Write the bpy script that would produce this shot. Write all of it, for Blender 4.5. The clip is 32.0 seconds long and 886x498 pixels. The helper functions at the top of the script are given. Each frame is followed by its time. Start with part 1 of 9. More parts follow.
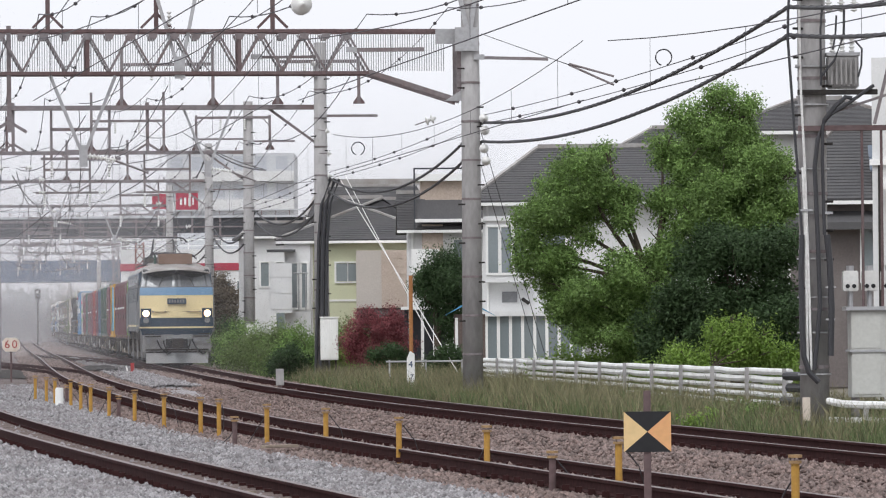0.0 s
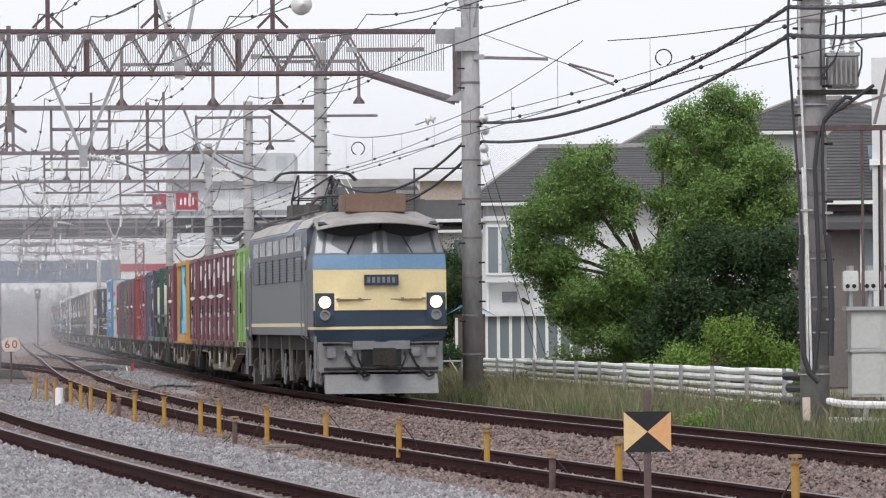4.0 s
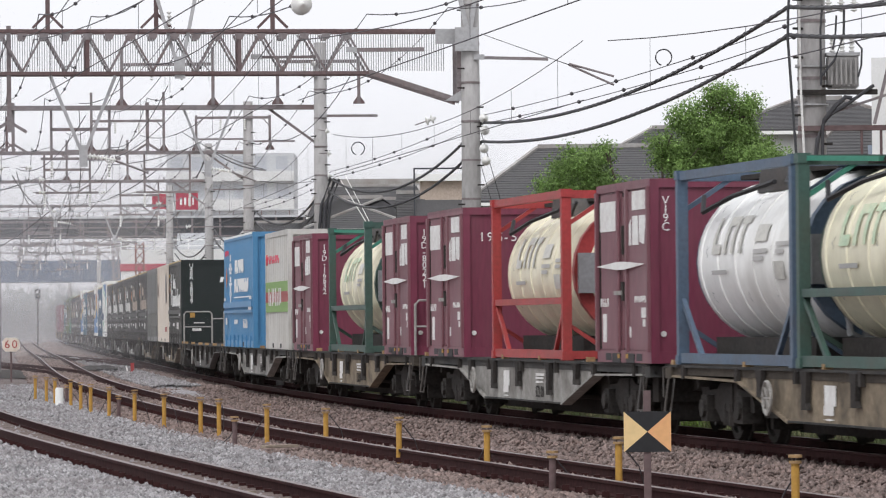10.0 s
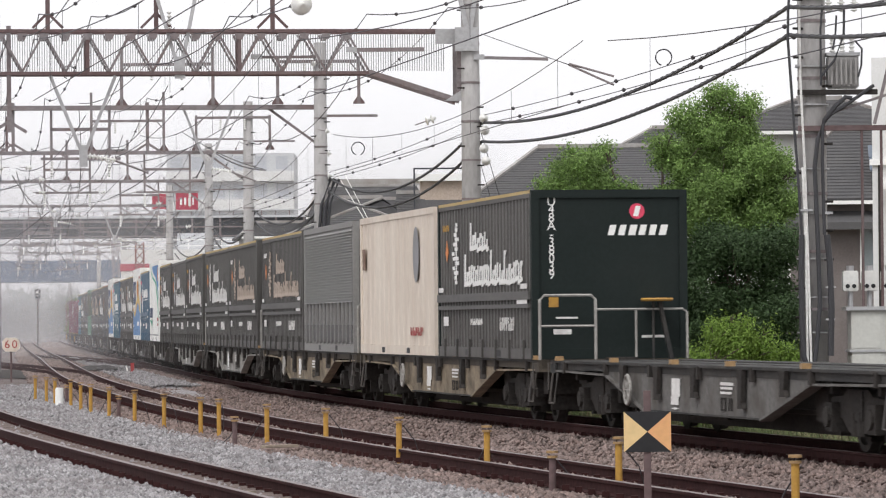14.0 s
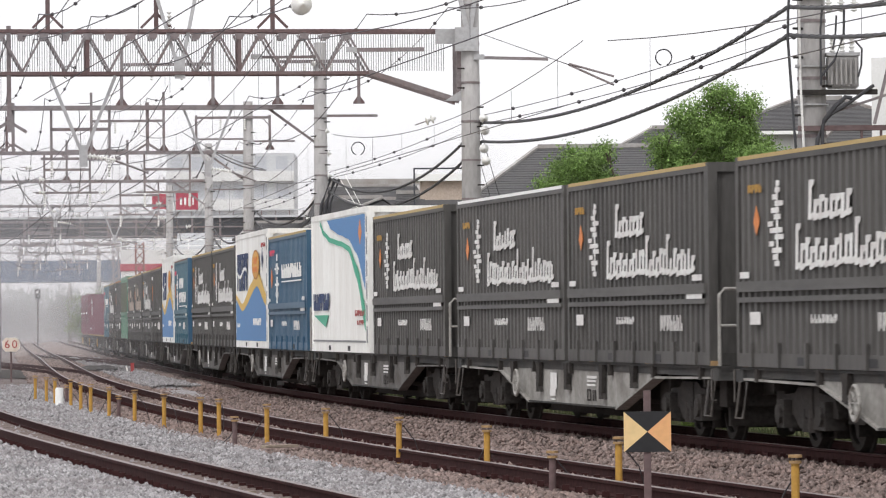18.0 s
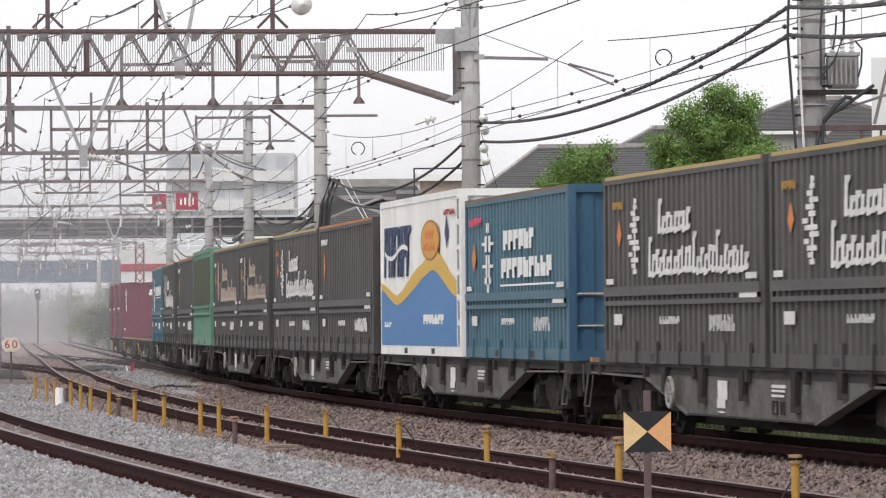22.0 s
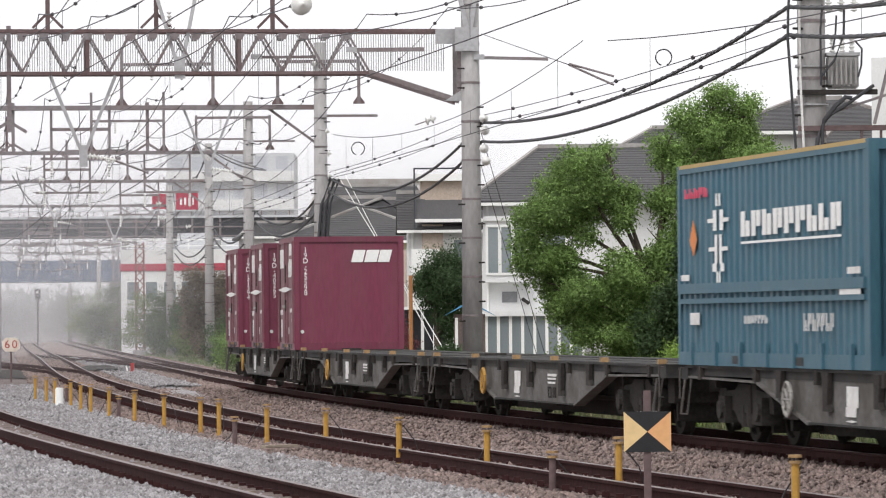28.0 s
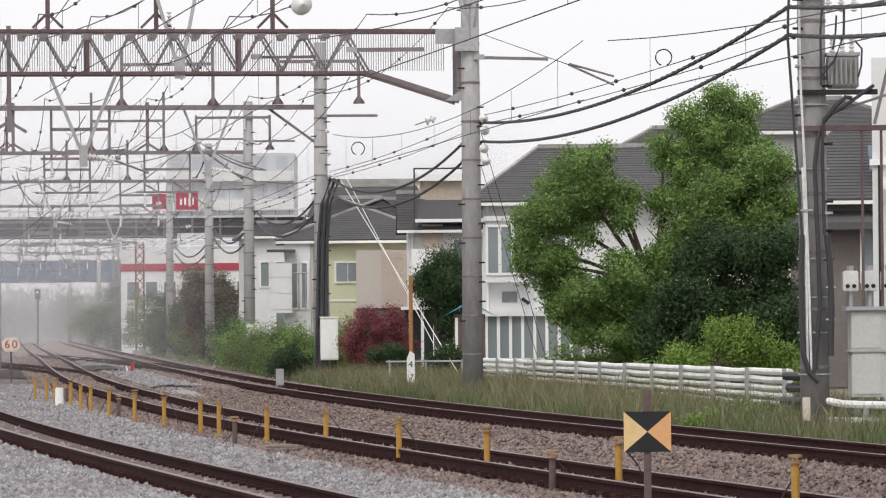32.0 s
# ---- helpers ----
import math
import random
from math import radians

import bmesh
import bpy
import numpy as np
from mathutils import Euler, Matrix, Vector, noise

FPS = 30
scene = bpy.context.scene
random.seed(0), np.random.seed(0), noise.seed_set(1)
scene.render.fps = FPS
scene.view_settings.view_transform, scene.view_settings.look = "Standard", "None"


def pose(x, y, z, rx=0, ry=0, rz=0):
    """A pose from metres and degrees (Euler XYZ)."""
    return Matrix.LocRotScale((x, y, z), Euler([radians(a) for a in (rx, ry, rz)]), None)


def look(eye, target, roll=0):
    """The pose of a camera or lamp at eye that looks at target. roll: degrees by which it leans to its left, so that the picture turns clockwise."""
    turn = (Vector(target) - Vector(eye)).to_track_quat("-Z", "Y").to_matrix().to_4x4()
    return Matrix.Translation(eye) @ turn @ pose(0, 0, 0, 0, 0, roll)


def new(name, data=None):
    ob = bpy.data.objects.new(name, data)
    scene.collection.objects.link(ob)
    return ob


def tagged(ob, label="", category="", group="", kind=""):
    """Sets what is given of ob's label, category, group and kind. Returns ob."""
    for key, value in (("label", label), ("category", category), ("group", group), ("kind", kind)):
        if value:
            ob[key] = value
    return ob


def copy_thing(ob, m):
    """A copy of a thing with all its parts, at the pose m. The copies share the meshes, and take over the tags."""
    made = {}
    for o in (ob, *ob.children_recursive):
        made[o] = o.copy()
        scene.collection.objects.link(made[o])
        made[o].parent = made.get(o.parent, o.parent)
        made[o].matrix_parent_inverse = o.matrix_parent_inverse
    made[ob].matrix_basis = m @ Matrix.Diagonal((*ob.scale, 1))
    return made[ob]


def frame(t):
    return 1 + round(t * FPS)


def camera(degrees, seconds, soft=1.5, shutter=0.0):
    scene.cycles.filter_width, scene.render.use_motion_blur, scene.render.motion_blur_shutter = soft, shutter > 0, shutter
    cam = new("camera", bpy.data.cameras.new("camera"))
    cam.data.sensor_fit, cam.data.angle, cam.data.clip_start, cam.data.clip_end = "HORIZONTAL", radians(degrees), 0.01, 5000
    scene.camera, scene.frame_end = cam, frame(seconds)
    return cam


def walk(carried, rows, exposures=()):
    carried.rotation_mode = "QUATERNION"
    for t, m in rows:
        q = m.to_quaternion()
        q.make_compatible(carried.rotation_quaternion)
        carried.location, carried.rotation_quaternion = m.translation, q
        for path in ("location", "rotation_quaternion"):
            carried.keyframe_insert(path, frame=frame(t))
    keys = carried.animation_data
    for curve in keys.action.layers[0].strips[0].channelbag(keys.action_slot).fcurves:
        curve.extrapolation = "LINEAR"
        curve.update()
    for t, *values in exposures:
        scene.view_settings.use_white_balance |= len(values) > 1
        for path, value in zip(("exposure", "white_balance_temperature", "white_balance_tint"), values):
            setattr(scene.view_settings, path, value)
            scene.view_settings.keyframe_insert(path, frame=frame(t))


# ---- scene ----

# ---------------------------------------------------------------- camera
EYE_H = 1.572
cam = camera(10.97, 32.0, soft=1.15, shutter=0.15)
EYE = look((0, 0, EYE_H), (0, 100, EYE_H + 1.5894), -0.505)
walk(cam, [(0.0, EYE), (32.0, EYE)], [(0.0, 0.0, 6220, 10), (3.0, 0.0, 6220, 10), (6.0, 0.03, 6220, 10), (9.0, 0.03, 6280, 10), (13.0, 0.02, 6400, 10), (14.0, 0.1, 6450, 10), (17.0, 0.18, 6450, 10), (18.0, 0.18, 6450, 10), (19.0, 0.08, 6450, 10), (20.0, -0.06, 6450, 10), (21.0, -0.04, 6450, 10), (22.0, 0.08, 6450, 10),
                                         (23.0, 0.06, 6450, 10), (24.0, 0.12, 6450, 10), (25.0, 0.18, 6450, 10), (28.0, 0.16, 6450, 10), (29.0, 0.18, 6450, 10), (30.0, 0.16, 6500, 10), (31.0, 0.04, 6500, 10), (32.0, 0.02, 6500, 10)])

# ---------------------------------------------------------------- light
world = bpy.data.worlds.new("world")
scene.world = world
world.use_nodes = True
wn = world.node_tree.nodes
wl = world.node_tree.links
sky = wn.new("ShaderNodeTexSky")
sky.sky_type = "NISHITA"
sky.sun_disc = False
sky.sun_elevation = radians(58)
sky.sun_rotation = radians(200)
sky.air_density, sky.dust_density, sky.ozone_density = 1.0, 6.0, 1.0
hsv = wn.new("ShaderNodeHueSaturation")
hsv.inputs["Saturation"].default_value = 0.12
wl.new(sky.outputs[0], hsv.inputs["Color"])
overcast = wn.new("ShaderNodeMix")
overcast.data_type = "RGBA"
overcast.inputs[0].default_value = 0.72
wl.new(hsv.outputs[0], overcast.inputs[6])
overcast.inputs[7].default_value = (9.0, 8.9, 9.1, 1)
wl.new(overcast.outputs[2], wn["Background"].inputs[0])
wn["Background"].inputs[1].default_value = 0.139
sun = new("sun", bpy.data.lights.new("sun", "SUN"))
sun.data.energy, sun.data.angle, sun.data.color = 1.4, radians(25), (1.0, 0.98, 0.95)
sun.matrix_world = look((0, 0, 60), (18, 40, 0))

# ---------------------------------------------------------------- mesh helpers
class Build:
    """Collects the points and faces of one mesh."""

    def __init__(self):
        self.v, self.f = [], []

    def add(self, verts, faces):
        n = len(self.v)
        self.v += [tuple(p) for p in verts]
        self.f += [tuple(i + n for i in q) for q in faces]
        return self

    def box(self, x0, x1, y0, y1, z0, z1):
        return self.add([(x0, y0, z0), (x1, y0, z0), (x1, y1, z0), (x0, y1, z0), (x0, y0, z1), (x1, y0, z1), (x1, y1, z1), (x0, y1, z1)],
                        [(3, 2, 1, 0), (4, 5, 6, 7), (0, 1, 5, 4), (1, 2, 6, 5), (2, 3, 7, 6), (3, 0, 4, 7)])

    def rod(self, p, q, r, n=6, r2=None):
        p, q, r = Vector(p), Vector(q), float(r)
        a = (q - p).normalized()
        u = a.cross(Vector((0, 0, 1)) if abs(a.z) < 0.9 else Vector((1, 0, 0))).normalized()
        w = a.cross(u)
        r2 = r if r2 is None else float(r2)
        ring = [(math.cos(2 * math.pi * (i + 0.5) / n), math.sin(2 * math.pi * (i + 0.5) / n)) for i in range(n)]
        vs = [p + r * (c * u + s * w) for c, s in ring] + [q + r2 * (c * u + s * w) for c, s in ring]
        return self.add(vs, [(i, (i + 1) % n, n + (i + 1) % n, n + i) for i in range(n)] + [tuple(range(n - 1, -1, -1)), tuple(range(n, 2 * n))])

    def bar(self, p, q, w, h):
        """A straight bar of rectangular section from p to q: w across, h upright."""
        p, q = Vector(p), Vector(q)
        a = (q - p).normalized()
        u = a.cross(Vector((0, 0, 1)) if abs(a.z) < 0.95 else Vector((0, 1, 0))).normalized()
        k = u.cross(a)
        vs = [e + x * u * w / 2 + y * k * h / 2 for e in (p, q) for x, y in ((-1, -1), (1, -1), (1, 1), (-1, 1))]
        return self.add(vs, [(3, 2, 1, 0), (4, 5, 6, 7), (0, 1, 5, 4), (1, 2, 6, 5), (2, 3, 7, 6), (3, 0, 4, 7)])

    def wire(self, pts, r, n=4):
        pts = [Vector(p) for p in pts]
        vs = []
        for i, p in enumerate(pts):
            a = (pts[min(i + 1, len(pts) - 1)] - pts[max(i - 1, 0)]).normalized()
            u = a.cross(Vector((0, 0, 1)) if abs(a.z) < 0.95 else Vector((1, 0, 0))).normalized()
            k = u.cross(a)
            vs += [p + r * (math.cos(2 * math.pi * j / n) * u + math.sin(2 * math.pi * j / n) * k) for j in range(n)]
        fs = [(i * n + j, i * n + (j + 1) % n, (i + 1) * n + (j + 1) % n, (i + 1) * n + j) for i in range(len(pts) - 1) for j in range(n)]
        return self.add(vs, fs + [tuple(range(n - 1, -1, -1)), tuple(range(len(vs) - n, len(vs)))])

    def prism(self, outline, axis, a, b):
        """An outline of (u, w) pairs pushed along an axis from a to b."""
        put = {"x": lambda u, w, d: (d, u, w), "y": lambda u, w, d: (u, d, w), "z": lambda u, w, d: (u, w, d)}[axis]
        n = len(outline)
        vs = [put(u, w, a) for u, w in outline] + [put(u, w, b) for u, w in outline]
        return self.add(vs, [(i, (i + 1) % n, n + (i + 1) % n, n + i) for i in range(n)] + [tuple(range(n - 1, -1, -1)), tuple(range(n, 2 * n))])

    def lathe(self, profile, origin, axis, n=20):
        """A profile of (along, radius) pairs turned about an axis through origin."""
        o, a = Vector(origin), Vector(axis).normalized()
        profile = [(float(d), float(r)) for d, r in profile]
        u = a.cross(Vector((0, 0, 1)) if abs(a.z) < 0.9 else Vector((1, 0, 0))).normalized()
        w = a.cross(u)
        vs = [o + a * d + r * (math.cos(2 * math.pi * j / n) * u + math.sin(2 * math.pi * j / n) * w) for d, r in profile for j in range(n)]
        m = len(profile)
        fs = [(i * n + j, i * n + (j + 1) % n, (i + 1) * n + (j + 1) % n, (i + 1) * n + j) for i in range(m - 1) for j in range(n)]
        return self.add(vs, fs + [tuple(range(n - 1, -1, -1)), tuple(range((m - 1) * n, m * n))])

    def mesh(self, name, smooth=False):
        me = bpy.data.meshes.new(name)
        me.from_pydata(self.v, [], self.f)
        bm = bmesh.new()
        bm.from_mesh(me)
        bmesh.ops.recalc_face_normals(bm, faces=bm.faces)
        bm.to_mesh(me)
        bm.free()
        if smooth:
            me.shade_smooth()
        return me


def part(name, b, material, parent=None, label="", smooth=False, edge=0.0):
    """One mesh object from a Build (or a ready mesh), under a thing or a part."""
    me = b.mesh(name, smooth) if isinstance(b, Build) else b
    if edge:
        bm = bmesh.new()
        bm.from_mesh(me)
        bmesh.ops.bevel(bm, geom=list(bm.edges), offset=edge, segments=2, affect="EDGES", clamp_overlap=True)
        bm.to_mesh(me)
        bm.free()
    if material and not me.materials:
        me.materials.append(material)
    ob = new(name, me)
    ob.parent = parent
    return tagged(ob, label)


def thing(name, label, category, group="", kind="", at=(0, 0, 0), rz=0.0):
    ob = new(name)
    ob.empty_display_size = 0.3
    ob.matrix_basis = pose(*at, 0, 0, rz)
    return tagged(ob, label, category, group, kind)


def soup(name, verts, faces):
    """A mesh from arrays: verts (n, 3), faces (m, 3 or 4)."""
    me = bpy.data.meshes.new(name)
    verts, faces = np.asarray(verts, np.float32), np.asarray(faces, np.int32)
    k = faces.shape[1]
    me.vertices.add(len(verts))
    me.vertices.foreach_set("co", verts.ravel())
    me.loops.add(faces.size)
    me.loops.foreach_set("vertex_index", faces.ravel())
    me.polygons.add(len(faces))
    me.polygons.foreach_set("loop_start", np.arange(0, faces.size, k, dtype=np.int32))
    me.update(calc_edges=True)
    return me


# ---------------------------------------------------------------- materials
def material(name, colour, rough=0.7, metal=0.0, vary=0.15, scale=3.0, dirt=None, dirt_amount=0.35, dirt_scale=0.8, bump=0.0, bump_scale=30.0,
             per_object=0.0, per_island=0.0, stretch=(1, 1, 1), spec=0.4):
    m = bpy.data.materials.new(name)
    m.use_nodes = True
    nt = m.node_tree
    nodes, link = nt.nodes, nt.links.new
    bs = nodes["Principled BSDF"]
    bs.inputs["Roughness"].default_value = rough
    bs.inputs["Metallic"].default_value = metal
    bs.inputs["Specular IOR Level"].default_value = spec
    co = nodes.new("ShaderNodeTexCoord")
    mp = nodes.new("ShaderNodeMapping")
    mp.inputs["Scale"].default_value = stretch
    link(co.outputs["Object"], mp.inputs[0])
    fine = nodes.new("ShaderNodeTexNoise")
    fine.inputs["Scale"].default_value = scale * 6
    fine.inputs["Detail"].default_value = 5
    link(mp.outputs[0], fine.inputs["Vector"])
    ramp = nodes.new("ShaderNodeMapRange")
    ramp.inputs[1].default_value, ramp.inputs[2].default_value = 0.3, 0.7
    ramp.inputs[3].default_value, ramp.inputs[4].default_value = 1 - vary, 1 + vary
    link(fine.outputs[0], ramp.inputs[0])
    value = ramp.outputs[0]
    for amount, kind in ((per_object, "ShaderNodeObjectInfo"), (per_island, "ShaderNodeNewGeometry")):
        if amount:
            inf = nodes.new(kind)
            r2 = nodes.new("ShaderNodeMapRange")
            r2.inputs[3].default_value, r2.inputs[4].default_value = 1 - amount, 1 + amount
            link(inf.outputs["Random" if kind.endswith("Info") else "Random Per Island"], r2.inputs[0])
            mu = nodes.new("ShaderNodeMath")
            mu.operation = "MULTIPLY"
            link(value, mu.inputs[0])
            link(r2.outputs[0], mu.inputs[1])
            value = mu.outputs[0]
    base = nodes.new("ShaderNodeMix")
    base.data_type = "RGBA"
    base.blend_type = "MULTIPLY"
    base.inputs[0].default_value = 1
    base.inputs[6].default_value = (*colour, 1)
    link(value, base.inputs[7])
    out = base.outputs[2]
    if dirt:
        big = nodes.new("ShaderNodeTexNoise")
        big.inputs["Scale"].default_value = dirt_scale
        big.inputs["Detail"].default_value = 6
        big.inputs["Roughness"].default_value = 0.65
        link(mp.outputs[0], big.inputs["Vector"])
        r3 = nodes.new("ShaderNodeMapRange")
        r3.inputs[1].default_value, r3.inputs[2].default_value = 0.42, 0.72
        r3.inputs[4].default_value = dirt_amount
        link(big.outputs[0], r3.inputs[0])
        mix = nodes.new("ShaderNodeMix")
        mix.data_type = "RGBA"
        link(r3.outputs[0], mix.inputs[0])
        link(out, mix.inputs[6])
        mix.inputs[7].default_value = (*dirt, 1)
        out = mix.outputs[2]
    link(out, bs.inputs["Base Color"])
    if bump:
        bn = nodes.new("ShaderNodeTexNoise")
        bn.inputs["Scale"].default_value = bump_scale
        bn.inputs["Detail"].default_value = 4
        link(mp.outputs[0], bn.inputs["Vector"])
        bp = nodes.new("ShaderNodeBump")
        bp.inputs["Strength"].default_value = min(1.0, bump)
        bp.inputs["Distance"].default_value = 0.03
        link(bn.outputs[0], bp.inputs["Height"])
        link(bp.outputs[0], bs.inputs["Normal"])
    return m


def glow(name, colour, strength):
    m = bpy.data.materials.new(name)
    m.use_nodes = True
    bs = m.node_tree.nodes["Principled BSDF"]
    bs.inputs["Base Color"].default_value = (*colour, 1)
    bs.inputs["Emission Color"].default_value = (*colour, 1)
    bs.inputs["Emission Strength"].default_value = strength
    return m


def leafy(name, colour, spread=0.45):
    """Leaves: a matt surface that lets some light through."""
    m = material(name, colour, 0.6, vary=0.3, per_island=spread, scale=0.35, spec=0.25)
    nodes, link = m.node_tree.nodes, m.node_tree.links.new
    bs = nodes["Principled BSDF"]
    tr = nodes.new("ShaderNodeBsdfTranslucent")
    link(bs.inputs["Base Color"].links[0].from_socket, tr.inputs["Color"])
    mx = nodes.new("ShaderNodeMixShader")
    mx.inputs[0].default_value = 0.3
    link(bs.outputs[0], mx.inputs[1])
    link(tr.outputs[0], mx.inputs[2])
    link(mx.outputs[0], nodes["Material Output"].inputs["Surface"])
    return m


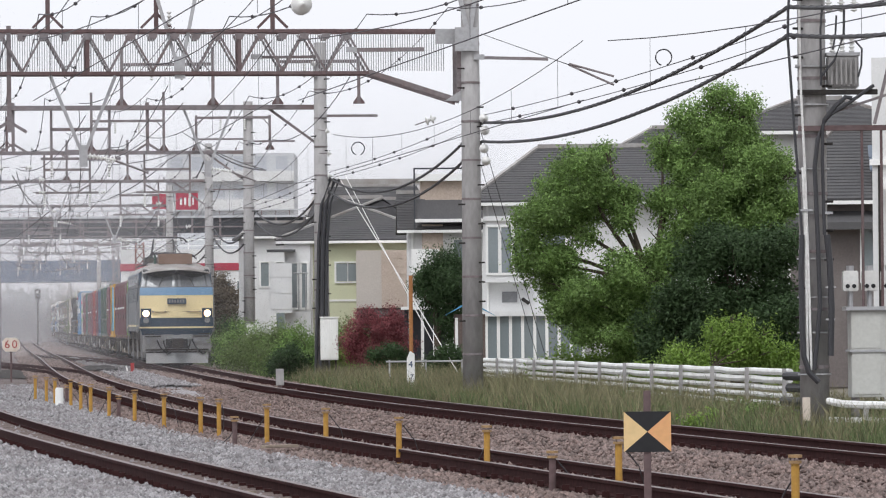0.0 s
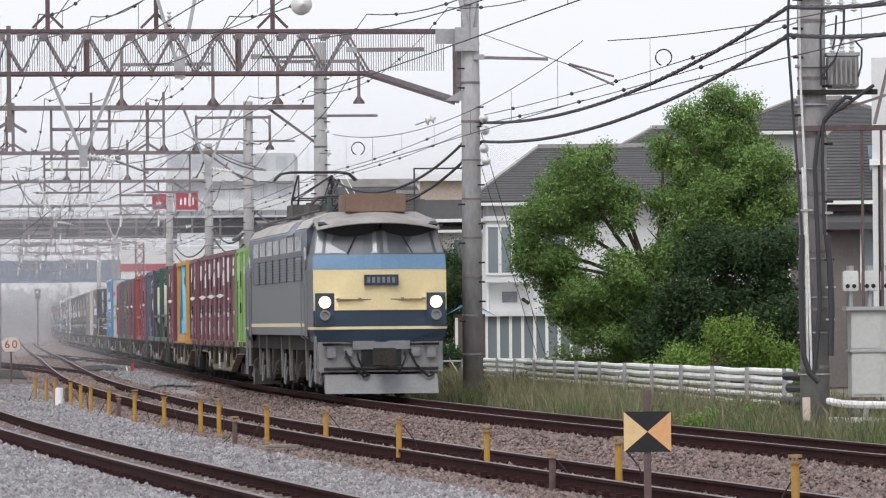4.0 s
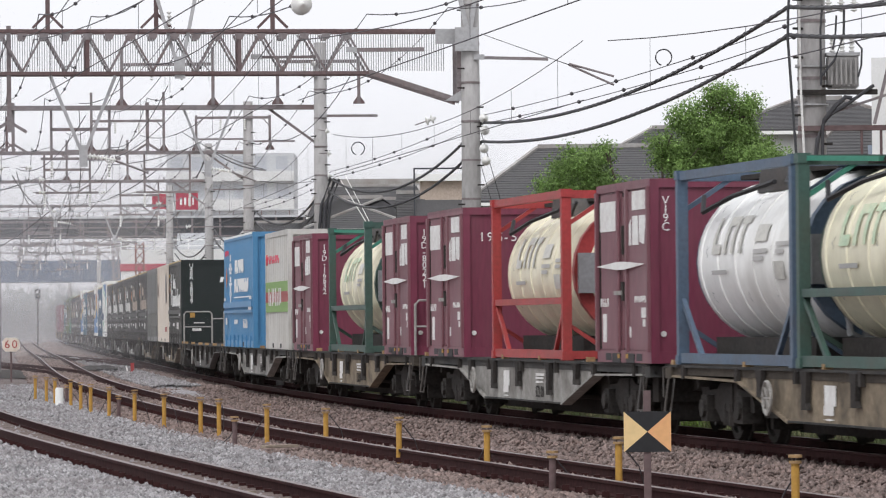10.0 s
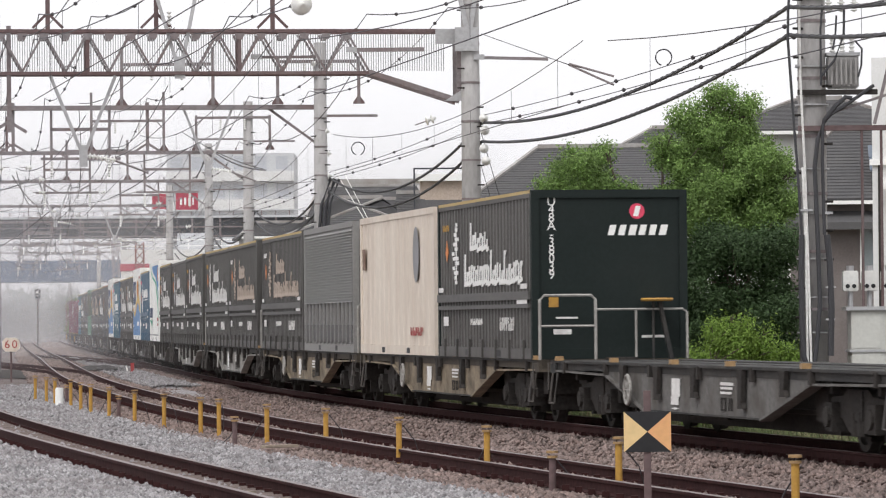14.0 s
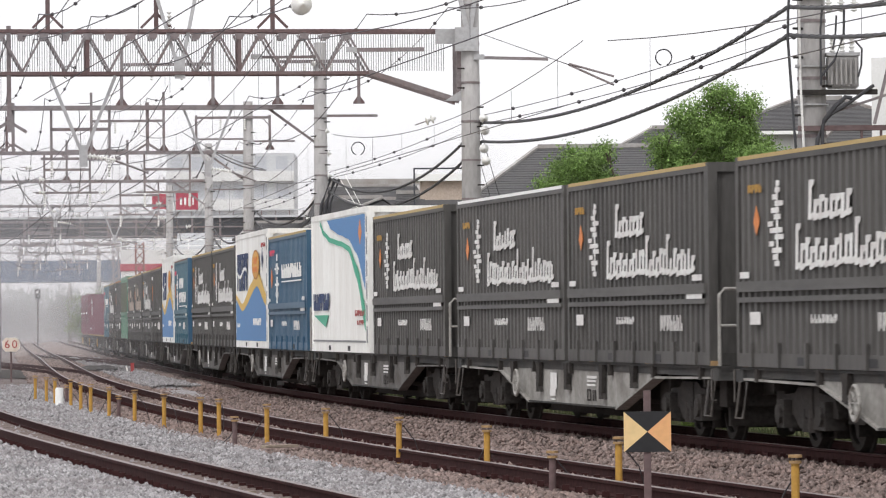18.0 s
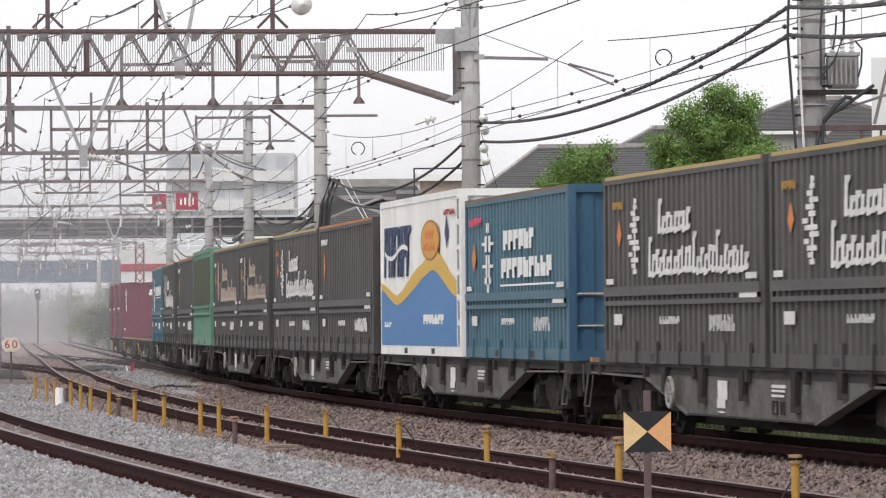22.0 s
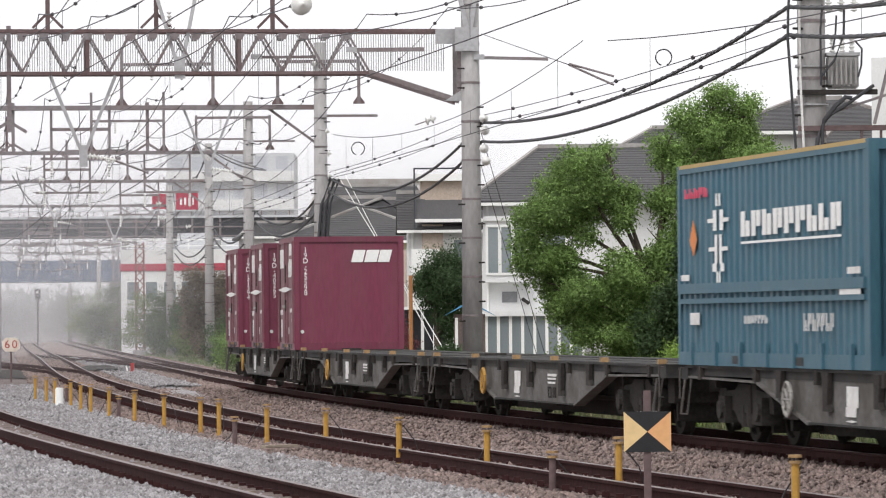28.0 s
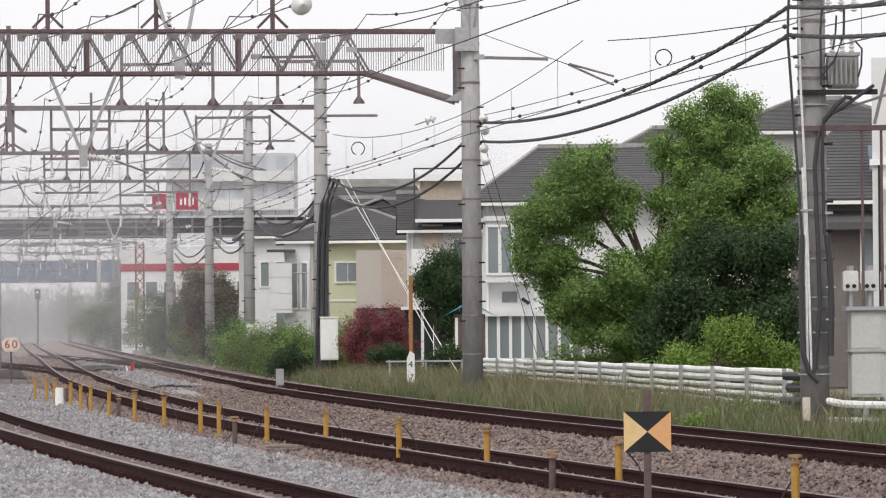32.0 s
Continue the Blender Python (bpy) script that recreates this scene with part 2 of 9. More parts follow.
RUST_DIRT = (0.09, 0.055, 0.04)
M = {
    "ballast": material("ballast", (0.285, 0.275, 0.28), 0.95, vary=0.35, scale=8, dirt=(0.17, 0.14, 0.14), dirt_amount=0.6, bump=1, bump_scale=25, per_island=0.4),
    "ballast_brown": material("ballast_brown", (0.19, 0.14, 0.125), 0.95, vary=0.35, scale=8, dirt=(0.24, 0.2, 0.19), dirt_amount=0.5, bump=1, bump_scale=25, per_island=0.45),
    "earth": material("earth", (0.2, 0.17, 0.14), 0.95, vary=0.3, scale=2, dirt=(0.09, 0.12, 0.05), dirt_amount=0.6, dirt_scale=0.3, bump=1, bump_scale=12),
    "rail": material("rail", (0.038, 0.016, 0.016), 0.9, 0.0, vary=0.3, scale=2, dirt=(0.065, 0.03, 0.028), spec=0.1),
    "rail_head": material("rail_head", (0.16, 0.12, 0.115), 0.45, 0.6, vary=0.15, scale=2),
    "sleeper": material("sleeper", (0.15, 0.115, 0.105), 0.9, vary=0.25, scale=4, dirt=(0.12, 0.08, 0.07), per_object=0.25, bump=0.5),
    "concrete": material("concrete", (0.36, 0.35, 0.345), 0.9, vary=0.12, scale=2, dirt=(0.17, 0.16, 0.155), dirt_amount=0.6, dirt_scale=0.6, bump=0.3, stretch=(1, 1, 0.35)),
    "steel": material("steel", (0.22, 0.2, 0.205), 0.65, 0.3, vary=0.2, scale=2, dirt=(0.16, 0.09, 0.08), dirt_amount=0.6),
    "steel_rust": material("steel_rust", (0.13, 0.085, 0.085), 0.8, 0.2, vary=0.25, scale=2, dirt=(0.2, 0.17, 0.17), dirt_amount=0.5),
    "galvanised": material("galvanised", (0.42, 0.42, 0.43), 0.5, 0.5, vary=0.12, scale=2, dirt=(0.28, 0.26, 0.25)),
    "wire": material("wire", (0.06, 0.055, 0.06), 0.6, 0.4, vary=0.1),
    "cable": material("cable", (0.045, 0.045, 0.05), 0.6, vary=0.2, scale=10),
    "porcelain": material("porcelain", (0.72, 0.72, 0.7), 0.25, vary=0.08, dirt=(0.4, 0.36, 0.33)),
    "black": material("black", (0.015, 0.015, 0.017), 0.6, vary=0.2),
    "under": material("under", (0.034, 0.031, 0.029), 0.9, vary=0.35, scale=3, dirt=(0.06, 0.05, 0.045), dirt_amount=0.5, dirt_scale=2, spec=0.2),
    "wagon": material("wagon", (0.036, 0.036, 0.036), 0.8, vary=0.25, scale=2, dirt=(0.09, 0.08, 0.07), dirt_amount=0.6, dirt_scale=1.1, spec=0.2),
    "wagon_tan": material("wagon_tan", (0.075, 0.063, 0.05), 0.8, vary=0.25, scale=2, dirt=(0.04, 0.034, 0.03), dirt_amount=0.8, dirt_scale=1.1, spec=0.2),
    "c_maroon": material("c_maroon", (0.155, 0.027, 0.056), 0.5, vary=0.12, scale=2, dirt=(0.15, 0.07, 0.08), dirt_amount=0.5, dirt_scale=0.7, per_object=0.12, stretch=(1.6, 1.6, 0.3)),
    "c_purple": material("c_purple", (0.17, 0.07, 0.085), 0.6, vary=0.15, scale=2, dirt=(0.23, 0.16, 0.165), dirt_amount=0.4, dirt_scale=0.7, per_object=0.15, stretch=(1.6, 1.6, 0.3)),
    "c_lime": material("c_lime", (0.2, 0.38, 0.08), 0.5, vary=0.1, dirt=(0.3, 0.35, 0.2), dirt_amount=0.3, stretch=(1.6, 1.6, 0.3)),
    "c_blue": material("c_blue", (0.075, 0.23, 0.42), 0.5, vary=0.08, dirt=(0.08, 0.2, 0.33), dirt_amount=0.4, stretch=(1.6, 1.6, 0.3)),
    "c_navy": material("c_navy", (0.03, 0.085, 0.15), 0.55, vary=0.12, dirt=(0.1, 0.16, 0.2), dirt_amount=0.5, stretch=(1.6, 1.6, 0.3)),
    "c_teal": material("c_teal", (0.04, 0.115, 0.16), 0.55, vary=0.12, dirt=(0.1, 0.16, 0.18), dirt_amount=0.5, stretch=(1.6, 1.6, 0.3)),
    "c_black": material("c_black", (0.056, 0.053, 0.05), 0.6, vary=0.2, scale=2, dirt=(0.11, 0.104, 0.095), dirt_amount=0.6, dirt_scale=0.8, per_object=0.2, stretch=(1.6, 1.6, 0.3)),
    "c_dkgreen": material("c_dkgreen", (0.008, 0.014, 0.013), 0.7, vary=0.15, dirt=(0.02, 0.024, 0.023), spec=0.25),
    "c_grey": material("c_grey", (0.22, 0.22, 0.23), 0.6, vary=0.12, dirt=(0.13, 0.13, 0.13), dirt_amount=0.6),
    "c_beige": material("c_beige", (0.64, 0.57, 0.49), 0.6, vary=0.1, dirt=(0.45, 0.35, 0.28), dirt_amount=0.6, stretch=(1.6, 1.6, 0.3)),
    "c_white": material("c_white", (0.82, 0.82, 0.79), 0.5, vary=0.06, dirt=(0.5, 0.47, 0.42), dirt_amount=0.5, stretch=(1.6, 1.6, 0.3)),
    "c_green": material("c_green", (0.095, 0.23, 0.155), 0.6, vary=0.15, dirt=(0.2, 0.27, 0.2), dirt_amount=0.6, stretch=(1.6, 1.6, 0.3)),
    "frame_green": material("frame_green", (0.04, 0.085, 0.07), 0.55, vary=0.15, dirt=RUST_DIRT, dirt_amount=0.4),
    "frame_red": material("frame_red", (0.34, 0.04, 0.04), 0.55, vary=0.15, dirt=RUST_DIRT, dirt_amount=0.4),
    "frame_blue": material("frame_blue", (0.075, 0.115, 0.17), 0.55, vary=0.15, dirt=RUST_DIRT, dirt_amount=0.3),
    "frame_yellow": material("frame_yellow", (0.55, 0.3, 0.035), 0.5, vary=0.12, dirt=RUST_DIRT, dirt_amount=0.3),
    "sky_blue": material("sky_blue", (0.075, 0.25, 0.42), 0.45, vary=0.08, dirt=(0.1, 0.25, 0.35), dirt_amount=0.3),
    "tank_cream": material("tank_cream", (0.78, 0.74, 0.56), 0.4, vary=0.06, dirt=(0.3, 0.24, 0.17), dirt_amount=0.5, dirt_scale=0.7, stretch=(1, 1, 0.3)),
    "tank_tan": material("tank_tan", (0.72, 0.58, 0.41), 0.45, vary=0.06, dirt=(0.22, 0.16, 0.11), dirt_amount=0.6, dirt_scale=0.7, stretch=(1, 1, 0.3)),
    "tank_white": material("tank_white", (0.86, 0.86, 0.84), 0.4, vary=0.05, dirt=(0.3, 0.28, 0.25), dirt_amount=0.5, dirt_scale=0.7, stretch=(1, 1, 0.3)),
    "loco_grey": material("loco_grey", (0.078, 0.084, 0.092), 0.42, vary=0.07, dirt=(0.085, 0.075, 0.07), dirt_amount=0.4),
    "loco_blue": material("loco_blue", (0.13, 0.235, 0.36), 0.4, vary=0.06, dirt=(0.13, 0.22, 0.3)),
    "loco_slate": material("loco_slate", (0.1, 0.125, 0.16), 0.42, vary=0.06, dirt=(0.1, 0.11, 0.13)),
    "loco_cream": material("loco_cream", (0.72, 0.6, 0.34), 0.4, vary=0.04, dirt=(0.55, 0.42, 0.25), dirt_amount=0.35),
    "loco_navy": material("loco_navy", (0.022, 0.042, 0.07), 0.45, vary=0.1, dirt=(0.05, 0.055, 0.06)),
    "loco_skirt": material("loco_skirt", (0.21, 0.215, 0.22), 0.55, vary=0.1, dirt=(0.15, 0.12, 0.1), dirt_amount=0.5),
    "roof_grey": material("roof_grey", (0.33, 0.32, 0.31), 0.7, vary=0.15, dirt=(0.16, 0.12, 0.1), dirt_amount=0.7),
    "rusty_box": material("rusty_box", (0.2, 0.13, 0.095), 0.75, vary=0.12, dirt=(0.13, 0.075, 0.055), dirt_amount=0.7),
    "glass_dark": material("glass_dark", (0.05, 0.055, 0.06), 0.06, vary=0.02, spec=0.8),
    "white": material("white", (0.78, 0.78, 0.76), 0.6, vary=0.05),
    "white_worn": material("white_worn", (0.72, 0.72, 0.7), 0.6, vary=0.1, dirt=(0.34, 0.25, 0.25), dirt_amount=0.4, dirt_scale=3),
    "yellow": material("yellow", (0.42, 0.235, 0.045), 0.7, vary=0.12, dirt=(0.22, 0.11, 0.05), dirt_amount=0.5, dirt_scale=3),
    "red": material("red", (0.6, 0.03, 0.05), 0.6, vary=0.1),
    "pink_red": material("pink_red", (0.65, 0.06, 0.12), 0.6, vary=0.1),
    "orange": material("orange", (0.6, 0.2, 0.05), 0.6, vary=0.1),
    "gold": material("gold", (0.42, 0.3, 0.12), 0.6, vary=0.08),
    "ultra": material("ultra", (0.055, 0.19, 0.42), 0.55, vary=0.08),
    "grass_green": material("grass_green", (0.22, 0.35, 0.12), 0.7, vary=0.1),
    "stripe_green": material("stripe_green", (0.05, 0.35, 0.22), 0.6, vary=0.08),
    "ink": material("ink", (0.03, 0.05, 0.12), 0.7, vary=0.1),
    "cream_wall": material("cream_wall", (0.56, 0.58, 0.4), 0.9, vary=0.05, dirt=(0.5, 0.48, 0.38), bump=0.3),
    "white_wall": material("white_wall", (0.68, 0.68, 0.675), 0.9, vary=0.05, dirt=(0.5, 0.5, 0.49), dirt_amount=0.4, bump=0.3),
    "grey_wall": material("grey_wall", (0.42, 0.41, 0.4), 0.9, vary=0.06, dirt=(0.3, 0.3, 0.29), bump=0.3),
    "tan_wall": material("tan_wall", (0.46, 0.38, 0.32), 0.9, vary=0.12, dirt=(0.38, 0.32, 0.26), bump=0.3),
    "roof_tile": material("roof_tile", (0.088, 0.086, 0.089), 0.8, vary=0.2, scale=5, dirt=(0.13, 0.125, 0.12), dirt_amount=0.35, per_object=0.1, spec=0.2),
    "brown_wood": material("brown_wood", (0.12, 0.09, 0.08), 0.8, vary=0.2),
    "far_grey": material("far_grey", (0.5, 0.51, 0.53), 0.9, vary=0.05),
    "far_dark": material("far_dark", (0.06, 0.062, 0.07), 0.9, vary=0.1),
    "bark": material("bark", (0.09, 0.07, 0.055), 0.95, vary=0.3, scale=6, bump=0.8),
    "leaf": leafy("leaf", (0.175, 0.27, 0.08), 0.45),
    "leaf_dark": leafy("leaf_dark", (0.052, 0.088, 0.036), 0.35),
    "leaf_bright": leafy("leaf_bright", (0.19, 0.29, 0.06), 0.35),
    "leaf_red": leafy("leaf_red", (0.24, 0.075, 0.085), 0.5),
    "leaf_brown": leafy("leaf_brown", (0.15, 0.12, 0.085), 0.4),
    "grass": material("grass", (0.105, 0.14, 0.055), 0.8, vary=0.3, per_island=0.5, scale=1),
    "grass_dry": material("grass_dry", (0.185, 0.17, 0.095), 0.8, vary=0.3, per_island=0.4, scale=1),
}
M["ballast_dark"] = material("ballast_dark", (0.115, 0.09, 0.085), 0.95, vary=0.4, scale=8, dirt=(0.19, 0.165, 0.16), dirt_amount=0.6, bump=1, bump_scale=25)
M["track_dirt"] = material("track_dirt", (0.1, 0.07, 0.062), 0.95, vary=0.4, scale=5, dirt=(0.2, 0.16, 0.145), dirt_amount=0.7, dirt_scale=1.5, bump=1, bump_scale=20)
M["brace_blue"] = material("brace_blue", (0.16, 0.42, 0.58), 0.5, vary=0.1, dirt=(0.1, 0.2, 0.28), dirt_amount=0.4)
M["brace_green"] = material("brace_green", (0.04, 0.2, 0.14), 0.5, vary=0.12, dirt=RUST_DIRT, dirt_amount=0.3)
M["wheel_pale"] = material("wheel_pale", (0.34, 0.33, 0.31), 0.7, vary=0.15, dirt=(0.12, 0.1, 0.09), dirt_amount=0.6, dirt_scale=4)
M["iron"] = material("iron", (0.075, 0.07, 0.068), 0.7, vary=0.2, dirt=(0.12, 0.09, 0.06), dirt_scale=2)
M["roof_pale"] = material("roof_pale", (0.42, 0.4, 0.38), 0.7, vary=0.12, dirt=(0.2, 0.15, 0.12), dirt_amount=0.6, dirt_scale=0.7)
M["louvre_pane"] = material("louvre_pane", (0.12, 0.13, 0.135), 0.15, vary=0.05, dirt=(0.2, 0.19, 0.18), dirt_scale=1.5)
M["iron_dust"] = material("iron_dust", (0.15, 0.14, 0.13), 0.85, vary=0.2, dirt=(0.06, 0.05, 0.045), dirt_amount=0.7, dirt_scale=2.5, spec=0.2)
M["belly_pale"] = material("belly_pale", (0.33, 0.32, 0.3), 0.8, vary=0.15, scale=2, dirt=(0.09, 0.08, 0.07), dirt_amount=0.8, dirt_scale=1.4, spec=0.2)
M["wagon_pale"] = material("wagon_pale", (0.05, 0.05, 0.05), 0.8, vary=0.25, scale=2, dirt=(0.1, 0.09, 0.08), dirt_amount=0.6, dirt_scale=1.1, spec=0.2)
M["belly"] = material("belly", (0.14, 0.135, 0.13), 0.8, vary=0.2, scale=2, dirt=(0.07, 0.06, 0.05), dirt_amount=0.85, dirt_scale=1.6, spec=0.2)
M["belly_tan"] = material("belly_tan", (0.24, 0.195, 0.14), 0.8, vary=0.2, scale=2, dirt=(0.06, 0.05, 0.04), dirt_amount=0.9, dirt_scale=1.6, spec=0.2)
M["c_dust"] = material("c_dust", (0.085, 0.083, 0.08), 0.7, vary=0.15, scale=2, dirt=(0.13, 0.125, 0.115), dirt_amount=0.5, stretch=(0.2, 1, 1))
M["dark_wall"] = material("dark_wall", (0.15, 0.13, 0.125), 0.9, vary=0.1, dirt=(0.22, 0.2, 0.19), dirt_amount=0.5)
# emissive orange for the rim, standing in for the headlight's glare
M["lamp_rim"] = glow("lamp_rim", (1.0, 0.45, 0.16), 1.6)
M["mast_red"] = material("mast_red", (0.2, 0.075, 0.065), 0.8, vary=0.2, dirt=(0.12, 0.07, 0.06))
M["leaf_mid"] = leafy("leaf_mid", (0.13, 0.175, 0.065), 0.35)
M["grass_leaf"] = leafy("grass_leaf", (0.12, 0.16, 0.06), 0.4)
M["wave_yellow"] = material("wave_yellow", (0.62, 0.38, 0.035), 0.5, vary=0.06, dirt=(0.5, 0.35, 0.1))
M["cab_glass"] = material("cab_glass", (0.17, 0.18, 0.19), 0.22, vary=0.05, dirt=(0.26, 0.26, 0.26), dirt_amount=0.5, dirt_scale=1.2, spec=0.6)
M["c_ash"] = material("c_ash", (0.21, 0.207, 0.2), 0.65, vary=0.12, dirt=(0.2, 0.19, 0.18), dirt_amount=0.5)
M["c_pale"] = material("c_pale", (0.52, 0.51, 0.48), 0.55, vary=0.06, dirt=(0.36, 0.33, 0.29), dirt_amount=0.6)
M["green_rust"] = material("green_rust", (0.1, 0.12, 0.085), 0.8, vary=0.25, dirt=(0.14, 0.1, 0.07), dirt_amount=0.6)
M["bridge_blue"] = material("bridge_blue", (0.03, 0.07, 0.14), 0.6, vary=0.1)
M["lime_pale"] = material("lime_pale", (0.4, 0.52, 0.33), 0.6, vary=0.1, dirt=(0.25, 0.4, 0.15), dirt_amount=0.6, dirt_scale=3)
M["disc_yellow"] = material("disc_yellow", (0.6, 0.3, 0.05), 0.6, vary=0.08)
M["roof_orange"] = material("roof_orange", (0.42, 0.17, 0.06), 0.7, vary=0.15)
M["mark_green"] = material("mark_green", (0.4, 0.52, 0.36), 0.5, vary=0.2, dirt=(0.68, 0.62, 0.45), dirt_amount=0.7, dirt_scale=3)
M["mark_grey"] = material("mark_grey", (0.45, 0.44, 0.41), 0.5, vary=0.2, dirt=(0.66, 0.64, 0.56), dirt_amount=0.6, dirt_scale=3)
M["cap_brown"] = material("cap_brown", (0.3, 0.19, 0.09), 0.7, vary=0.2)
M["tan_pale"] = material("tan_pale", (0.46, 0.42, 0.38), 0.9, vary=0.06, dirt=(0.38, 0.34, 0.3), bump=0.3)
M["store_red"] = material("store_red", (0.36, 0.03, 0.06), 0.6, vary=0.08)
# apartment panes lightened, with distance haze put into their colour
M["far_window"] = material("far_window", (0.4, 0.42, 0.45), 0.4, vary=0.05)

# ---------------------------------------------------------------- the line
# Heading of the down line against distance along it, and the pace of the train.
ALONG = [-1100, -900, -700, -580, -480, -400, -280, -220, -160, -120, -80, -40, 0, 30, 90, 500]
HEAD = [-0.3, -0.26, -0.1, 0.05, 0.0942, 0.0939, 0.0951, 0.0974, 0.0977, 0.0972, 0.1004, 0.1257, 0.1697, 0.1887, 0.23, 0.23]
LS = np.arange(-1100, 500.5, 0.5)
LH = np.interp(LS, ALONG, HEAD)
LH = np.convolve(np.pad(LH, 20, mode="edge"), np.ones(41) / 41, "valid")
LX = np.concatenate([[0], np.cumsum(0.25 * (np.sin(LH[1:]) + np.sin(LH[:-1])))])
LY = np.concatenate([[0], np.cumsum(-0.25 * (np.cos(LH[1:]) + np.cos(LH[:-1])))])
LX += 3.156 - np.interp(0, LS, LX)
LY += 67.567 - np.interp(0, LS, LY)
PACE_T = np.arange(0, 33, 4.0)
PACE = [20.76, 19.60, 18.565, 18.40, 18.317, 18.04, 18.03, 18.075, 17.89]
TT = np.linspace(0, 32, 641)
TV = np.interp(TT, PACE_T, PACE)
TD = np.concatenate([[0], np.cumsum((TV[1:] + TV[:-1]) * 0.025)])
TD -= np.interp(13.0, TT, TD)


def line(s, side=0.0, z=0.0):
    """A point on the down line s metres along, side metres towards the camera's side."""
    h = np.interp(s, LS, LH)
    return (float(np.interp(s, LS, LX) - side * math.cos(h)), float(np.interp(s, LS, LY) - side * math.sin(h)), z)


def line_pose(s, z=0.0):
    a, b = Vector(line(s + 7.1)), Vector(line(s - 7.1))
    c, d = (a + b) / 2, (a - b)
    return Matrix.Translation((c.x, c.y, z)) @ Matrix.Rotation(math.atan2(d.y, d.x), 4, "Z")


def travel(t):
    return float(np.interp(t, TT, TD))


RAIL = [(-0.06, -0.153), (0.06, -0.153), (0.06, -0.142), (0.012, -0.125), (0.012, -0.04), (0.034, -0.032), (0.034, -0.004), (-0.034, -0.004), (-0.034, -0.032), (-0.012, -0.04), (-0.012, -0.125), (-0.06, -0.142)]


def sweep(section, pts):
    b = Build()
    n = len(section)
    for i, p in enumerate(pts):
        a = Vector(pts[min(i + 1, len(pts) - 1)]) - Vector(pts[max(i - 1, 0)])
        a.normalize()
        u = Vector((a.y, -a.x, 0)).normalized()
        b.v += [tuple(Vector(p) + u * x + Vector((0, 0, z))) for x, z in section]
    for i in range(len(pts) - 1):
        b.f += [(i * n + j, i * n + (j + 1) % n, (i + 1) * n + (j + 1) % n, (i + 1) * n + j) for j in range(n)]
    return b


MID_S, MID_D = [-500, -150, -63, -36, -20, -8, 8, 40], [4.0, 4.2, 4.43, 4.5, 4.7, 4.87, 4.97, 4.98]
FORE_S, FORE_D = [-500, -150, -60, -20, 0, 40], [8.6, 8.8, 8.92, 8.96, 8.98, 8.98]


def mid_side(s):
    return float(np.interp(s, MID_S, MID_D))


def fore_side(s):
    return float(np.interp(s, FORE_S, FORE_D))


def track(label, side, s0, s1, cant, near_sleepers):
    tr = thing("railway_track", label, "railway track", kind="structure", group="tracks of the line")
    ss = list(np.arange(s0, s1, 3.0))
    for k, dz in ((0.5675, cant), (-0.5675, 0.0)):
        pts = [line(s, side(s) + k, dz) for s in ss]
        part("rail", sweep(RAIL, pts), M["rail"], tr, "brown rusty steel rail")
        part("rail_head", sweep([(-0.033, -0.004), (0.033, -0.004), (0.03, 0.0), (-0.03, 0.0)], pts), M["rail_head"], tr, "worn bright running surface")
    b = Build().box(-0.12, 0.12, -1.0, 1.0, -0.16, 0.0)
    me = b.mesh("sleeper")
    me.materials.append(M["sleeper"])
    sunk = 0.06 if cant > 0.05 else 0.012
    n = 0
    clips = Build()
    for s in np.arange(near_sleepers[0], near_sleepers[1], 0.62):
        p = line(s, side(s), -0.176 - sunk - 0.02 * ((n * 37) % 10) / 10 + cant / 2)
        h = np.interp(s, LS, LH)
        o = new("sleeper", me)
        o.parent = tr
        o.matrix_basis = Matrix.Translation(p) @ Matrix.Rotation(h - math.pi / 2, 4, "Z") @ Matrix.Rotation(cant / 1.1, 4, "X")
        n += 1
        for k, dz in ((0.5675, cant), (-0.5675, 0.0)):
            for e in (-0.085, 0.085):
                q = line(s, side(s) + k + e, dz - 0.12)
                clips.box(q[0] - 0.035, q[0] + 0.035, q[1] - 0.05, q[1] + 0.05, q[2] - 0.04, q[2] + 0.02)
    tagged(part("rail_clips", clips, M["rail"], tr, "rusty rail fastenings"), kind="stuff")
    return tr

# ---------------------------------------------------------------- the freight train
TRAIN = []  # (thing, its distance along the line at 13 s, height, offset along its carrier)


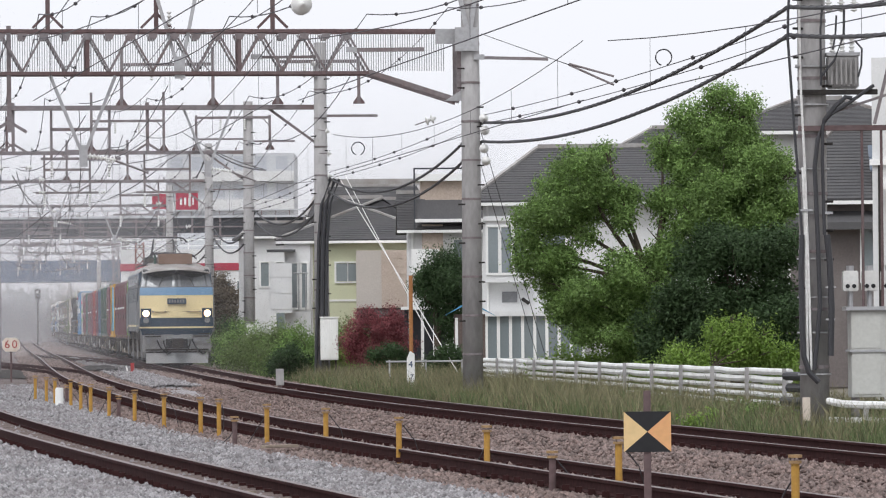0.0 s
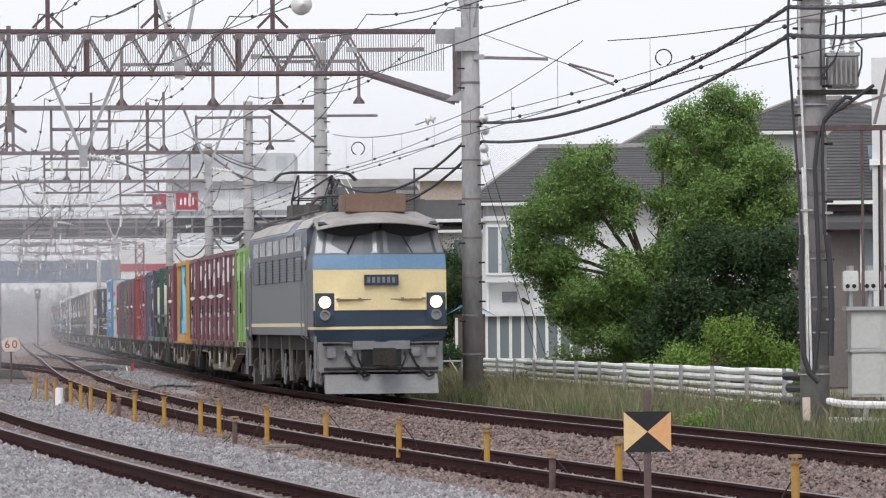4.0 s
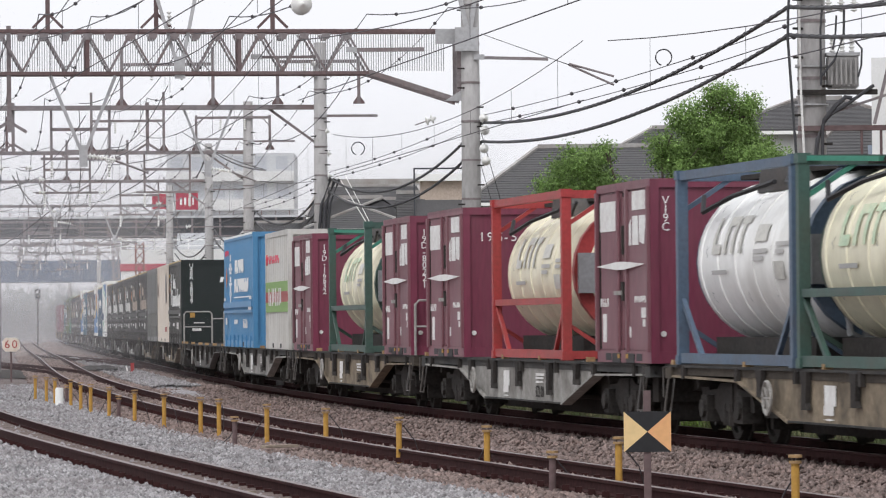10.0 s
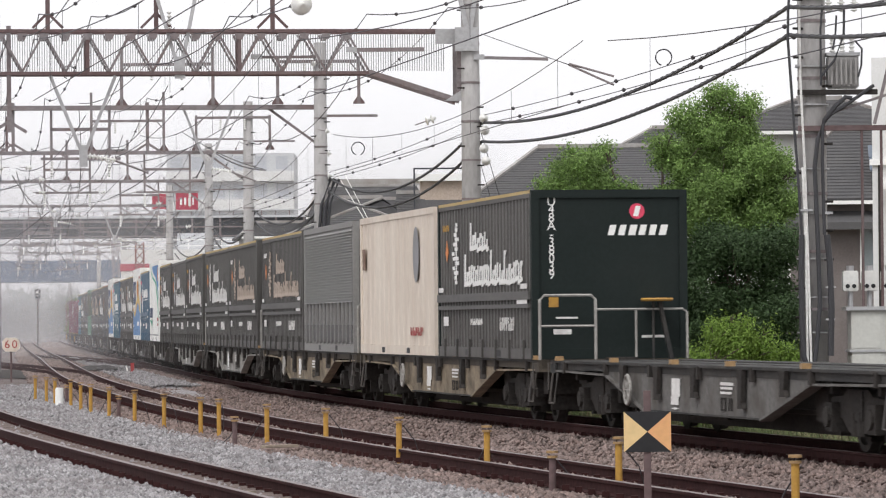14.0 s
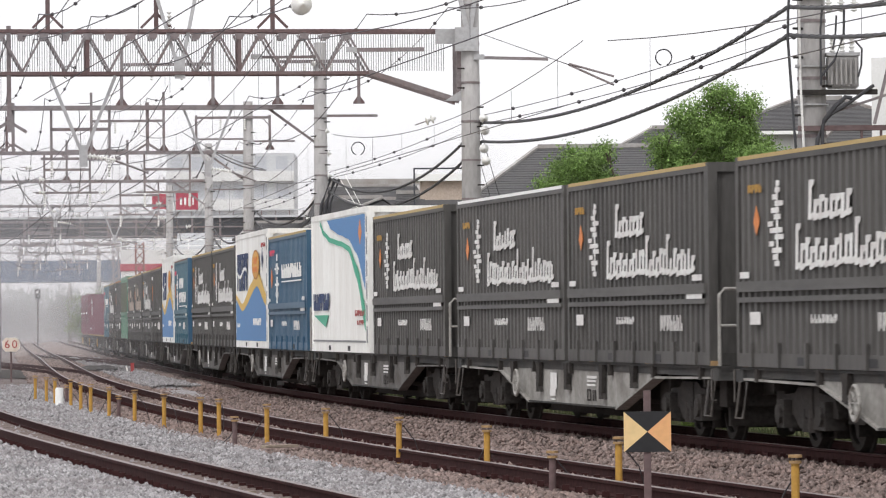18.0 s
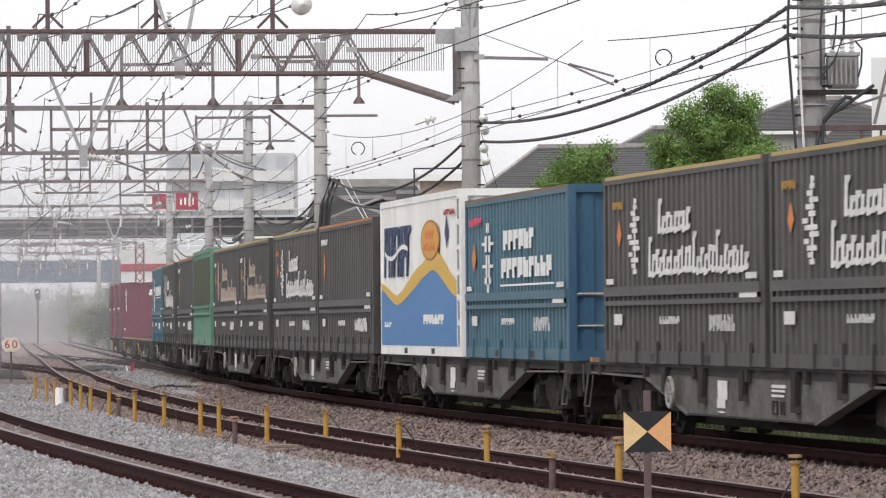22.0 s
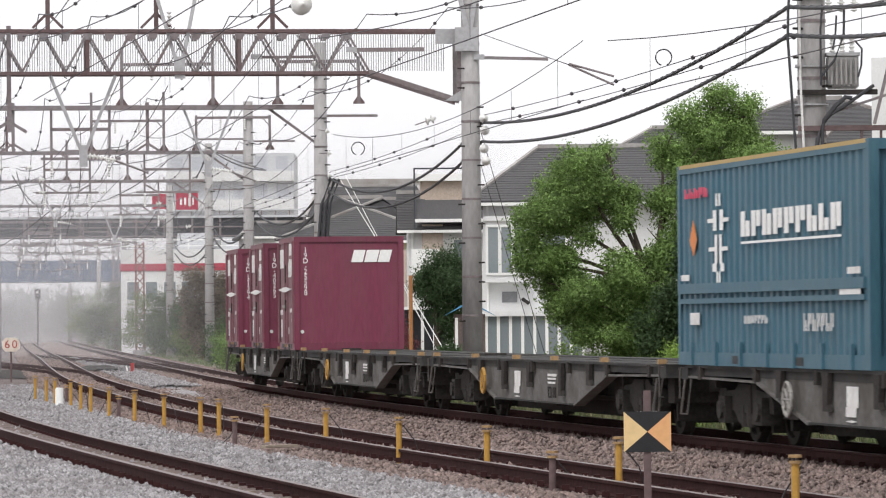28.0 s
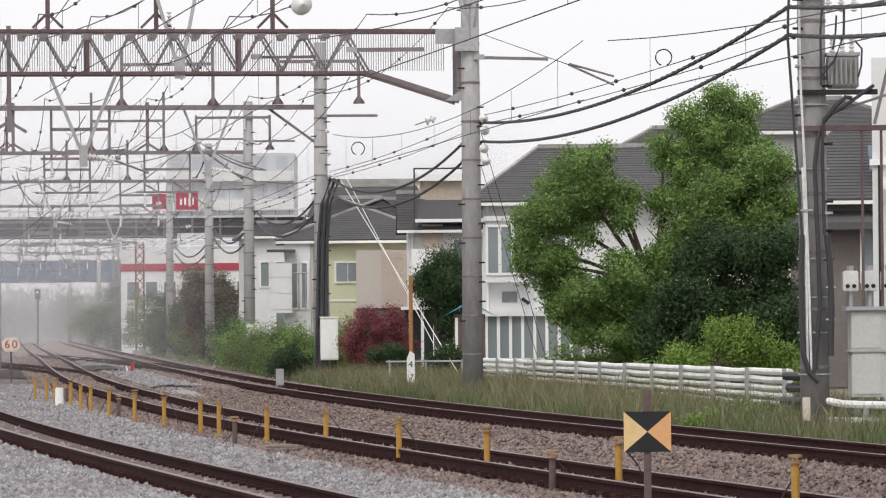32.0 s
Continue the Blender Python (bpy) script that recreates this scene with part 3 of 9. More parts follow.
def bogie(parent, x, wheel_r=0.43, base=1.9, box_mat="under"):
    k = base / 2
    frame_side = [(-k - 0.38, 0.5), (-k - 0.2, 0.66), (-k + 0.3, 0.68), (-0.45, 0.76), (0.45, 0.76), (k - 0.3, 0.68), (k + 0.2, 0.66), (k + 0.38, 0.5), (k + 0.38, 0.4), (k - 0.25, 0.42), (0.4, 0.26), (-0.4, 0.26), (-k + 0.25, 0.42), (-k - 0.38, 0.4)]
    bg = part("bogie", Build().prism([(x + u, v) for u, v in frame_side], "y", -0.98, -0.86).prism([(x + u, v) for u, v in frame_side], "y", 0.86, 0.98)
              .box(x - 0.25, x + 0.25, -1.0, 1.0, 0.4, 0.75).box(x - k - 0.3, x + k + 0.3, -0.45, 0.45, 0.2, 0.66), M["under"], parent, "dark grimy bogie frame")
    part("brake_block", Build().box(x - k - 0.62, x - k - 0.5, -0.8, 0.8, 0.2, 0.6).box(x + k + 0.5, x + k + 0.62, -0.8, 0.8, 0.2, 0.6).box(x - 0.42, x - 0.3, -0.75, 0.75, 0.15, 0.4).box(x + 0.3, x + 0.42, -0.75, 0.75, 0.15, 0.4), M["under"], bg)
    for d in (-base / 2, base / 2):
        w = Build()
        for y in (-0.53, 0.53):
            sg = 1 if y > 0 else -1
            w.lathe([(-0.03 * sg, wheel_r + 0.03), (0.0, wheel_r + 0.03), (0.005 * sg, wheel_r), (0.11 * sg, wheel_r - 0.01), (0.11 * sg, wheel_r - 0.09), (0.06 * sg, wheel_r - 0.1), (0.07 * sg, 0.1), (0.13 * sg, 0.1)], (x + d, y, wheel_r), (0, 1, 0), 24)
        w.rod((x + d, -0.9, wheel_r), (x + d, 0.9, wheel_r), 0.08, 8)
        part("wheelset", w, M["under"], bg, smooth=False)
        for y in (-0.95, 0.95):
            part("axle_box", Build().box(x + d - 0.16, x + d + 0.16, y - 0.13, y + 0.13, wheel_r - 0.17, wheel_r + 0.17).rod((x + d, y - 0.17, wheel_r), (x + d, y + 0.17, wheel_r), 0.12, 10), M[box_mat], bg)
    for y in (-0.93, 0.93):
        part("spring", Build().rod((x - 0.14, y, 0.22), (x - 0.14, y, 0.5), 0.09, 8).rod((x + 0.14, y, 0.22), (x + 0.14, y, 0.5), 0.09, 8), M["under"], bg)
    return bg


def wagon_model(name, mat, label, wheel_mat="wheel_pale"):
    w = thing(name, label, "freight wagon", "wagons of the train")
    half = 9.75
    # fish-bellied side sills
    for y in (-1.16, 1.08):
        part("side_sill", Build().box(-half, half, y, y + 0.08, 0.85, 0.98), mat, w)
        plate = M["belly_tan"] if mat is M["wagon_tan"] else M["belly_pale"] if mat is M["wagon_pale"] else M["belly"]
        part("belly_plate", Build().prism([(-5.8, 0.85), (-5.8, 0.8), (-3.3, 0.34), (3.3, 0.34), (5.8, 0.8), (5.8, 0.85)], "y", y + 0.01, y + 0.07), plate, w)
        for sg in (-1, 1):
            part("belly_flange", Build().bar((sg * 9.7, y + 0.04, 0.835), (sg * 5.8, y + 0.04, 0.8), 0.15, 0.03).bar((sg * 5.8, y + 0.04, 0.8), (sg * 3.3, y + 0.04, 0.335), 0.17, 0.03), plate, w)
    part("deck", Build().box(-half, half, -1.08, -0.55, 0.9, 0.985).box(-half, half, 0.55, 1.08, 0.9, 0.985).box(-half, half, -0.25, 0.25, 0.78, 0.98)
         .box(-half, -half + 0.35, -1.2, 1.2, 0.8, 0.985).box(half - 0.35, half, -1.2, 1.2, 0.8, 0.985), mat, w)
    part("centre_sill", Build().prism([(-9.5, 0.9), (9.5, 0.9), (9.5, 0.62), (5.9, 0.5), (5.7, 0.16), (-5.7, 0.16), (-5.9, 0.5), (-9.5, 0.62)], "y", -0.42, 0.42), M["under"], w)
    part("brake_rigging", Build().rod((-6.0, -0.7, 0.4), (6.0, -0.7, 0.45), 0.04, 5).rod((-4.4, -0.75, 0.75), (-4.4, -0.75, 0.3), 0.06, 5).box(-5.6, -4.9, -0.9, -0.4, 0.35, 0.8).box(4.9, 5.5, -0.9, -0.4, 0.35, 0.8).box(8.5, 8.9, -0.9, 0.6, 0.45, 0.8).box(-8.9, -8.5, -0.9, 0.6, 0.45, 0.8), M["under"], w)
    for x, q in ((-4.6, 0.62), (-2.45, 0.5), (-0.25, 0.56), (2.35, 0.46), (4.5, 0.64)):
        part("gusset", Build().prism([(x - 0.16, 0.95), (x + 0.16, 0.95), (x + 0.1, q + 0.08), (x + 0.16, q), (x - 0.1, q), (x - 0.08, 0.8)], "y", -1.23, -1.165), M["under"], w, "black grimy bracket")
    part("sill_flange", Build().box(-9.75, 9.75, -1.2, -1.165, 0.95, 0.985).box(-3.3, 3.3, -1.2, -1.165, 0.335, 0.36), M["wagon"], w)
    for x in (-9.3, -5.4, -1.6, 1.6, 5.4, 9.3):
        part("twist_lock", Build().box(x - 0.06, x + 0.06, -1.21, -1.1, 0.985, 1.05), M["cap_brown"], w)
    for x in np.arange(-8.4, 8.5, 2.1):
        part("cross_member", Build().box(x - 0.06, x + 0.06, -1.08, 1.08, 0.7, 0.9), M["under"], w)
    for x in np.arange(-8.7, 8.8, 2.9):
        for y in (-1.19,):
            part("lashing_bracket", Build().box(x - 0.06, x + 0.06, y - 0.03, y + 0.03, 0.8, 0.97), M["under"], w)
    bogie(w, -7.1)
    bogie(w, 7.1)
    for sg in (-1, 1):
        part("coupler", Build().box(min(sg * 9.7, sg * 10.18), max(sg * 9.7, sg * 10.18), -0.12, 0.12, 0.72, 0.98).box(min(sg * 9.98, sg * 10.2), max(sg * 9.98, sg * 10.2), -0.2, 0.2, 0.7, 1.02), M["under"], w)
        part("brake_hose", Build().wire([(sg * 9.75, 0.35, 0.85), (sg * 9.95, 0.38, 0.55), (sg * 10.15, 0.3, 0.5)], 0.03, 6), M["black"], w)
    part("equipment_box", Build().box(-2.4, -1.5, -0.95, -0.35, 0.3, 0.75).box(-0.8, 0.4, -0.9, -0.3, 0.28, 0.7), M["under"], w)
    part("air_tank", Build().lathe([(0, 0.05), (0.05, 0.17), (1.1, 0.17), (1.15, 0.05)], (1.0, -0.6, 0.55), (1, 0, 0), 12), M["under"], w)
    wheel = Build()
    for i in range(16):
        a, c = 2 * math.pi * i / 16, 2 * math.pi * (i + 1) / 16
        wheel.rod((-4.0 + 0.2 * math.cos(a), -1.27, 0.62 + 0.2 * math.sin(a)), (-4.0 + 0.2 * math.cos(c), -1.27, 0.62 + 0.2 * math.sin(c)), 0.022, 5)
    for i in range(4):
        a = math.pi * i / 4
        wheel.rod((-4.0 - 0.19 * math.cos(a), -1.27, 0.62 - 0.19 * math.sin(a)), (-4.0 + 0.19 * math.cos(a), -1.27, 0.62 + 0.19 * math.sin(a)), 0.014, 4)
    part("handbrake_wheel", wheel, M[wheel_mat], w, "painted hand brake wheel")
    part("data_panel", Build().box(-1.7, -1.2, -1.168, -1.163, 0.56, 0.8).box(-1.74, -1.3, -1.168, -1.163, 0.45, 0.56).prism([(-1.75, 0.4), (-1.5, 0.385), (-1.25, 0.4), (-1.5, 0.415)], "y", -1.168, -1.163), M["white_worn"], w, "white painted data panel with illegible lettering")
    part("data_plate", Build().box(1.1, 1.75, -1.168, -1.163, 0.69, 0.72).box(1.1, 1.7, -1.168, -1.163, 0.63, 0.66).box(1.1, 1.8, -1.168, -1.163, 0.74, 0.78), M["white_worn"], w)
    part("stencil", Build().box(1.1, 1.16, -1.168, -1.163, 0.42, 0.58).box(1.32, 1.38, -1.168, -1.163, 0.42, 0.58).box(1.1, 1.38, -1.168, -1.163, 0.56, 0.585).box(1.1, 1.38, -1.168, -1.163, 0.415, 0.44).box(1.52, 1.58, -1.168, -1.163, 0.42, 0.58).box(1.66, 1.72, -1.168, -1.163, 0.42, 0.58), M["under"], w, "faded dark stencilled marks")
    for sg in (-1, 1):
        part("grab_rail", Build().wire([(sg * 9.6, -1.2, 0.55), (sg * 9.6, -1.26, 0.55), (sg * 9.6, -1.26, 0.95), (sg * 9.6, -1.2, 0.95)], 0.013, 5)
             .wire([(sg * 9.2, -1.2, 0.8), (sg * 9.2, -1.26, 0.35), (sg * 9.55, -1.26, 0.35), (sg * 9.55, -1.2, 0.8)], 0.018, 5), M["iron"], w, "worn step irons")
    if wheel_mat == "yellow":
        return w
    # railing across the leading end of the deck
    part("end_railing", Build().wire([(9.6, -1.15, 0.98), (9.6, -1.15, 1.9), (9.6, -1.08, 1.97), (9.6, -0.35, 1.97), (9.6, -0.28, 1.9), (9.6, -0.28, 0.98)], 0.024, 6)
         .wire([(9.6, -1.15, 1.5), (9.6, -0.28, 1.5)], 0.02, 6).wire([(9.6, -0.28, 1.75), (9.6, 1.08, 1.75), (9.6, 1.15, 1.7), (9.6, 1.15, 0.98)], 0.02, 6).wire([(9.6, 0.35, 1.75), (9.6, 0.35, 0.98)], 0.02, 6), M["wheel_pale"], w, "pale tubular end railing")
    part("brake_stand", Build().bar((9.6, 0.9, 0.98), (9.6, 0.72, 1.86), 0.1, 0.06).rod((9.6, 0.62, 0.98), (9.6, 0.62, 1.86), 0.02, 6), M["wagon"], w)
    part("brake_wheel", Build().lathe([(0, 0.24), (0.025, 0.26), (0.05, 0.24), (0.05, 0.03), (0, 0.03)], (9.6, 0.68, 1.87), (0, 0, 1), 18), M["yellow"], w, "flat yellow hand brake wheel")
    return w


def ribs(b, x0, x1, y, z0, z1, pitch, depth, out, turn=False):
    """A corrugated side sheet between x0 and x1 at y; out is +1 or -1."""
    n = max(2, round((x1 - x0) / pitch))
    p = (x1 - x0) / n
    vs, fs = [], []
    xs = []
    for i in range(n):
        a = x0 + i * p
        xs += [(a, 0), (a + 0.25 * p, 0), (a + 0.4 * p, 1), (a + 0.85 * p, 1)]
    xs.append((x1, 0))
    for x, o in xs:
        vs += [(x, y + out * depth * (o - 1), z0), (x, y + out * depth * (o - 1), z1)]
    fs = [(2 * i, 2 * i + 2, 2 * i + 3, 2 * i + 1) for i in range(len(xs) - 1)]
    if turn:
        vs = [(q, p, z) for p, q, z in vs]
    b.add(vs, fs)


GLYPHS = {}


def glyph(ch):
    """The flat mesh of one character of the built-in font, made once."""
    if ch not in GLYPHS:
        c = bpy.data.curves.new("glyph", "FONT")
        c.body, c.size, c.extrude = ch, 1.0, 0.01
        c.align_x, c.align_y = "CENTER", "CENTER"
        c.resolution_u = 2
        o = bpy.data.objects.new("glyph", c)
        me = bpy.data.meshes.new_from_object(o)
        bm = bmesh.new()
        bm.from_mesh(me)
        bmesh.ops.remove_doubles(bm, verts=bm.verts, dist=0.001)
        bm.to_mesh(me)
        bm.free()
        GLYPHS[ch] = me
        bpy.data.objects.remove(o)
        bpy.data.curves.remove(c)
    return GLYPHS[ch]


def text(body, size, m, parent, at, rot, name="lettering", label=""):
    b = Build()
    step = size * 0.62
    for i, ch in enumerate(body):
        g = glyph(ch)
        dx = (i - (len(body) - 1) / 2) * step
        b.add([(v.co.x * size + dx, v.co.y * size, v.co.z * size) for v in g.vertices], [tuple(q.vertices) for q in g.polygons])
    ob = part(name, b, m, parent, label)
    ob.matrix_basis = pose(*at, *rot)
    return ob


def column(body, size, m, parent, x, y, z, step):
    """A vertical row of characters on an end wall that faces +x."""
    b = Build()
    for i, ch in enumerate(body):
        g = glyph(ch)
        b.add([(x + v.co.z * size, y + v.co.x * size, z - i * step + v.co.y * size) for v in g.vertices], [tuple(q.vertices) for q in g.polygons])
    return tagged(part("lettering", b, m, parent, "white vertical number"), kind="stuff")


def bars(rows, y, name, mat, parent, label=""):
    """Flat painted bars on a near side: rows of x0, x1, z0, z1."""
    b = Build()
    for x0, x1, z0, z1 in rows:
        b.box(x0, x1, y - 0.006, y, z0, z1)
    return tagged(part(name, b, mat, parent, label), kind="stuff" if len(rows) > 1 else "")


def glyphs(x0, x1, z0, z1, n, seed, weight=0.3, slant=0.0):
    """Bars that stand for a row of n letters that cannot be read."""
    rnd = random.Random(seed)
    rows = []
    w = (x1 - x0) / n
    for i in range(n):
        a, t = x0 + i * w, w * max(weight, 0.2)
        rows.append((a, a + t, z0, z1))
        h = (z1 - z0) * rnd.uniform(0.45, 0.9)
        up = rnd.random() < 0.5
        rows.append((a + w * 0.45, a + w * 0.45 + t, z1 - h if up else z0, z1 if up else z0 + h))
    return rows


def box_container(name, label, L, H, mat, group, smooth_end=False, end_mat=None, roof_mat=None, pitch=0.28, corrugated=True, W=2.44, deep=0.055):
    """A freight container on its own base: x along the train, near side at -y."""
    c = thing(name, label, "container", group)
    h2 = W / 2
    e = end_mat or mat
    body = Build()
    if corrugated:
        for y, o in ((-h2 + 0.012, -1), (h2 - 0.012, 1)):
            ribs(body, -L / 2 + 0.12, L / 2 - 0.12, y, 0.16, H - 0.1, pitch, deep, o)
    else:
        body.box(-L / 2 + 0.1, L / 2 - 0.1, -h2 + 0.03, -h2 + 0.07, 0.15, H - 0.1).box(-L / 2 + 0.1, L / 2 - 0.1, h2 - 0.07, h2 - 0.03, 0.15, H - 0.1)
    part("side_panel", body, mat, c)
    for sg in (-1, 1):
        p = Build()
        x = sg * (L / 2 - 0.04)
        if smooth_end:
            p.box(min(x, x - sg * 0.04), max(x, x - sg * 0.04), -h2 + 0.1, h2 - 0.1, 0.16, H - 0.1)
        else:
            ribs(p, -h2 + 0.11, h2 - 0.11, x, 0.16, H - 0.1, 0.3, 0.035, sg, True)
        part("end_panel", p, e, c)
    for x in (-L / 2 + 0.07, L / 2 - 0.07):
        for y in (-h2 + 0.06, h2 - 0.06):
            part("corner_post", Build().box(x - 0.07, x + 0.07, y - 0.06, y + 0.06, 0, H), e, c)
    part("roof", Build().box(-L / 2 + 0.02, L / 2 - 0.02, -h2 + 0.03, h2 - 0.03, H - 0.06, H - 0.015), roof_mat or mat, c)
    rim = roof_mat or mat
    for y in (-h2 + 0.05, h2 - 0.05):
        part("top_rail", Build().box(-L / 2 + 0.14, L / 2 - 0.14, y - 0.05, y + 0.05, H - 0.11, H - 0.045), mat, c)
        part("roof_edge", Build().box(-L / 2 + 0.14, L / 2 - 0.14, y - 0.052, y + 0.052, H - 0.045, H + 0.004), rim, c)
        part("bottom_rail", Build().box(-L / 2 + 0.14, L / 2 - 0.14, y - 0.05, y + 0.05, 0.0, 0.17), mat, c)
    for x in (-L / 2 + 0.05, L / 2 - 0.05):
        for z0, z1 in ((H - 0.12, H + 0.002), (0, 0.16)):
            part("end_rail", Build().box(x - 0.045, x + 0.045, -h2 + 0.12, h2 - 0.12, z0, z1), e, c)
    for x in (-1.05, 1.05) if L < 5 else (-L / 6, L / 6):
        part("fork_pocket", Build().box(x - 0.18, x + 0.18, -h2 - 0.004, -h2 + 0.1, 0.03, 0.13), M["black"], c)
    return c


def twelve_foot(label, mat, serial="", logo=False, seed=1, mark="white_worn", flash=True):
    c = box_container("freight_container", label, 3.7, 2.5, mat, "twelve-foot containers", smooth_end=True, corrugated=False, end_mat=M["c_maroon"] if serial else None)
    y = -1.19
    rib = Build()
    for x in (-1.76, 1.76):
        rib.box(x - 0.05, x + 0.05, y - 0.07, y, 0.15, 2.4)
    for x in (-0.3, 0.3):
        rib.box(x - 0.05, x + 0.05, y - 0.06, y, 0.15, 2.4)
    part("side_rib", rib, mat, c)
    dark = M["under"]
    part("door_gap", Build().box(-0.012, 0.012, y - 0.025, y, 0.18, 2.36).box(-1.69, -1.67, y - 0.025, y, 0.18, 2.36).box(1.67, 1.69, y - 0.025, y, 0.18, 2.36), dark, c)
    for x in (-0.87, 0.87):
        part("door", Build().box(x - 0.72, x + 0.72, y - 0.02, y + 0.01, 0.18, 2.36), mat, c)
        part("locking_bar", Build().rod((x * 0.2, y - 0.05, 0.2), (x * 0.2, y - 0.05, 2.3), 0.02, 6), mat, c)
        part("door_handle", Build().box(x * 0.2 - 0.16, x * 0.2 + 0.03, y - 0.1, y - 0.03, 0.94, 1.0), M["wheel_pale"], c)
    part("lock_case", Build().box(0.12, 0.24, y - 0.09, y - 0.02, 0.86, 1.12).box(0.14, 0.22, y - 0.08, y - 0.02, 1.5, 1.9), dark, c)
    part("base_gap", Build().box(-0.75, -0.2, -1.232, -1.15, 0.0, 0.13).box(0.2, 0.75, -1.232, -1.15, 0.0, 0.13), M["black"], c)
    part("base_clip", Build().box(-0.35, -0.22, -1.24, -1.2, 0.06, 0.12).box(0.22, 0.35, -1.24, -1.2, 0.06, 0.12), M["yellow"], c)
    bars([(-1.6, -0.5, 1.84, 2.26)] if flash else [(-1.62, -0.42, 1.7, 2.32)], y - 0.022, "white_panel", M[mark], c, "worn white painted square")
    b = Build()
    y2 = y - 0.03
    for shape in (([(0.42, 1.62), (0.56, 1.62), (0.56, 1.98), (0.42, 1.92)], [(0.64, 2.1), (1.6, 2.1), (1.66, 2.36), (0.64, 2.36)], [(0.64, 1.62), (1.06, 1.62), (1.0, 2.02), (0.64, 2.02)], [(1.12, 1.66), (1.42, 1.62), (1.5, 1.84), (1.62, 1.9), (1.6, 2.02), (1.08, 2.02)]) if flash or serial
                  else ([(0.6, 2.1), (1.6, 2.1), (1.66, 2.3), (0.7, 2.3)], [(0.4, 1.84), (1.3, 1.84), (1.4, 2.02), (0.5, 2.02)])):
        b.prism(shape, "y", y2, y2 + 0.004)
    tagged(part("white_marking", b, M[mark], c, "worn white painted letter shapes"), kind="stuff")
    if flash:
        # the pointed flash across the doors
        part("white_flash", Build().prism([(-1.66, 1.35), (-0.3, 1.4), (0.3, 1.4), (1.66, 1.35), (0.3, 1.29), (-0.3, 1.29)], "y", y - 0.074, y - 0.066), M[mark], c)
    bars(glyphs(-1.6, -1.0, 0.78, 0.9, 4, seed, 0.26) + glyphs(0.75, 1.55, 0.83, 0.92, 6, seed + 1, 0.26) + [(-1.45, -1.2, 0.28, 0.68), (1.2, 1.5, 0.62, 0.76), (1.3, 1.45, 0.5, 0.6), (0.4, 0.5, 0.35, 0.5)]
         + ([(-1.55, -0.7, 1.22, 1.28)] if not flash else []), y - 0.022, "small_print", M["white_worn"] if mark == "white_worn" else M["wheel_pale"], c, "small white markings that cannot be read")
    if serial:
        part("end_seal", Build().lathe([(0, 0.04), (0.006, 0.04), (0.006, 0.024), (0, 0.024)], (1.822, -1.04, 0.4), (1, 0, 0), 12), M["white_worn"], c)
        if serial.startswith("19G"):
            text(serial, 0.22, M["white"], c, (1.825, -0.62, 2.0), (90, 0, 90), label="white number on the end")
        else:
            column(serial, 0.165, M["white"], c, 1.825, -1.0 if len(serial) < 8 else -0.96, 2.2, 0.118)
    if logo:
        b = Build()
        for k, (y0, w) in enumerate(((0.05, 0.26), (0.34, 0.28), (0.64, 0.26))):
            b.add([(1.823, y0, 1.93), (1.823, y0 + w, 1.93), (1.823, y0 + w + 0.07, 2.2), (1.823, y0 + 0.07, 2.2), (1.829, y0, 1.93), (1.829, y0 + w, 1.93), (1.829, y0 + w + 0.07, 2.2), (1.829, y0 + 0.07, 2.2)],
                  [(3, 2, 1, 0), (4, 5, 6, 7), (0, 1, 5, 4), (1, 2, 6, 5), (2, 3, 7, 6), (3, 0, 4, 7)])
        part("emblem", b, M["white"], c, "white slanted emblem blocks")
    return c


def long_container(label, H, mat, end_mat=None, roof=None, dark_low=True, script=None, seed=1, L=9.35, smooth_end=False):
    c = box_container("freight_container", label, L, H, mat, "long containers", end_mat=end_mat, roof_mat=roof, pitch=0.3, smooth_end=smooth_end)
    y = -1.222
    part("waist_rail", Build().box(-L / 2 + 0.14, L / 2 - 0.14, y - 0.035, y + 0.03, H * 0.355, H * 0.405), M["c_dust"] if mat is M["c_black"] else mat, c)
    part("lower_rail", Build().box(-L / 2 + 0.14, L / 2 - 0.14, y - 0.025, y + 0.03, H * 0.305, H * 0.33), M["c_dust"] if mat is M["c_black"] else mat, c)
    for x in np.arange(-L / 2 + 0.8, L / 2 - 0.5, 1.3):
        part("stake", Build().box(x - 0.05, x + 0.05, y - 0.03, y + 0.01, 0.0, 0.3), mat, c)
    bars([(-L / 2 + 0.3, -L / 2 + 0.75, H * 0.42, H * 0.45), (L / 2 - 0.85, L / 2 - 0.3, H * 0.42, H * 0.45), (L / 2 - 1.2, L / 2 - 0.3, H * 0.33, H * 0.36),
          (-L / 2 + 0.8, -L / 2 + 1.3, H * 0.2, H * 0.26)] + glyphs(-1.0, 0.2, H * 0.205, H * 0.245, 7, seed, 0.22) + glyphs(L / 2 - 2.8, L / 2 - 1.4, H * 0.17, H * 0.25, 7, seed + 3, 0.16),
         y - 0.022, "small_print", M["white_worn"], c, "white placards and markings that cannot be read")
    return c


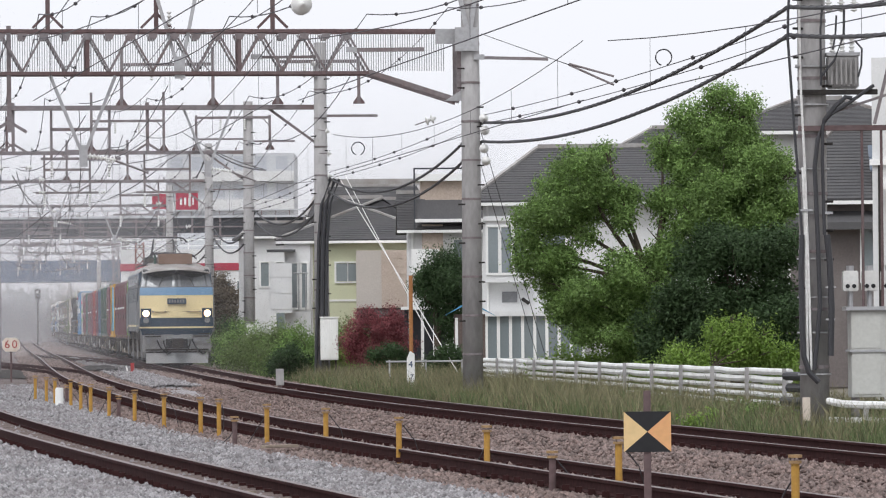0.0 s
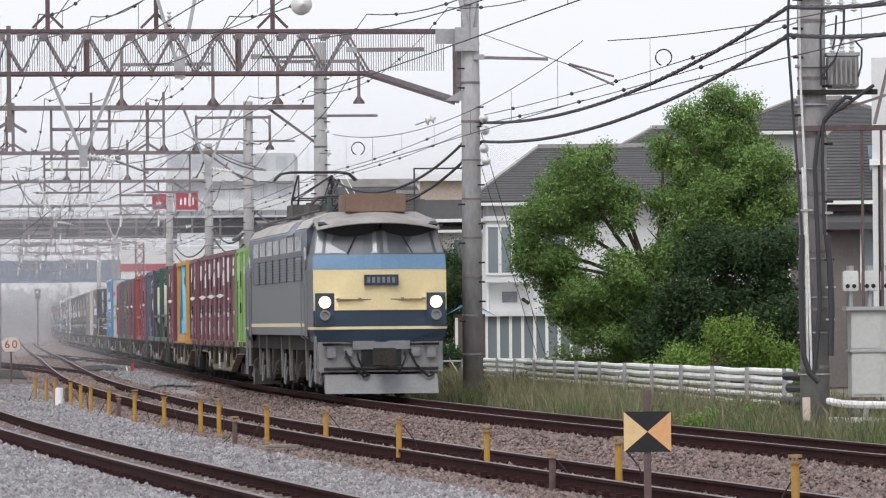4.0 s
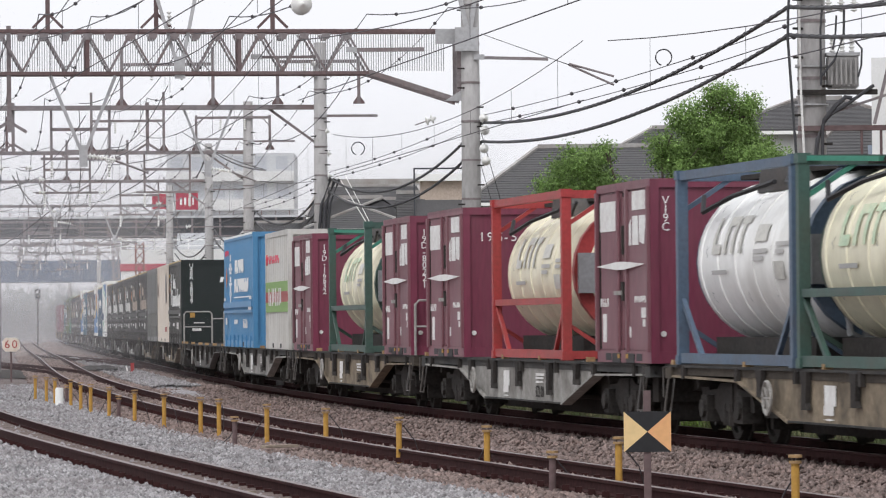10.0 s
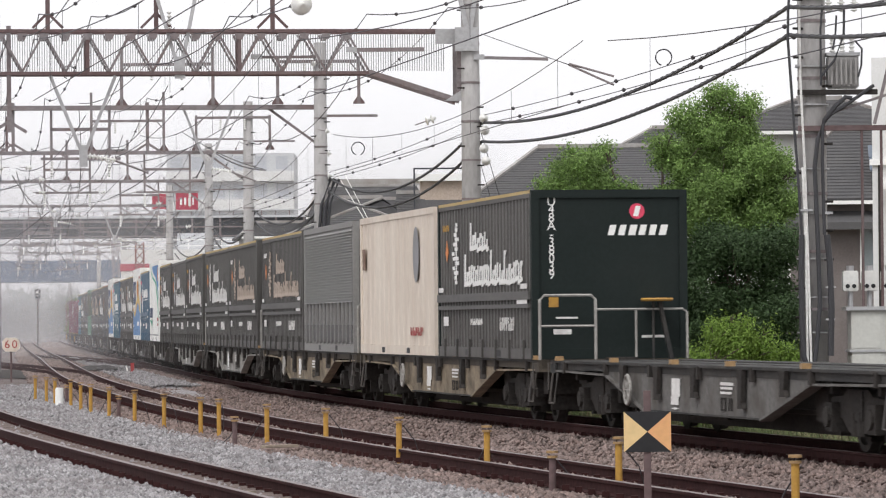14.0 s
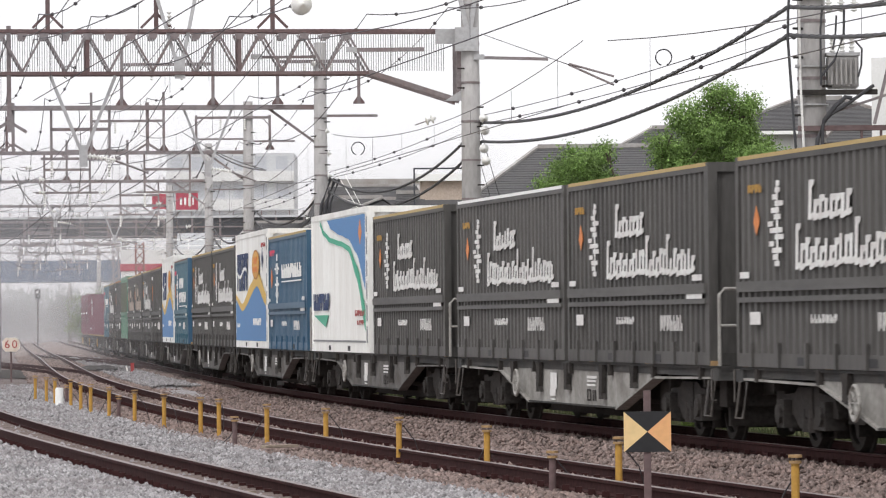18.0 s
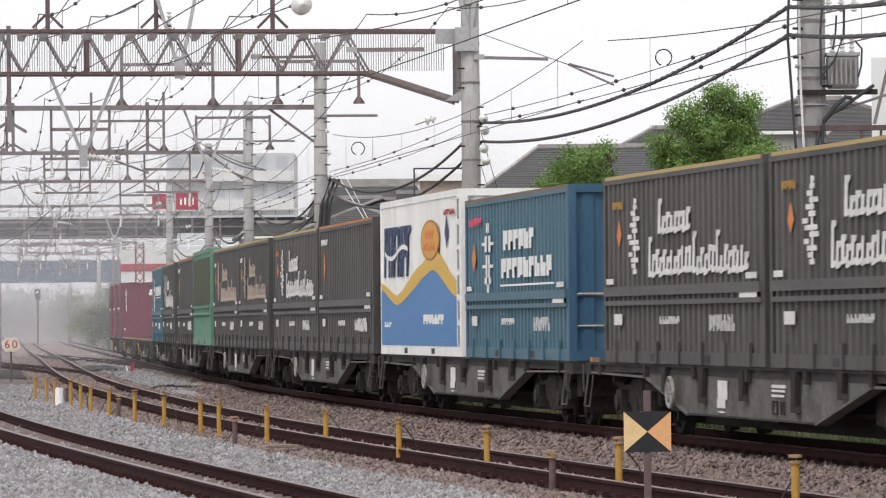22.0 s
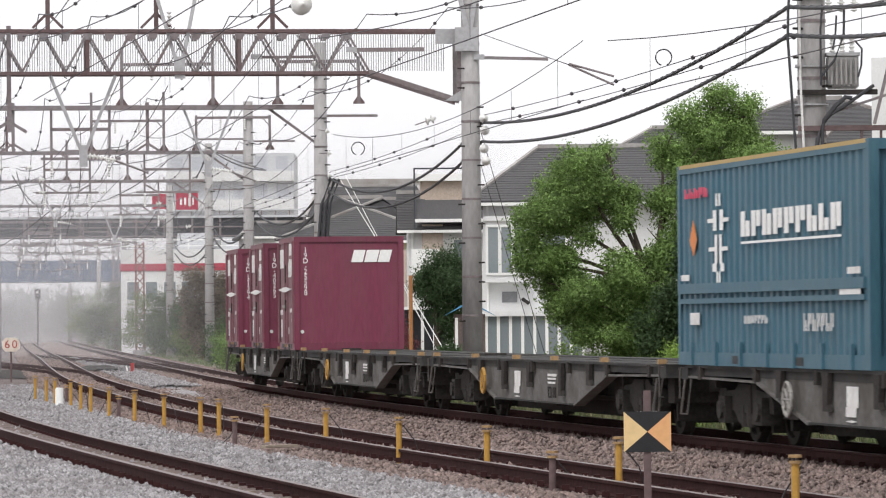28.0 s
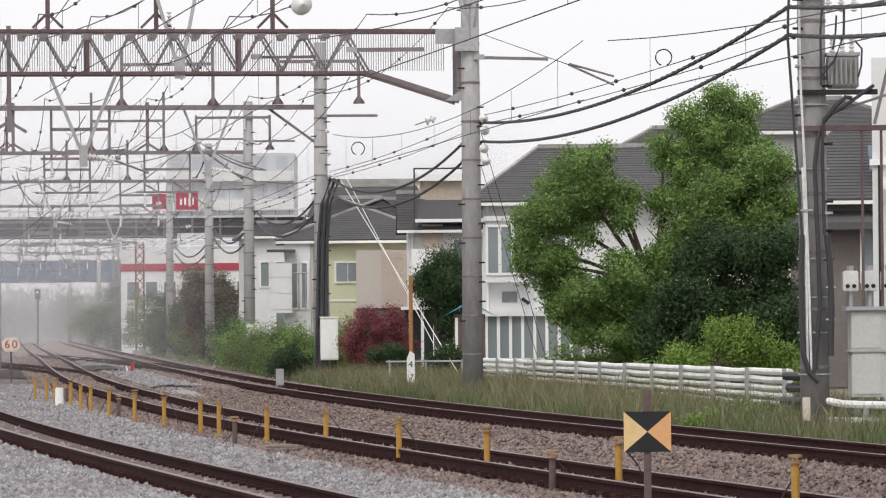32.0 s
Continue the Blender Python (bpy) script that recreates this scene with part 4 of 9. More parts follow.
def script_lines(c, H, mat, L=9.35, seed=2, top=True, tone="white_worn"):
    """Two lines of large worn script and an upright figure-like emblem, as plain strokes."""
    y = -1.224
    rnd = random.Random(seed)
    b = Build()
    for x0, x1, z0, z1, n in ((-1.15, 0.75, H * 0.67, H * 0.85, 4), (-1.75, 3.9, H * 0.455, H * 0.665, 13)):
        w = (x1 - x0) / n
        for i in range(n):
            a = x0 + i * w
            for off, k in ((0.0, 1.0 if i in (0, 6, 9) else 0.62), (0.48, rnd.uniform(0.4, 0.66))):
                h, q, z = (z1 - z0) * k, a + w * off, z0 + rnd.uniform(-0.03, 0.03)
                k2 = w * rnd.uniform(0.2, 0.3)
                b.prism([(q, z), (q + k2, z), (q + k2 + w * 0.1, z + h), (q + w * 0.1, z + h)], "y", y - 0.008, y)
                b.prism([(q + k2, z), (q + w * 0.52, z + 0.03), (q + w * 0.52, z + 0.09), (q + k2, z + 0.07)], "y", y - 0.008, y)
                if rnd.random() < 0.6:
                    b.prism([(q + w * 0.1 + k2, z + h - 0.09), (q + w * 0.55, z + h - 0.06), (q + w * 0.58, z + h), (q + w * 0.1, z + h)], "y", y - 0.008, y)
    tagged(part("script_lettering", b, M[tone], c, "two lines of large worn pale script"), kind="stuff")
    e = Build()
    for j, (w0, w1) in enumerate(((-0.12, 0.1), (-0.2, 0.04), (-0.24, 0.2), (-0.38, -0.16), (-0.1, 0.3), (-0.34, 0.24), (-0.44, -0.2), (-0.14, 0.16), (-0.28, 0.1), (-0.1, 0.28), (-0.22, 0.02), (-0.08, 0.14), (0.0, 0.12))):
        e.box(-2.6 + w0, -2.6 + w1, y - 0.008, y, H * (0.47 + j * 0.031), H * (0.47 + j * 0.031 + 0.024))
    e.box(-2.64, -2.56, y - 0.007, y, H * 0.47, H * 0.87)
    tagged(part("emblem", e, M[tone], c, "pale upright emblem"), kind="stuff")
    part("diamond", Build().prism([(-3.75, H * 0.68), (-3.6, H * 0.62), (-3.45, H * 0.68), (-3.6, H * 0.76)], "y", y - 0.006, y), M["orange"], c, "orange diamond mark")
    bars(glyphs(-4.0, -3.3, H * 0.82, H * 0.86, 4, seed + 9), y - 0.004, "marking", M["yellow"] if seed % 2 else M["white_worn"], c)


def liner_lines(c, H, seed, lines=1):
    y = -1.224
    rows = []
    b = Build()
    spec = [(-1.2, 3.6, H * 0.62, H * 0.74, 9)] if lines == 1 else [(-0.9, 1.9, H * 0.66, H * 0.78, 6), (-1.1, 3.4, H * 0.49, H * 0.61, 9)]
    for x0, x1, z0, z1, n in spec:
        for r in glyphs(x0, x1, z0, z1, n, seed, 0.36):
            b.box(r[0], r[1], y - 0.008, y, r[2], r[3])
    tagged(part("lettering", b, M["white"], c, "bold white blurred lettering"), kind="stuff")
    z = H * 0.44 if lines == 2 else H * 0.585
    bars([(-1.2, 3.5, z, z + 0.03)], y - 0.002, "underline", M["white"], c)
    e = Build()
    for z0, z1, w in ((0.4, 0.46, 0.1), (0.46, 0.5, 0.3), (0.5, 0.64, 0.18), (0.56, 0.58, 0.5), (0.66, 0.76, 0.26), (0.7, 0.72, 0.55), (0.78, 0.84, 0.12)):
        e.box(-2.4 - w, -2.4 - w * 0.35, y - 0.008, y, H * z0, H * z1)
        e.box(-2.4 + w * 0.35, -2.4 + w, y - 0.008, y, H * z0, H * z1)
    tagged(part("emblem", e, M["white"], c, "white winged emblem"), kind="stuff")
    bars(glyphs(-4.2, -2.9, H * 0.83, H * 0.88, 5, seed + 1), y - 0.004, "marking", M["pink_red"], c)
    part("diamond", Build().prism([(-3.95, H * 0.62), (-3.75, H * 0.54), (-3.55, H * 0.62), (-3.75, H * 0.72)], "y", y - 0.006, y), M["orange"], c)


def tank_container(label, frame_mat, tank_mat, group="tank containers", L=6.06, H=2.55, beam=True, top_mat=None, closed=False, a_frame=False):
    c = thing("tank_container", label, "tank container", group)
    r, zc = 1.05, 1.33
    x0 = 0.8 if a_frame else -L / 2 + 0.12
    x1 = L / 2 - 0.12
    part("tank", Build().lathe([(x0, 0.1), (x0 + 0.03, 0.5), (x0 + 0.12, 0.82), (x0 + 0.4, r), (x1 - (0.9 if a_frame else 0.4), r), (x1 - 0.12, 0.82), (x1 - 0.03, 0.5), (x1, 0.1)], (0, 0, zc), (1, 0, 0), 40), tank_mat, c, smooth=True)
    for x in np.linspace(x0 + 0.6, x1 - 0.6, 3 if a_frame else 6):
        part("hoop", Build().lathe([(-0.03, r + 0.001), (-0.02, r + 0.014), (0.02, r + 0.014), (0.03, r + 0.001)], (x, 0, zc), (1, 0, 0), 40), tank_mat, c)
    tm = top_mat or frame_mat
    for sg in (-1, 1):
        x = sg * (L / 2 - 0.07)
        for y in (-1.15, 1.15):
            part("corner_post", Build().box(x - 0.07, x + 0.07, y - 0.07, y + 0.07, 0, H), frame_mat, c)
            for z in (0, H - 0.12):
                part("corner_casting", Build().box(x - 0.085, x + 0.085, y - 0.085, y + 0.085, z, z + 0.12), frame_mat, c)
        for z in (0.08, H - 0.08):
            part("end_beam", Build().box(x - 0.05, x + 0.05, -1.08, 1.08, z - 0.06, z + 0.06), frame_mat, c)
        for y in (-1, 1):
            if a_frame:
                continue
            part("end_brace", Build().bar((x, y * 1.08, H - 0.5), (x, y * 0.5, H - 0.12), 0.06, 0.06), tm, c)
            part("end_brace", Build().bar((x, y * 1.08, 0.5), (x, y * 0.5, 0.12), 0.06, 0.06), frame_mat, c)
            if not closed:
                part("top_brace", Build().bar((x, y * 1.12, H - 0.06), (x - sg * 0.95, y * 0.45, H - 0.1), 0.1, 0.06), tm, c)
            part("side_brace", Build().bar((x, y * 1.15, 0.88), (x - sg * 1.0, y * 1.13, 0.12), 0.06, 0.07), frame_mat, c)
        if not a_frame:
            part("tank_ring", Build().lathe([(0, 0.8), (0, 1.0), (0.18, 1.0), (0.18, 0.8)], (x - sg * 0.25 - 0.09, 0, zc), (1, 0, 0), 24), frame_mat, c)
    for y in (-1.15, 1.15):
        part("bottom_rail", Build().box(-L / 2 + 0.14, L / 2 - 0.14, y - 0.05, y + 0.05, 0.02, 0.15), frame_mat, c)
        if beam:
            part("side_beam", Build().box(-L / 2 + 0.14, L / 2 - 0.14, y - 0.045, y + 0.045, 0.84, 0.94), frame_mat, c)
        if closed or a_frame:
            part("top_rail", Build().box(-L / 2 + 0.14, L / 2 - 0.14, y - 0.05, y + 0.05, H - 0.13, H - 0.01), frame_mat, c)
        if a_frame:
            part("step_rail", Build().box(-1.6, 1.9, y - 0.06, y + 0.06, 0.14, 0.3), frame_mat, c)
            for xa, xb in ((-0.45, -1.75), (-0.25, 1.05)):
                part("a_brace", Build().bar((xa, y, H - 0.15), (xb, y * 1.02, 0.3), 0.1, 0.08), M["brace_blue"], c, "light blue slanted brace")
            for xa in (-0.9, -0.35, 0.2):
                part("ladder_rail", Build().bar((xa * 0.6, y * 0.97, H - 0.5), (xa, y * 0.97, 0.3), 0.06, 0.05), M["c_navy"], c)
            part("brace_foot", Build().box(-1.0, 0.3, y - 0.03, y + 0.03, 0.28, 0.72), M["brace_blue"], c)
            part("brace_foot", Build().box(-2.7, -2.3, y - 0.03, y + 0.03, 0.2, 0.6), M["brace_blue"], c)
    if a_frame:
        part("cross_beam", Build().box(-0.5, -0.2, -1.1, 1.1, H - 0.3, H - 0.1).box(0.8, 2.9, -0.2, 0.2, H - 0.3, H - 0.2), M["brace_blue"], c)
        return c
    part("saddle", Build().box(-L / 2 + 0.5, L / 2 - 0.5, -0.8, 0.8, 0.05, 0.36), M["under"], c)
    part("walkway", Build().box(-L / 2 + 0.2, L / 2 - 0.2, -0.38, 0.38, H - 0.13, H - 0.07), M["under"], c)
    part("manhole", Build().rod((0, 0, 2.34), (0, 0, 2.5), 0.28, 14), M["galvanised"], c)
    part("spill_box", Build().prism([(-1.0, 2.2), (0.9, 2.2), (0.7, 2.5), (-0.8, 2.5)], "y", -0.62, 0.62), M["iron"], c, "dark box round the manhole")
    part("hose", Build().wire([(-L / 2 + 0.3, -0.9, 2.2), (-L / 2 + 0.9, -1.06, 1.98), (-1.2, -0.9, 2.16), (0.4, -0.75, 2.3)], 0.035, 5), M["black"], c)
    part("hose", Build().wire([(L / 2 - 0.25, -0.95, 2.35), (L / 2 - 0.8, -0.92, 2.18), (0.8, -0.7, 2.28), (0.2, -0.5, 2.42)], 0.03, 5), M["black"], c)
    part("drain_pipe", Build().wire([(L / 2 - 0.3, -0.3, 0.35), (L / 2 - 0.2, -0.45, 0.4), (L / 2 - 0.17, -0.5, 0.7)], 0.05, 7), M["galvanised"], c)
    def on_tank(name, rows, mat, label=""):
        """Painted patches that follow the barrel: along it, and in degrees up from its near side."""
        b = Build()
        for u0, u1, a0, a1 in rows:
            n0 = len(b.v)
            for a in np.linspace(math.radians(a0), math.radians(a1), 5):
                for u in (u0, u1):
                    b.v.append((u, -(r + 0.017) * math.cos(a), zc + (r + 0.017) * math.sin(a)))
            b.f += [(n0 + 2 * i, n0 + 2 * i + 1, n0 + 2 * i + 3, n0 + 2 * i + 2) for i in range(4)]
        tagged(part(name, b, mat, c, label), kind="stuff" if len(rows) > 1 else "")

    on_tank("marking", [(-1.7, -1.55, 5, 32), (-1.55, -1.25, 5, 12), (-1.1, -0.95, 5, 32), (-0.95, -0.7, 25, 32), (-0.7, -0.56, 5, 32), (-0.3, -0.16, 5, 32), (-0.45, 0.0, 26, 32)], M["mark_green"] if top_mat else M["mark_grey"], "faded letter shapes that cannot be read")
    on_tank("placard", [(0.5, 1.1, 12, 24)], M["mark_grey"])
    on_tank("placard", [(1.5, 2.0, -14, -2)], M["mark_grey"])
    on_tank("small_print", [(0.5, 1.2, 4, 7), (0.5, 1.0, -1, 2), (-1.7, -0.9, -9, -6), (1.6, 2.2, 8, 11), (1.6, 2.0, 3, 6)], M["grey_wall"], "small dark print that cannot be read")
    on_tank("seam", [(x, x + 0.02, -60, 75) for x in (-2.0, -0.1, 1.35)], M["c_grey"])
    part("valve_box", Build().box(L / 2 - 0.24, L / 2 - 0.14, -0.3, 0.3, 0.25, 0.6), M["galvanised"], c)
    part("document_box", Build().box(L / 2 - 0.2, L / 2 - 0.1, -0.95, -0.6, 1.0, 1.6), M["c_grey"], c, "grey plate box")
    return c


def load(ob, s_mid, k):
    """Put a container on the wagon with index k; s_mid is its middle along the line at 13 s."""
    TRAIN.append((ob, -0.55 + 20.4 * k + 10.2, 0.99, s_mid + 0.55 - 20.4 * k - 10.2))
    return ob

# ---------------------------------------------------------------- ground and tracks
def strip(name, offsets, s0, s1, mat, label, step=4.0):
    """A sheet along the line: offsets are (side, height) pairs or functions of s that give the side."""
    ss = np.arange(s0, s1 + 0.1, step)
    vs, fs = [], []
    n = len(offsets)
    for s in ss:
        for side, z in offsets:
            vs.append(line(s, side(s) if callable(side) else side, z(s) if callable(z) else z))
    for i in range(len(ss) - 1):
        for j in range(n - 1):
            a = i * n + j
            fs.append((a, a + 1, a + n + 1, a + n))
    o = new(name, soup(name, vs, fs))
    o.data.materials.append(mat)
    return tagged(o, label, name.replace("_", " "), kind="structure")


bm = bmesh.new()
bmesh.ops.create_grid(bm, x_segments=40, y_segments=40, size=2500)
me = bpy.data.meshes.new("ground")
bm.to_mesh(me)
bm.free()
me.materials.append(M["earth"])
ground = new("ground", me)
ground.location = (0, 2000, -0.62)
tagged(ground, "bare earth and weeds beside the railway", "ground", kind="structure")

strip("track_dirt", [(lambda s: fore_side(s) - 0.5, -0.13), (lambda s: fore_side(s), -0.16), (lambda s: fore_side(s) + 0.5, -0.09)], -45, 33, M["track_dirt"], "oily brown dirt between the outer rails")
BROWN_EDGE = lambda s: mid_side(s) + 1.55
strip("ballast_bed", [(-3.2, -0.6), (-2.3, -0.34), (-1.5, -0.2), (1.5, -0.2), (2.2, -0.3), (lambda s: mid_side(s) - 1.4, -0.2), (lambda s: mid_side(s) + 1.2, -0.16), (BROWN_EDGE, -0.2)], -900, 60, M["ballast_brown"], "brown rusty track ballast")
strip("ballast_shoulder", [(BROWN_EDGE, -0.2), (lambda s: fore_side(s) - 0.95, -0.14), (lambda s: fore_side(s) - 0.45, -0.22), (lambda s: fore_side(s) + 0.45, -0.16), (lambda s: fore_side(s) + 0.95, -0.06), (lambda s: fore_side(s) + 2.2, -0.04), (lambda s: fore_side(s) + 4.5, -0.1), (lambda s: fore_side(s) + 9, -0.2), (60, -0.6)], -900, 60, M["ballast"], "pale grey crushed stone ballast")
strip("oily_ballast", [(lambda s: mid_side(s) + 1.3, -0.2), (lambda s: mid_side(s) + 2.0, -0.14), (lambda s: fore_side(s) - 0.95, -0.11), (lambda s: fore_side(s) + 1.0, -0.05), (lambda s: fore_side(s) + 2.0, -0.07)], -330, -58, M["ballast_dark"], "oily dark brown ballast at the crossovers")
strip("verge", [(-40, -0.55), (-12, -0.3), (-7, -0.2), (-4.5, -0.22), (-2.6, -0.36), (-1.9, -0.4)], -600, 60, M["earth"], "weedy earth verge")
RIDGE = lambda s: -0.17 - 0.16 * min(1.0, max(0.0, (s + 70) / 30))
strip("ballast_ridge", [(1.35, -0.3), (1.8, RIDGE), (2.3, lambda s: RIDGE(s) + 0.04), (2.75, RIDGE), (3.2, -0.3)], -170, -34, M["ballast"], "low ridge of grey stones between the tracks")
track("down line track with brown rails in brown ballast", lambda s: 0.0, -880, 60, 0.0, (-75, 22))
track("middle track with brown rails curving away", mid_side, -880, 40, 0.03, (-75, 26))
track("outer track with heavy rusty rails in grey ballast", fore_side, -300, 45, 0.085, (-45, 33))


def stones(name, mat, label, want, n, seed, near=37.0, far=135.0, big=1.0, ridge=0.0):
    rng = np.random.default_rng(seed)
    y = near + (far - near) * rng.random(n * 3) ** 1.7
    x = (rng.random(n * 3) * 2 - 1) * 0.105 * y
    order = np.argsort(LY)
    s = np.interp(y, LY[order], LS[order])
    h = np.interp(s, LS, LH)
    side = (np.interp(s, LS, LX) - x) * np.cos(h)
    s = s - (np.interp(s, LS, LX) - x) * np.sin(h)
    m = np.interp(s, MID_S, MID_D)
    f = np.interp(s, FORE_S, FORE_D)
    ok = want(side, m, f) & ((np.abs(side - f) > 0.75) | (rng.random(len(side)) < 0.25))
    for c in (0 * m, m, f):
        ok &= np.abs(np.abs(side - c) - 0.5675) > 0.1
    z = np.select([side < -2.3, side < -1.5, side < 1.5, side < 2.2, side < m - 1.4, side < m + 1.55, side < f - 0.95, side < f - 0.45, side < f + 0.45, side < f + 0.95, side < f + 2.2],
                  [-0.34 - 0.29 * (-2.3 - side), -0.2 - 0.175 * (-1.5 - side), -0.2, -0.2 - 0.14 * (side - 1.5), -0.27, -0.18, -0.17, -0.18, -0.19, -0.1, -0.05], -0.045 - 0.026 * (side - f - 2.2))
    z = z + ridge * (0.1 + 0.06 * np.cos((side - 2.3) * 3))
    p = np.stack([x, y, z], -1)[ok][:n]
    k = len(p)
    base = np.array([(1, 0, 0), (-1, 0, 0), (0, 1, 0), (0, -1, 0), (0, 0, 1), (0, 0, -1)], float)
    r = big * (0.022 + 0.03 * rng.random(k))[:, None, None]
    v = base[None] * (0.65 + 0.7 * rng.random((k, 6, 1))) + (rng.random((k, 6, 3)) - 0.5) * 0.7
    a = rng.random(k) * 6.283
    c, sn = np.cos(a)[:, None], np.sin(a)[:, None]
    v = np.stack([v[..., 0] * c - v[..., 1] * sn, v[..., 0] * sn + v[..., 1] * c, v[..., 2] * 0.8], -1) * r
    v += p[:, None, :]
    v[..., 2] += 0.006 + 0.03 * rng.random((k, 1))
    t = np.array([(0, 2, 4), (2, 1, 4), (1, 3, 4), (3, 0, 4), (2, 0, 5), (1, 2, 5), (3, 1, 5), (0, 3, 5)])
    faces = (t[None] + 6 * np.arange(k)[:, None, None]).reshape(-1, 3)
    o = new(name, soup(name, v.reshape(-1, 3), faces))
    o.data.materials.append(mat)
    return tagged(o, label, "ballast", kind="stuff")


stones("ballast_stones", M["ballast"], "loose pale grey crushed stones", lambda d, m, f: d > m + 1.45, 60000, 3)
stones("ballast_stones", M["ballast_brown"], "loose brown crushed stones", lambda d, m, f: (d > -2.2) & (d <= m + 1.6), 45000, 4)
stones("ballast_stones", M["ballast"], "loose grey stones heaped between the tracks", lambda d, m, f: (d > 1.5) & (d < 3.1), 24000, 14, 128.0, 240.0, 1.2, 1.0)
stones("ballast_stones", M["ballast_brown"], "loose brown crushed stones along the far tracks", lambda d, m, f: (d > -2.2) & (d <= m + 1.6), 26000, 8, 125.0, 260.0, 1.6)
stones("ballast_stones", M["ballast"], "loose grey crushed stones along the far tracks", lambda d, m, f: d > f + 1.6, 8000, 9, 125.0, 230.0, 1.6)


# ---------------------------------------------------------------- plants
def leaves(name, centres, n, size, mat, parent, seed, shell=0.55):
    """Small leaves gathered in clumps inside a set of ellipsoids (x, y, z, rx, ry, rz)."""
    rng = np.random.default_rng(seed)
    cs = []
    for x, y, z, rx, ry, rz in centres:
        for _ in range(15):
            a = rng.normal(size=3)
            a *= rng.uniform(0.3, 0.95) / np.linalg.norm(a)
            q = rng.uniform(0.2, 0.45)
            cs.append((x + a[0] * rx, y + a[1] * ry, z + a[2] * rz, q * rx, q * ry, q * rz * 0.85))
    cs = np.array(cs)
    vol = cs[:, 3] * cs[:, 4] * cs[:, 5]
    which = rng.choice(len(cs), n, p=vol / vol.sum())
    twig = max(1, n // 14)
    d = rng.normal(size=(twig, 3))
    d /= np.linalg.norm(d, axis=1)[:, None]
    rad = shell + (1.08 - shell) * rng.random(twig) ** 0.7
    tw = cs[rng.choice(len(cs), twig, p=vol / vol.sum())]
    tp = tw[:, :3] + d * rad[:, None] * tw[:, 3:6]
    pick = rng.integers(0, twig, n)
    c = tp[pick] + rng.normal(size=(n, 3)) * size * 2.9
    # leaves lie roughly along the outside of their clump and face the sky
    face = d[pick] * 0.8 + np.array([0, 0, 0.55]) + rng.normal(size=(n, 3)) * 0.75
    face /= np.linalg.norm(face, axis=1)[:, None]
    u = np.cross(face, rng.normal(size=(n, 3)))
    u /= np.linalg.norm(u, axis=1)[:, None] + 1e-9
    w = np.cross(face, u)
    ln = size * (0.7 + 0.7 * rng.random((n, 1)))
    v = np.stack([c - u * ln, c + w * ln * 0.45, c + u * ln, c - w * ln * 0.45], 1).reshape(-1, 3)
    f = np.arange(4 * n).reshape(-1, 4)
    return part(name, soup(name, v, f), mat, parent)


def tree(name, label, category, at, trunk_h, trunk_r, lobes, n, size, mat, seed, group=""):
    t = thing(name, label, category, group, at=at)
    rnd = random.Random(seed)
    b = Build()
    lean = (rnd.uniform(-0.2, 0.2), rnd.uniform(-0.2, 0.2))
    top = (lean[0], lean[1], trunk_h)
    b.rod((0, 0, -0.3), (lean[0] * 0.4, lean[1] * 0.4, trunk_h * 0.5), trunk_r * 1.25, 9, trunk_r)
    b.rod((lean[0] * 0.4, lean[1] * 0.4, trunk_h * 0.5), top, trunk_r, 9, trunk_r * 0.8)
    part("trunk", b, M["bark"], t)
    for x, y, z, rx, ry, rz in lobes:
        mid = (x * 0.5 + top[0] * 0.5 + rnd.uniform(-0.2, 0.2), y * 0.5 + rnd.uniform(-0.2, 0.2), (z + trunk_h) * 0.5)
        lb = Build().rod(top if z > trunk_h else (0, 0, trunk_h * 0.6), mid, trunk_r * 0.55, 7, trunk_r * 0.35).rod(mid, (x, y, z), trunk_r * 0.35, 6, trunk_r * 0.12)
        for _ in range(4):
            e = (x + rnd.uniform(-0.8, 0.8) * rx, y + rnd.uniform(-0.8, 0.8) * ry, z + rnd.uniform(-0.3, 0.8) * rz)
            lb.rod((x * 0.8 + mid[0] * 0.2, y * 0.8 + mid[1] * 0.2, z * 0.8 + mid[2] * 0.2), e, trunk_r * 0.15, 4, 0.01)
        part("limb", lb, M["bark"], t)
    leaves("crown", lobes, n, size, mat, t, seed)
    return t


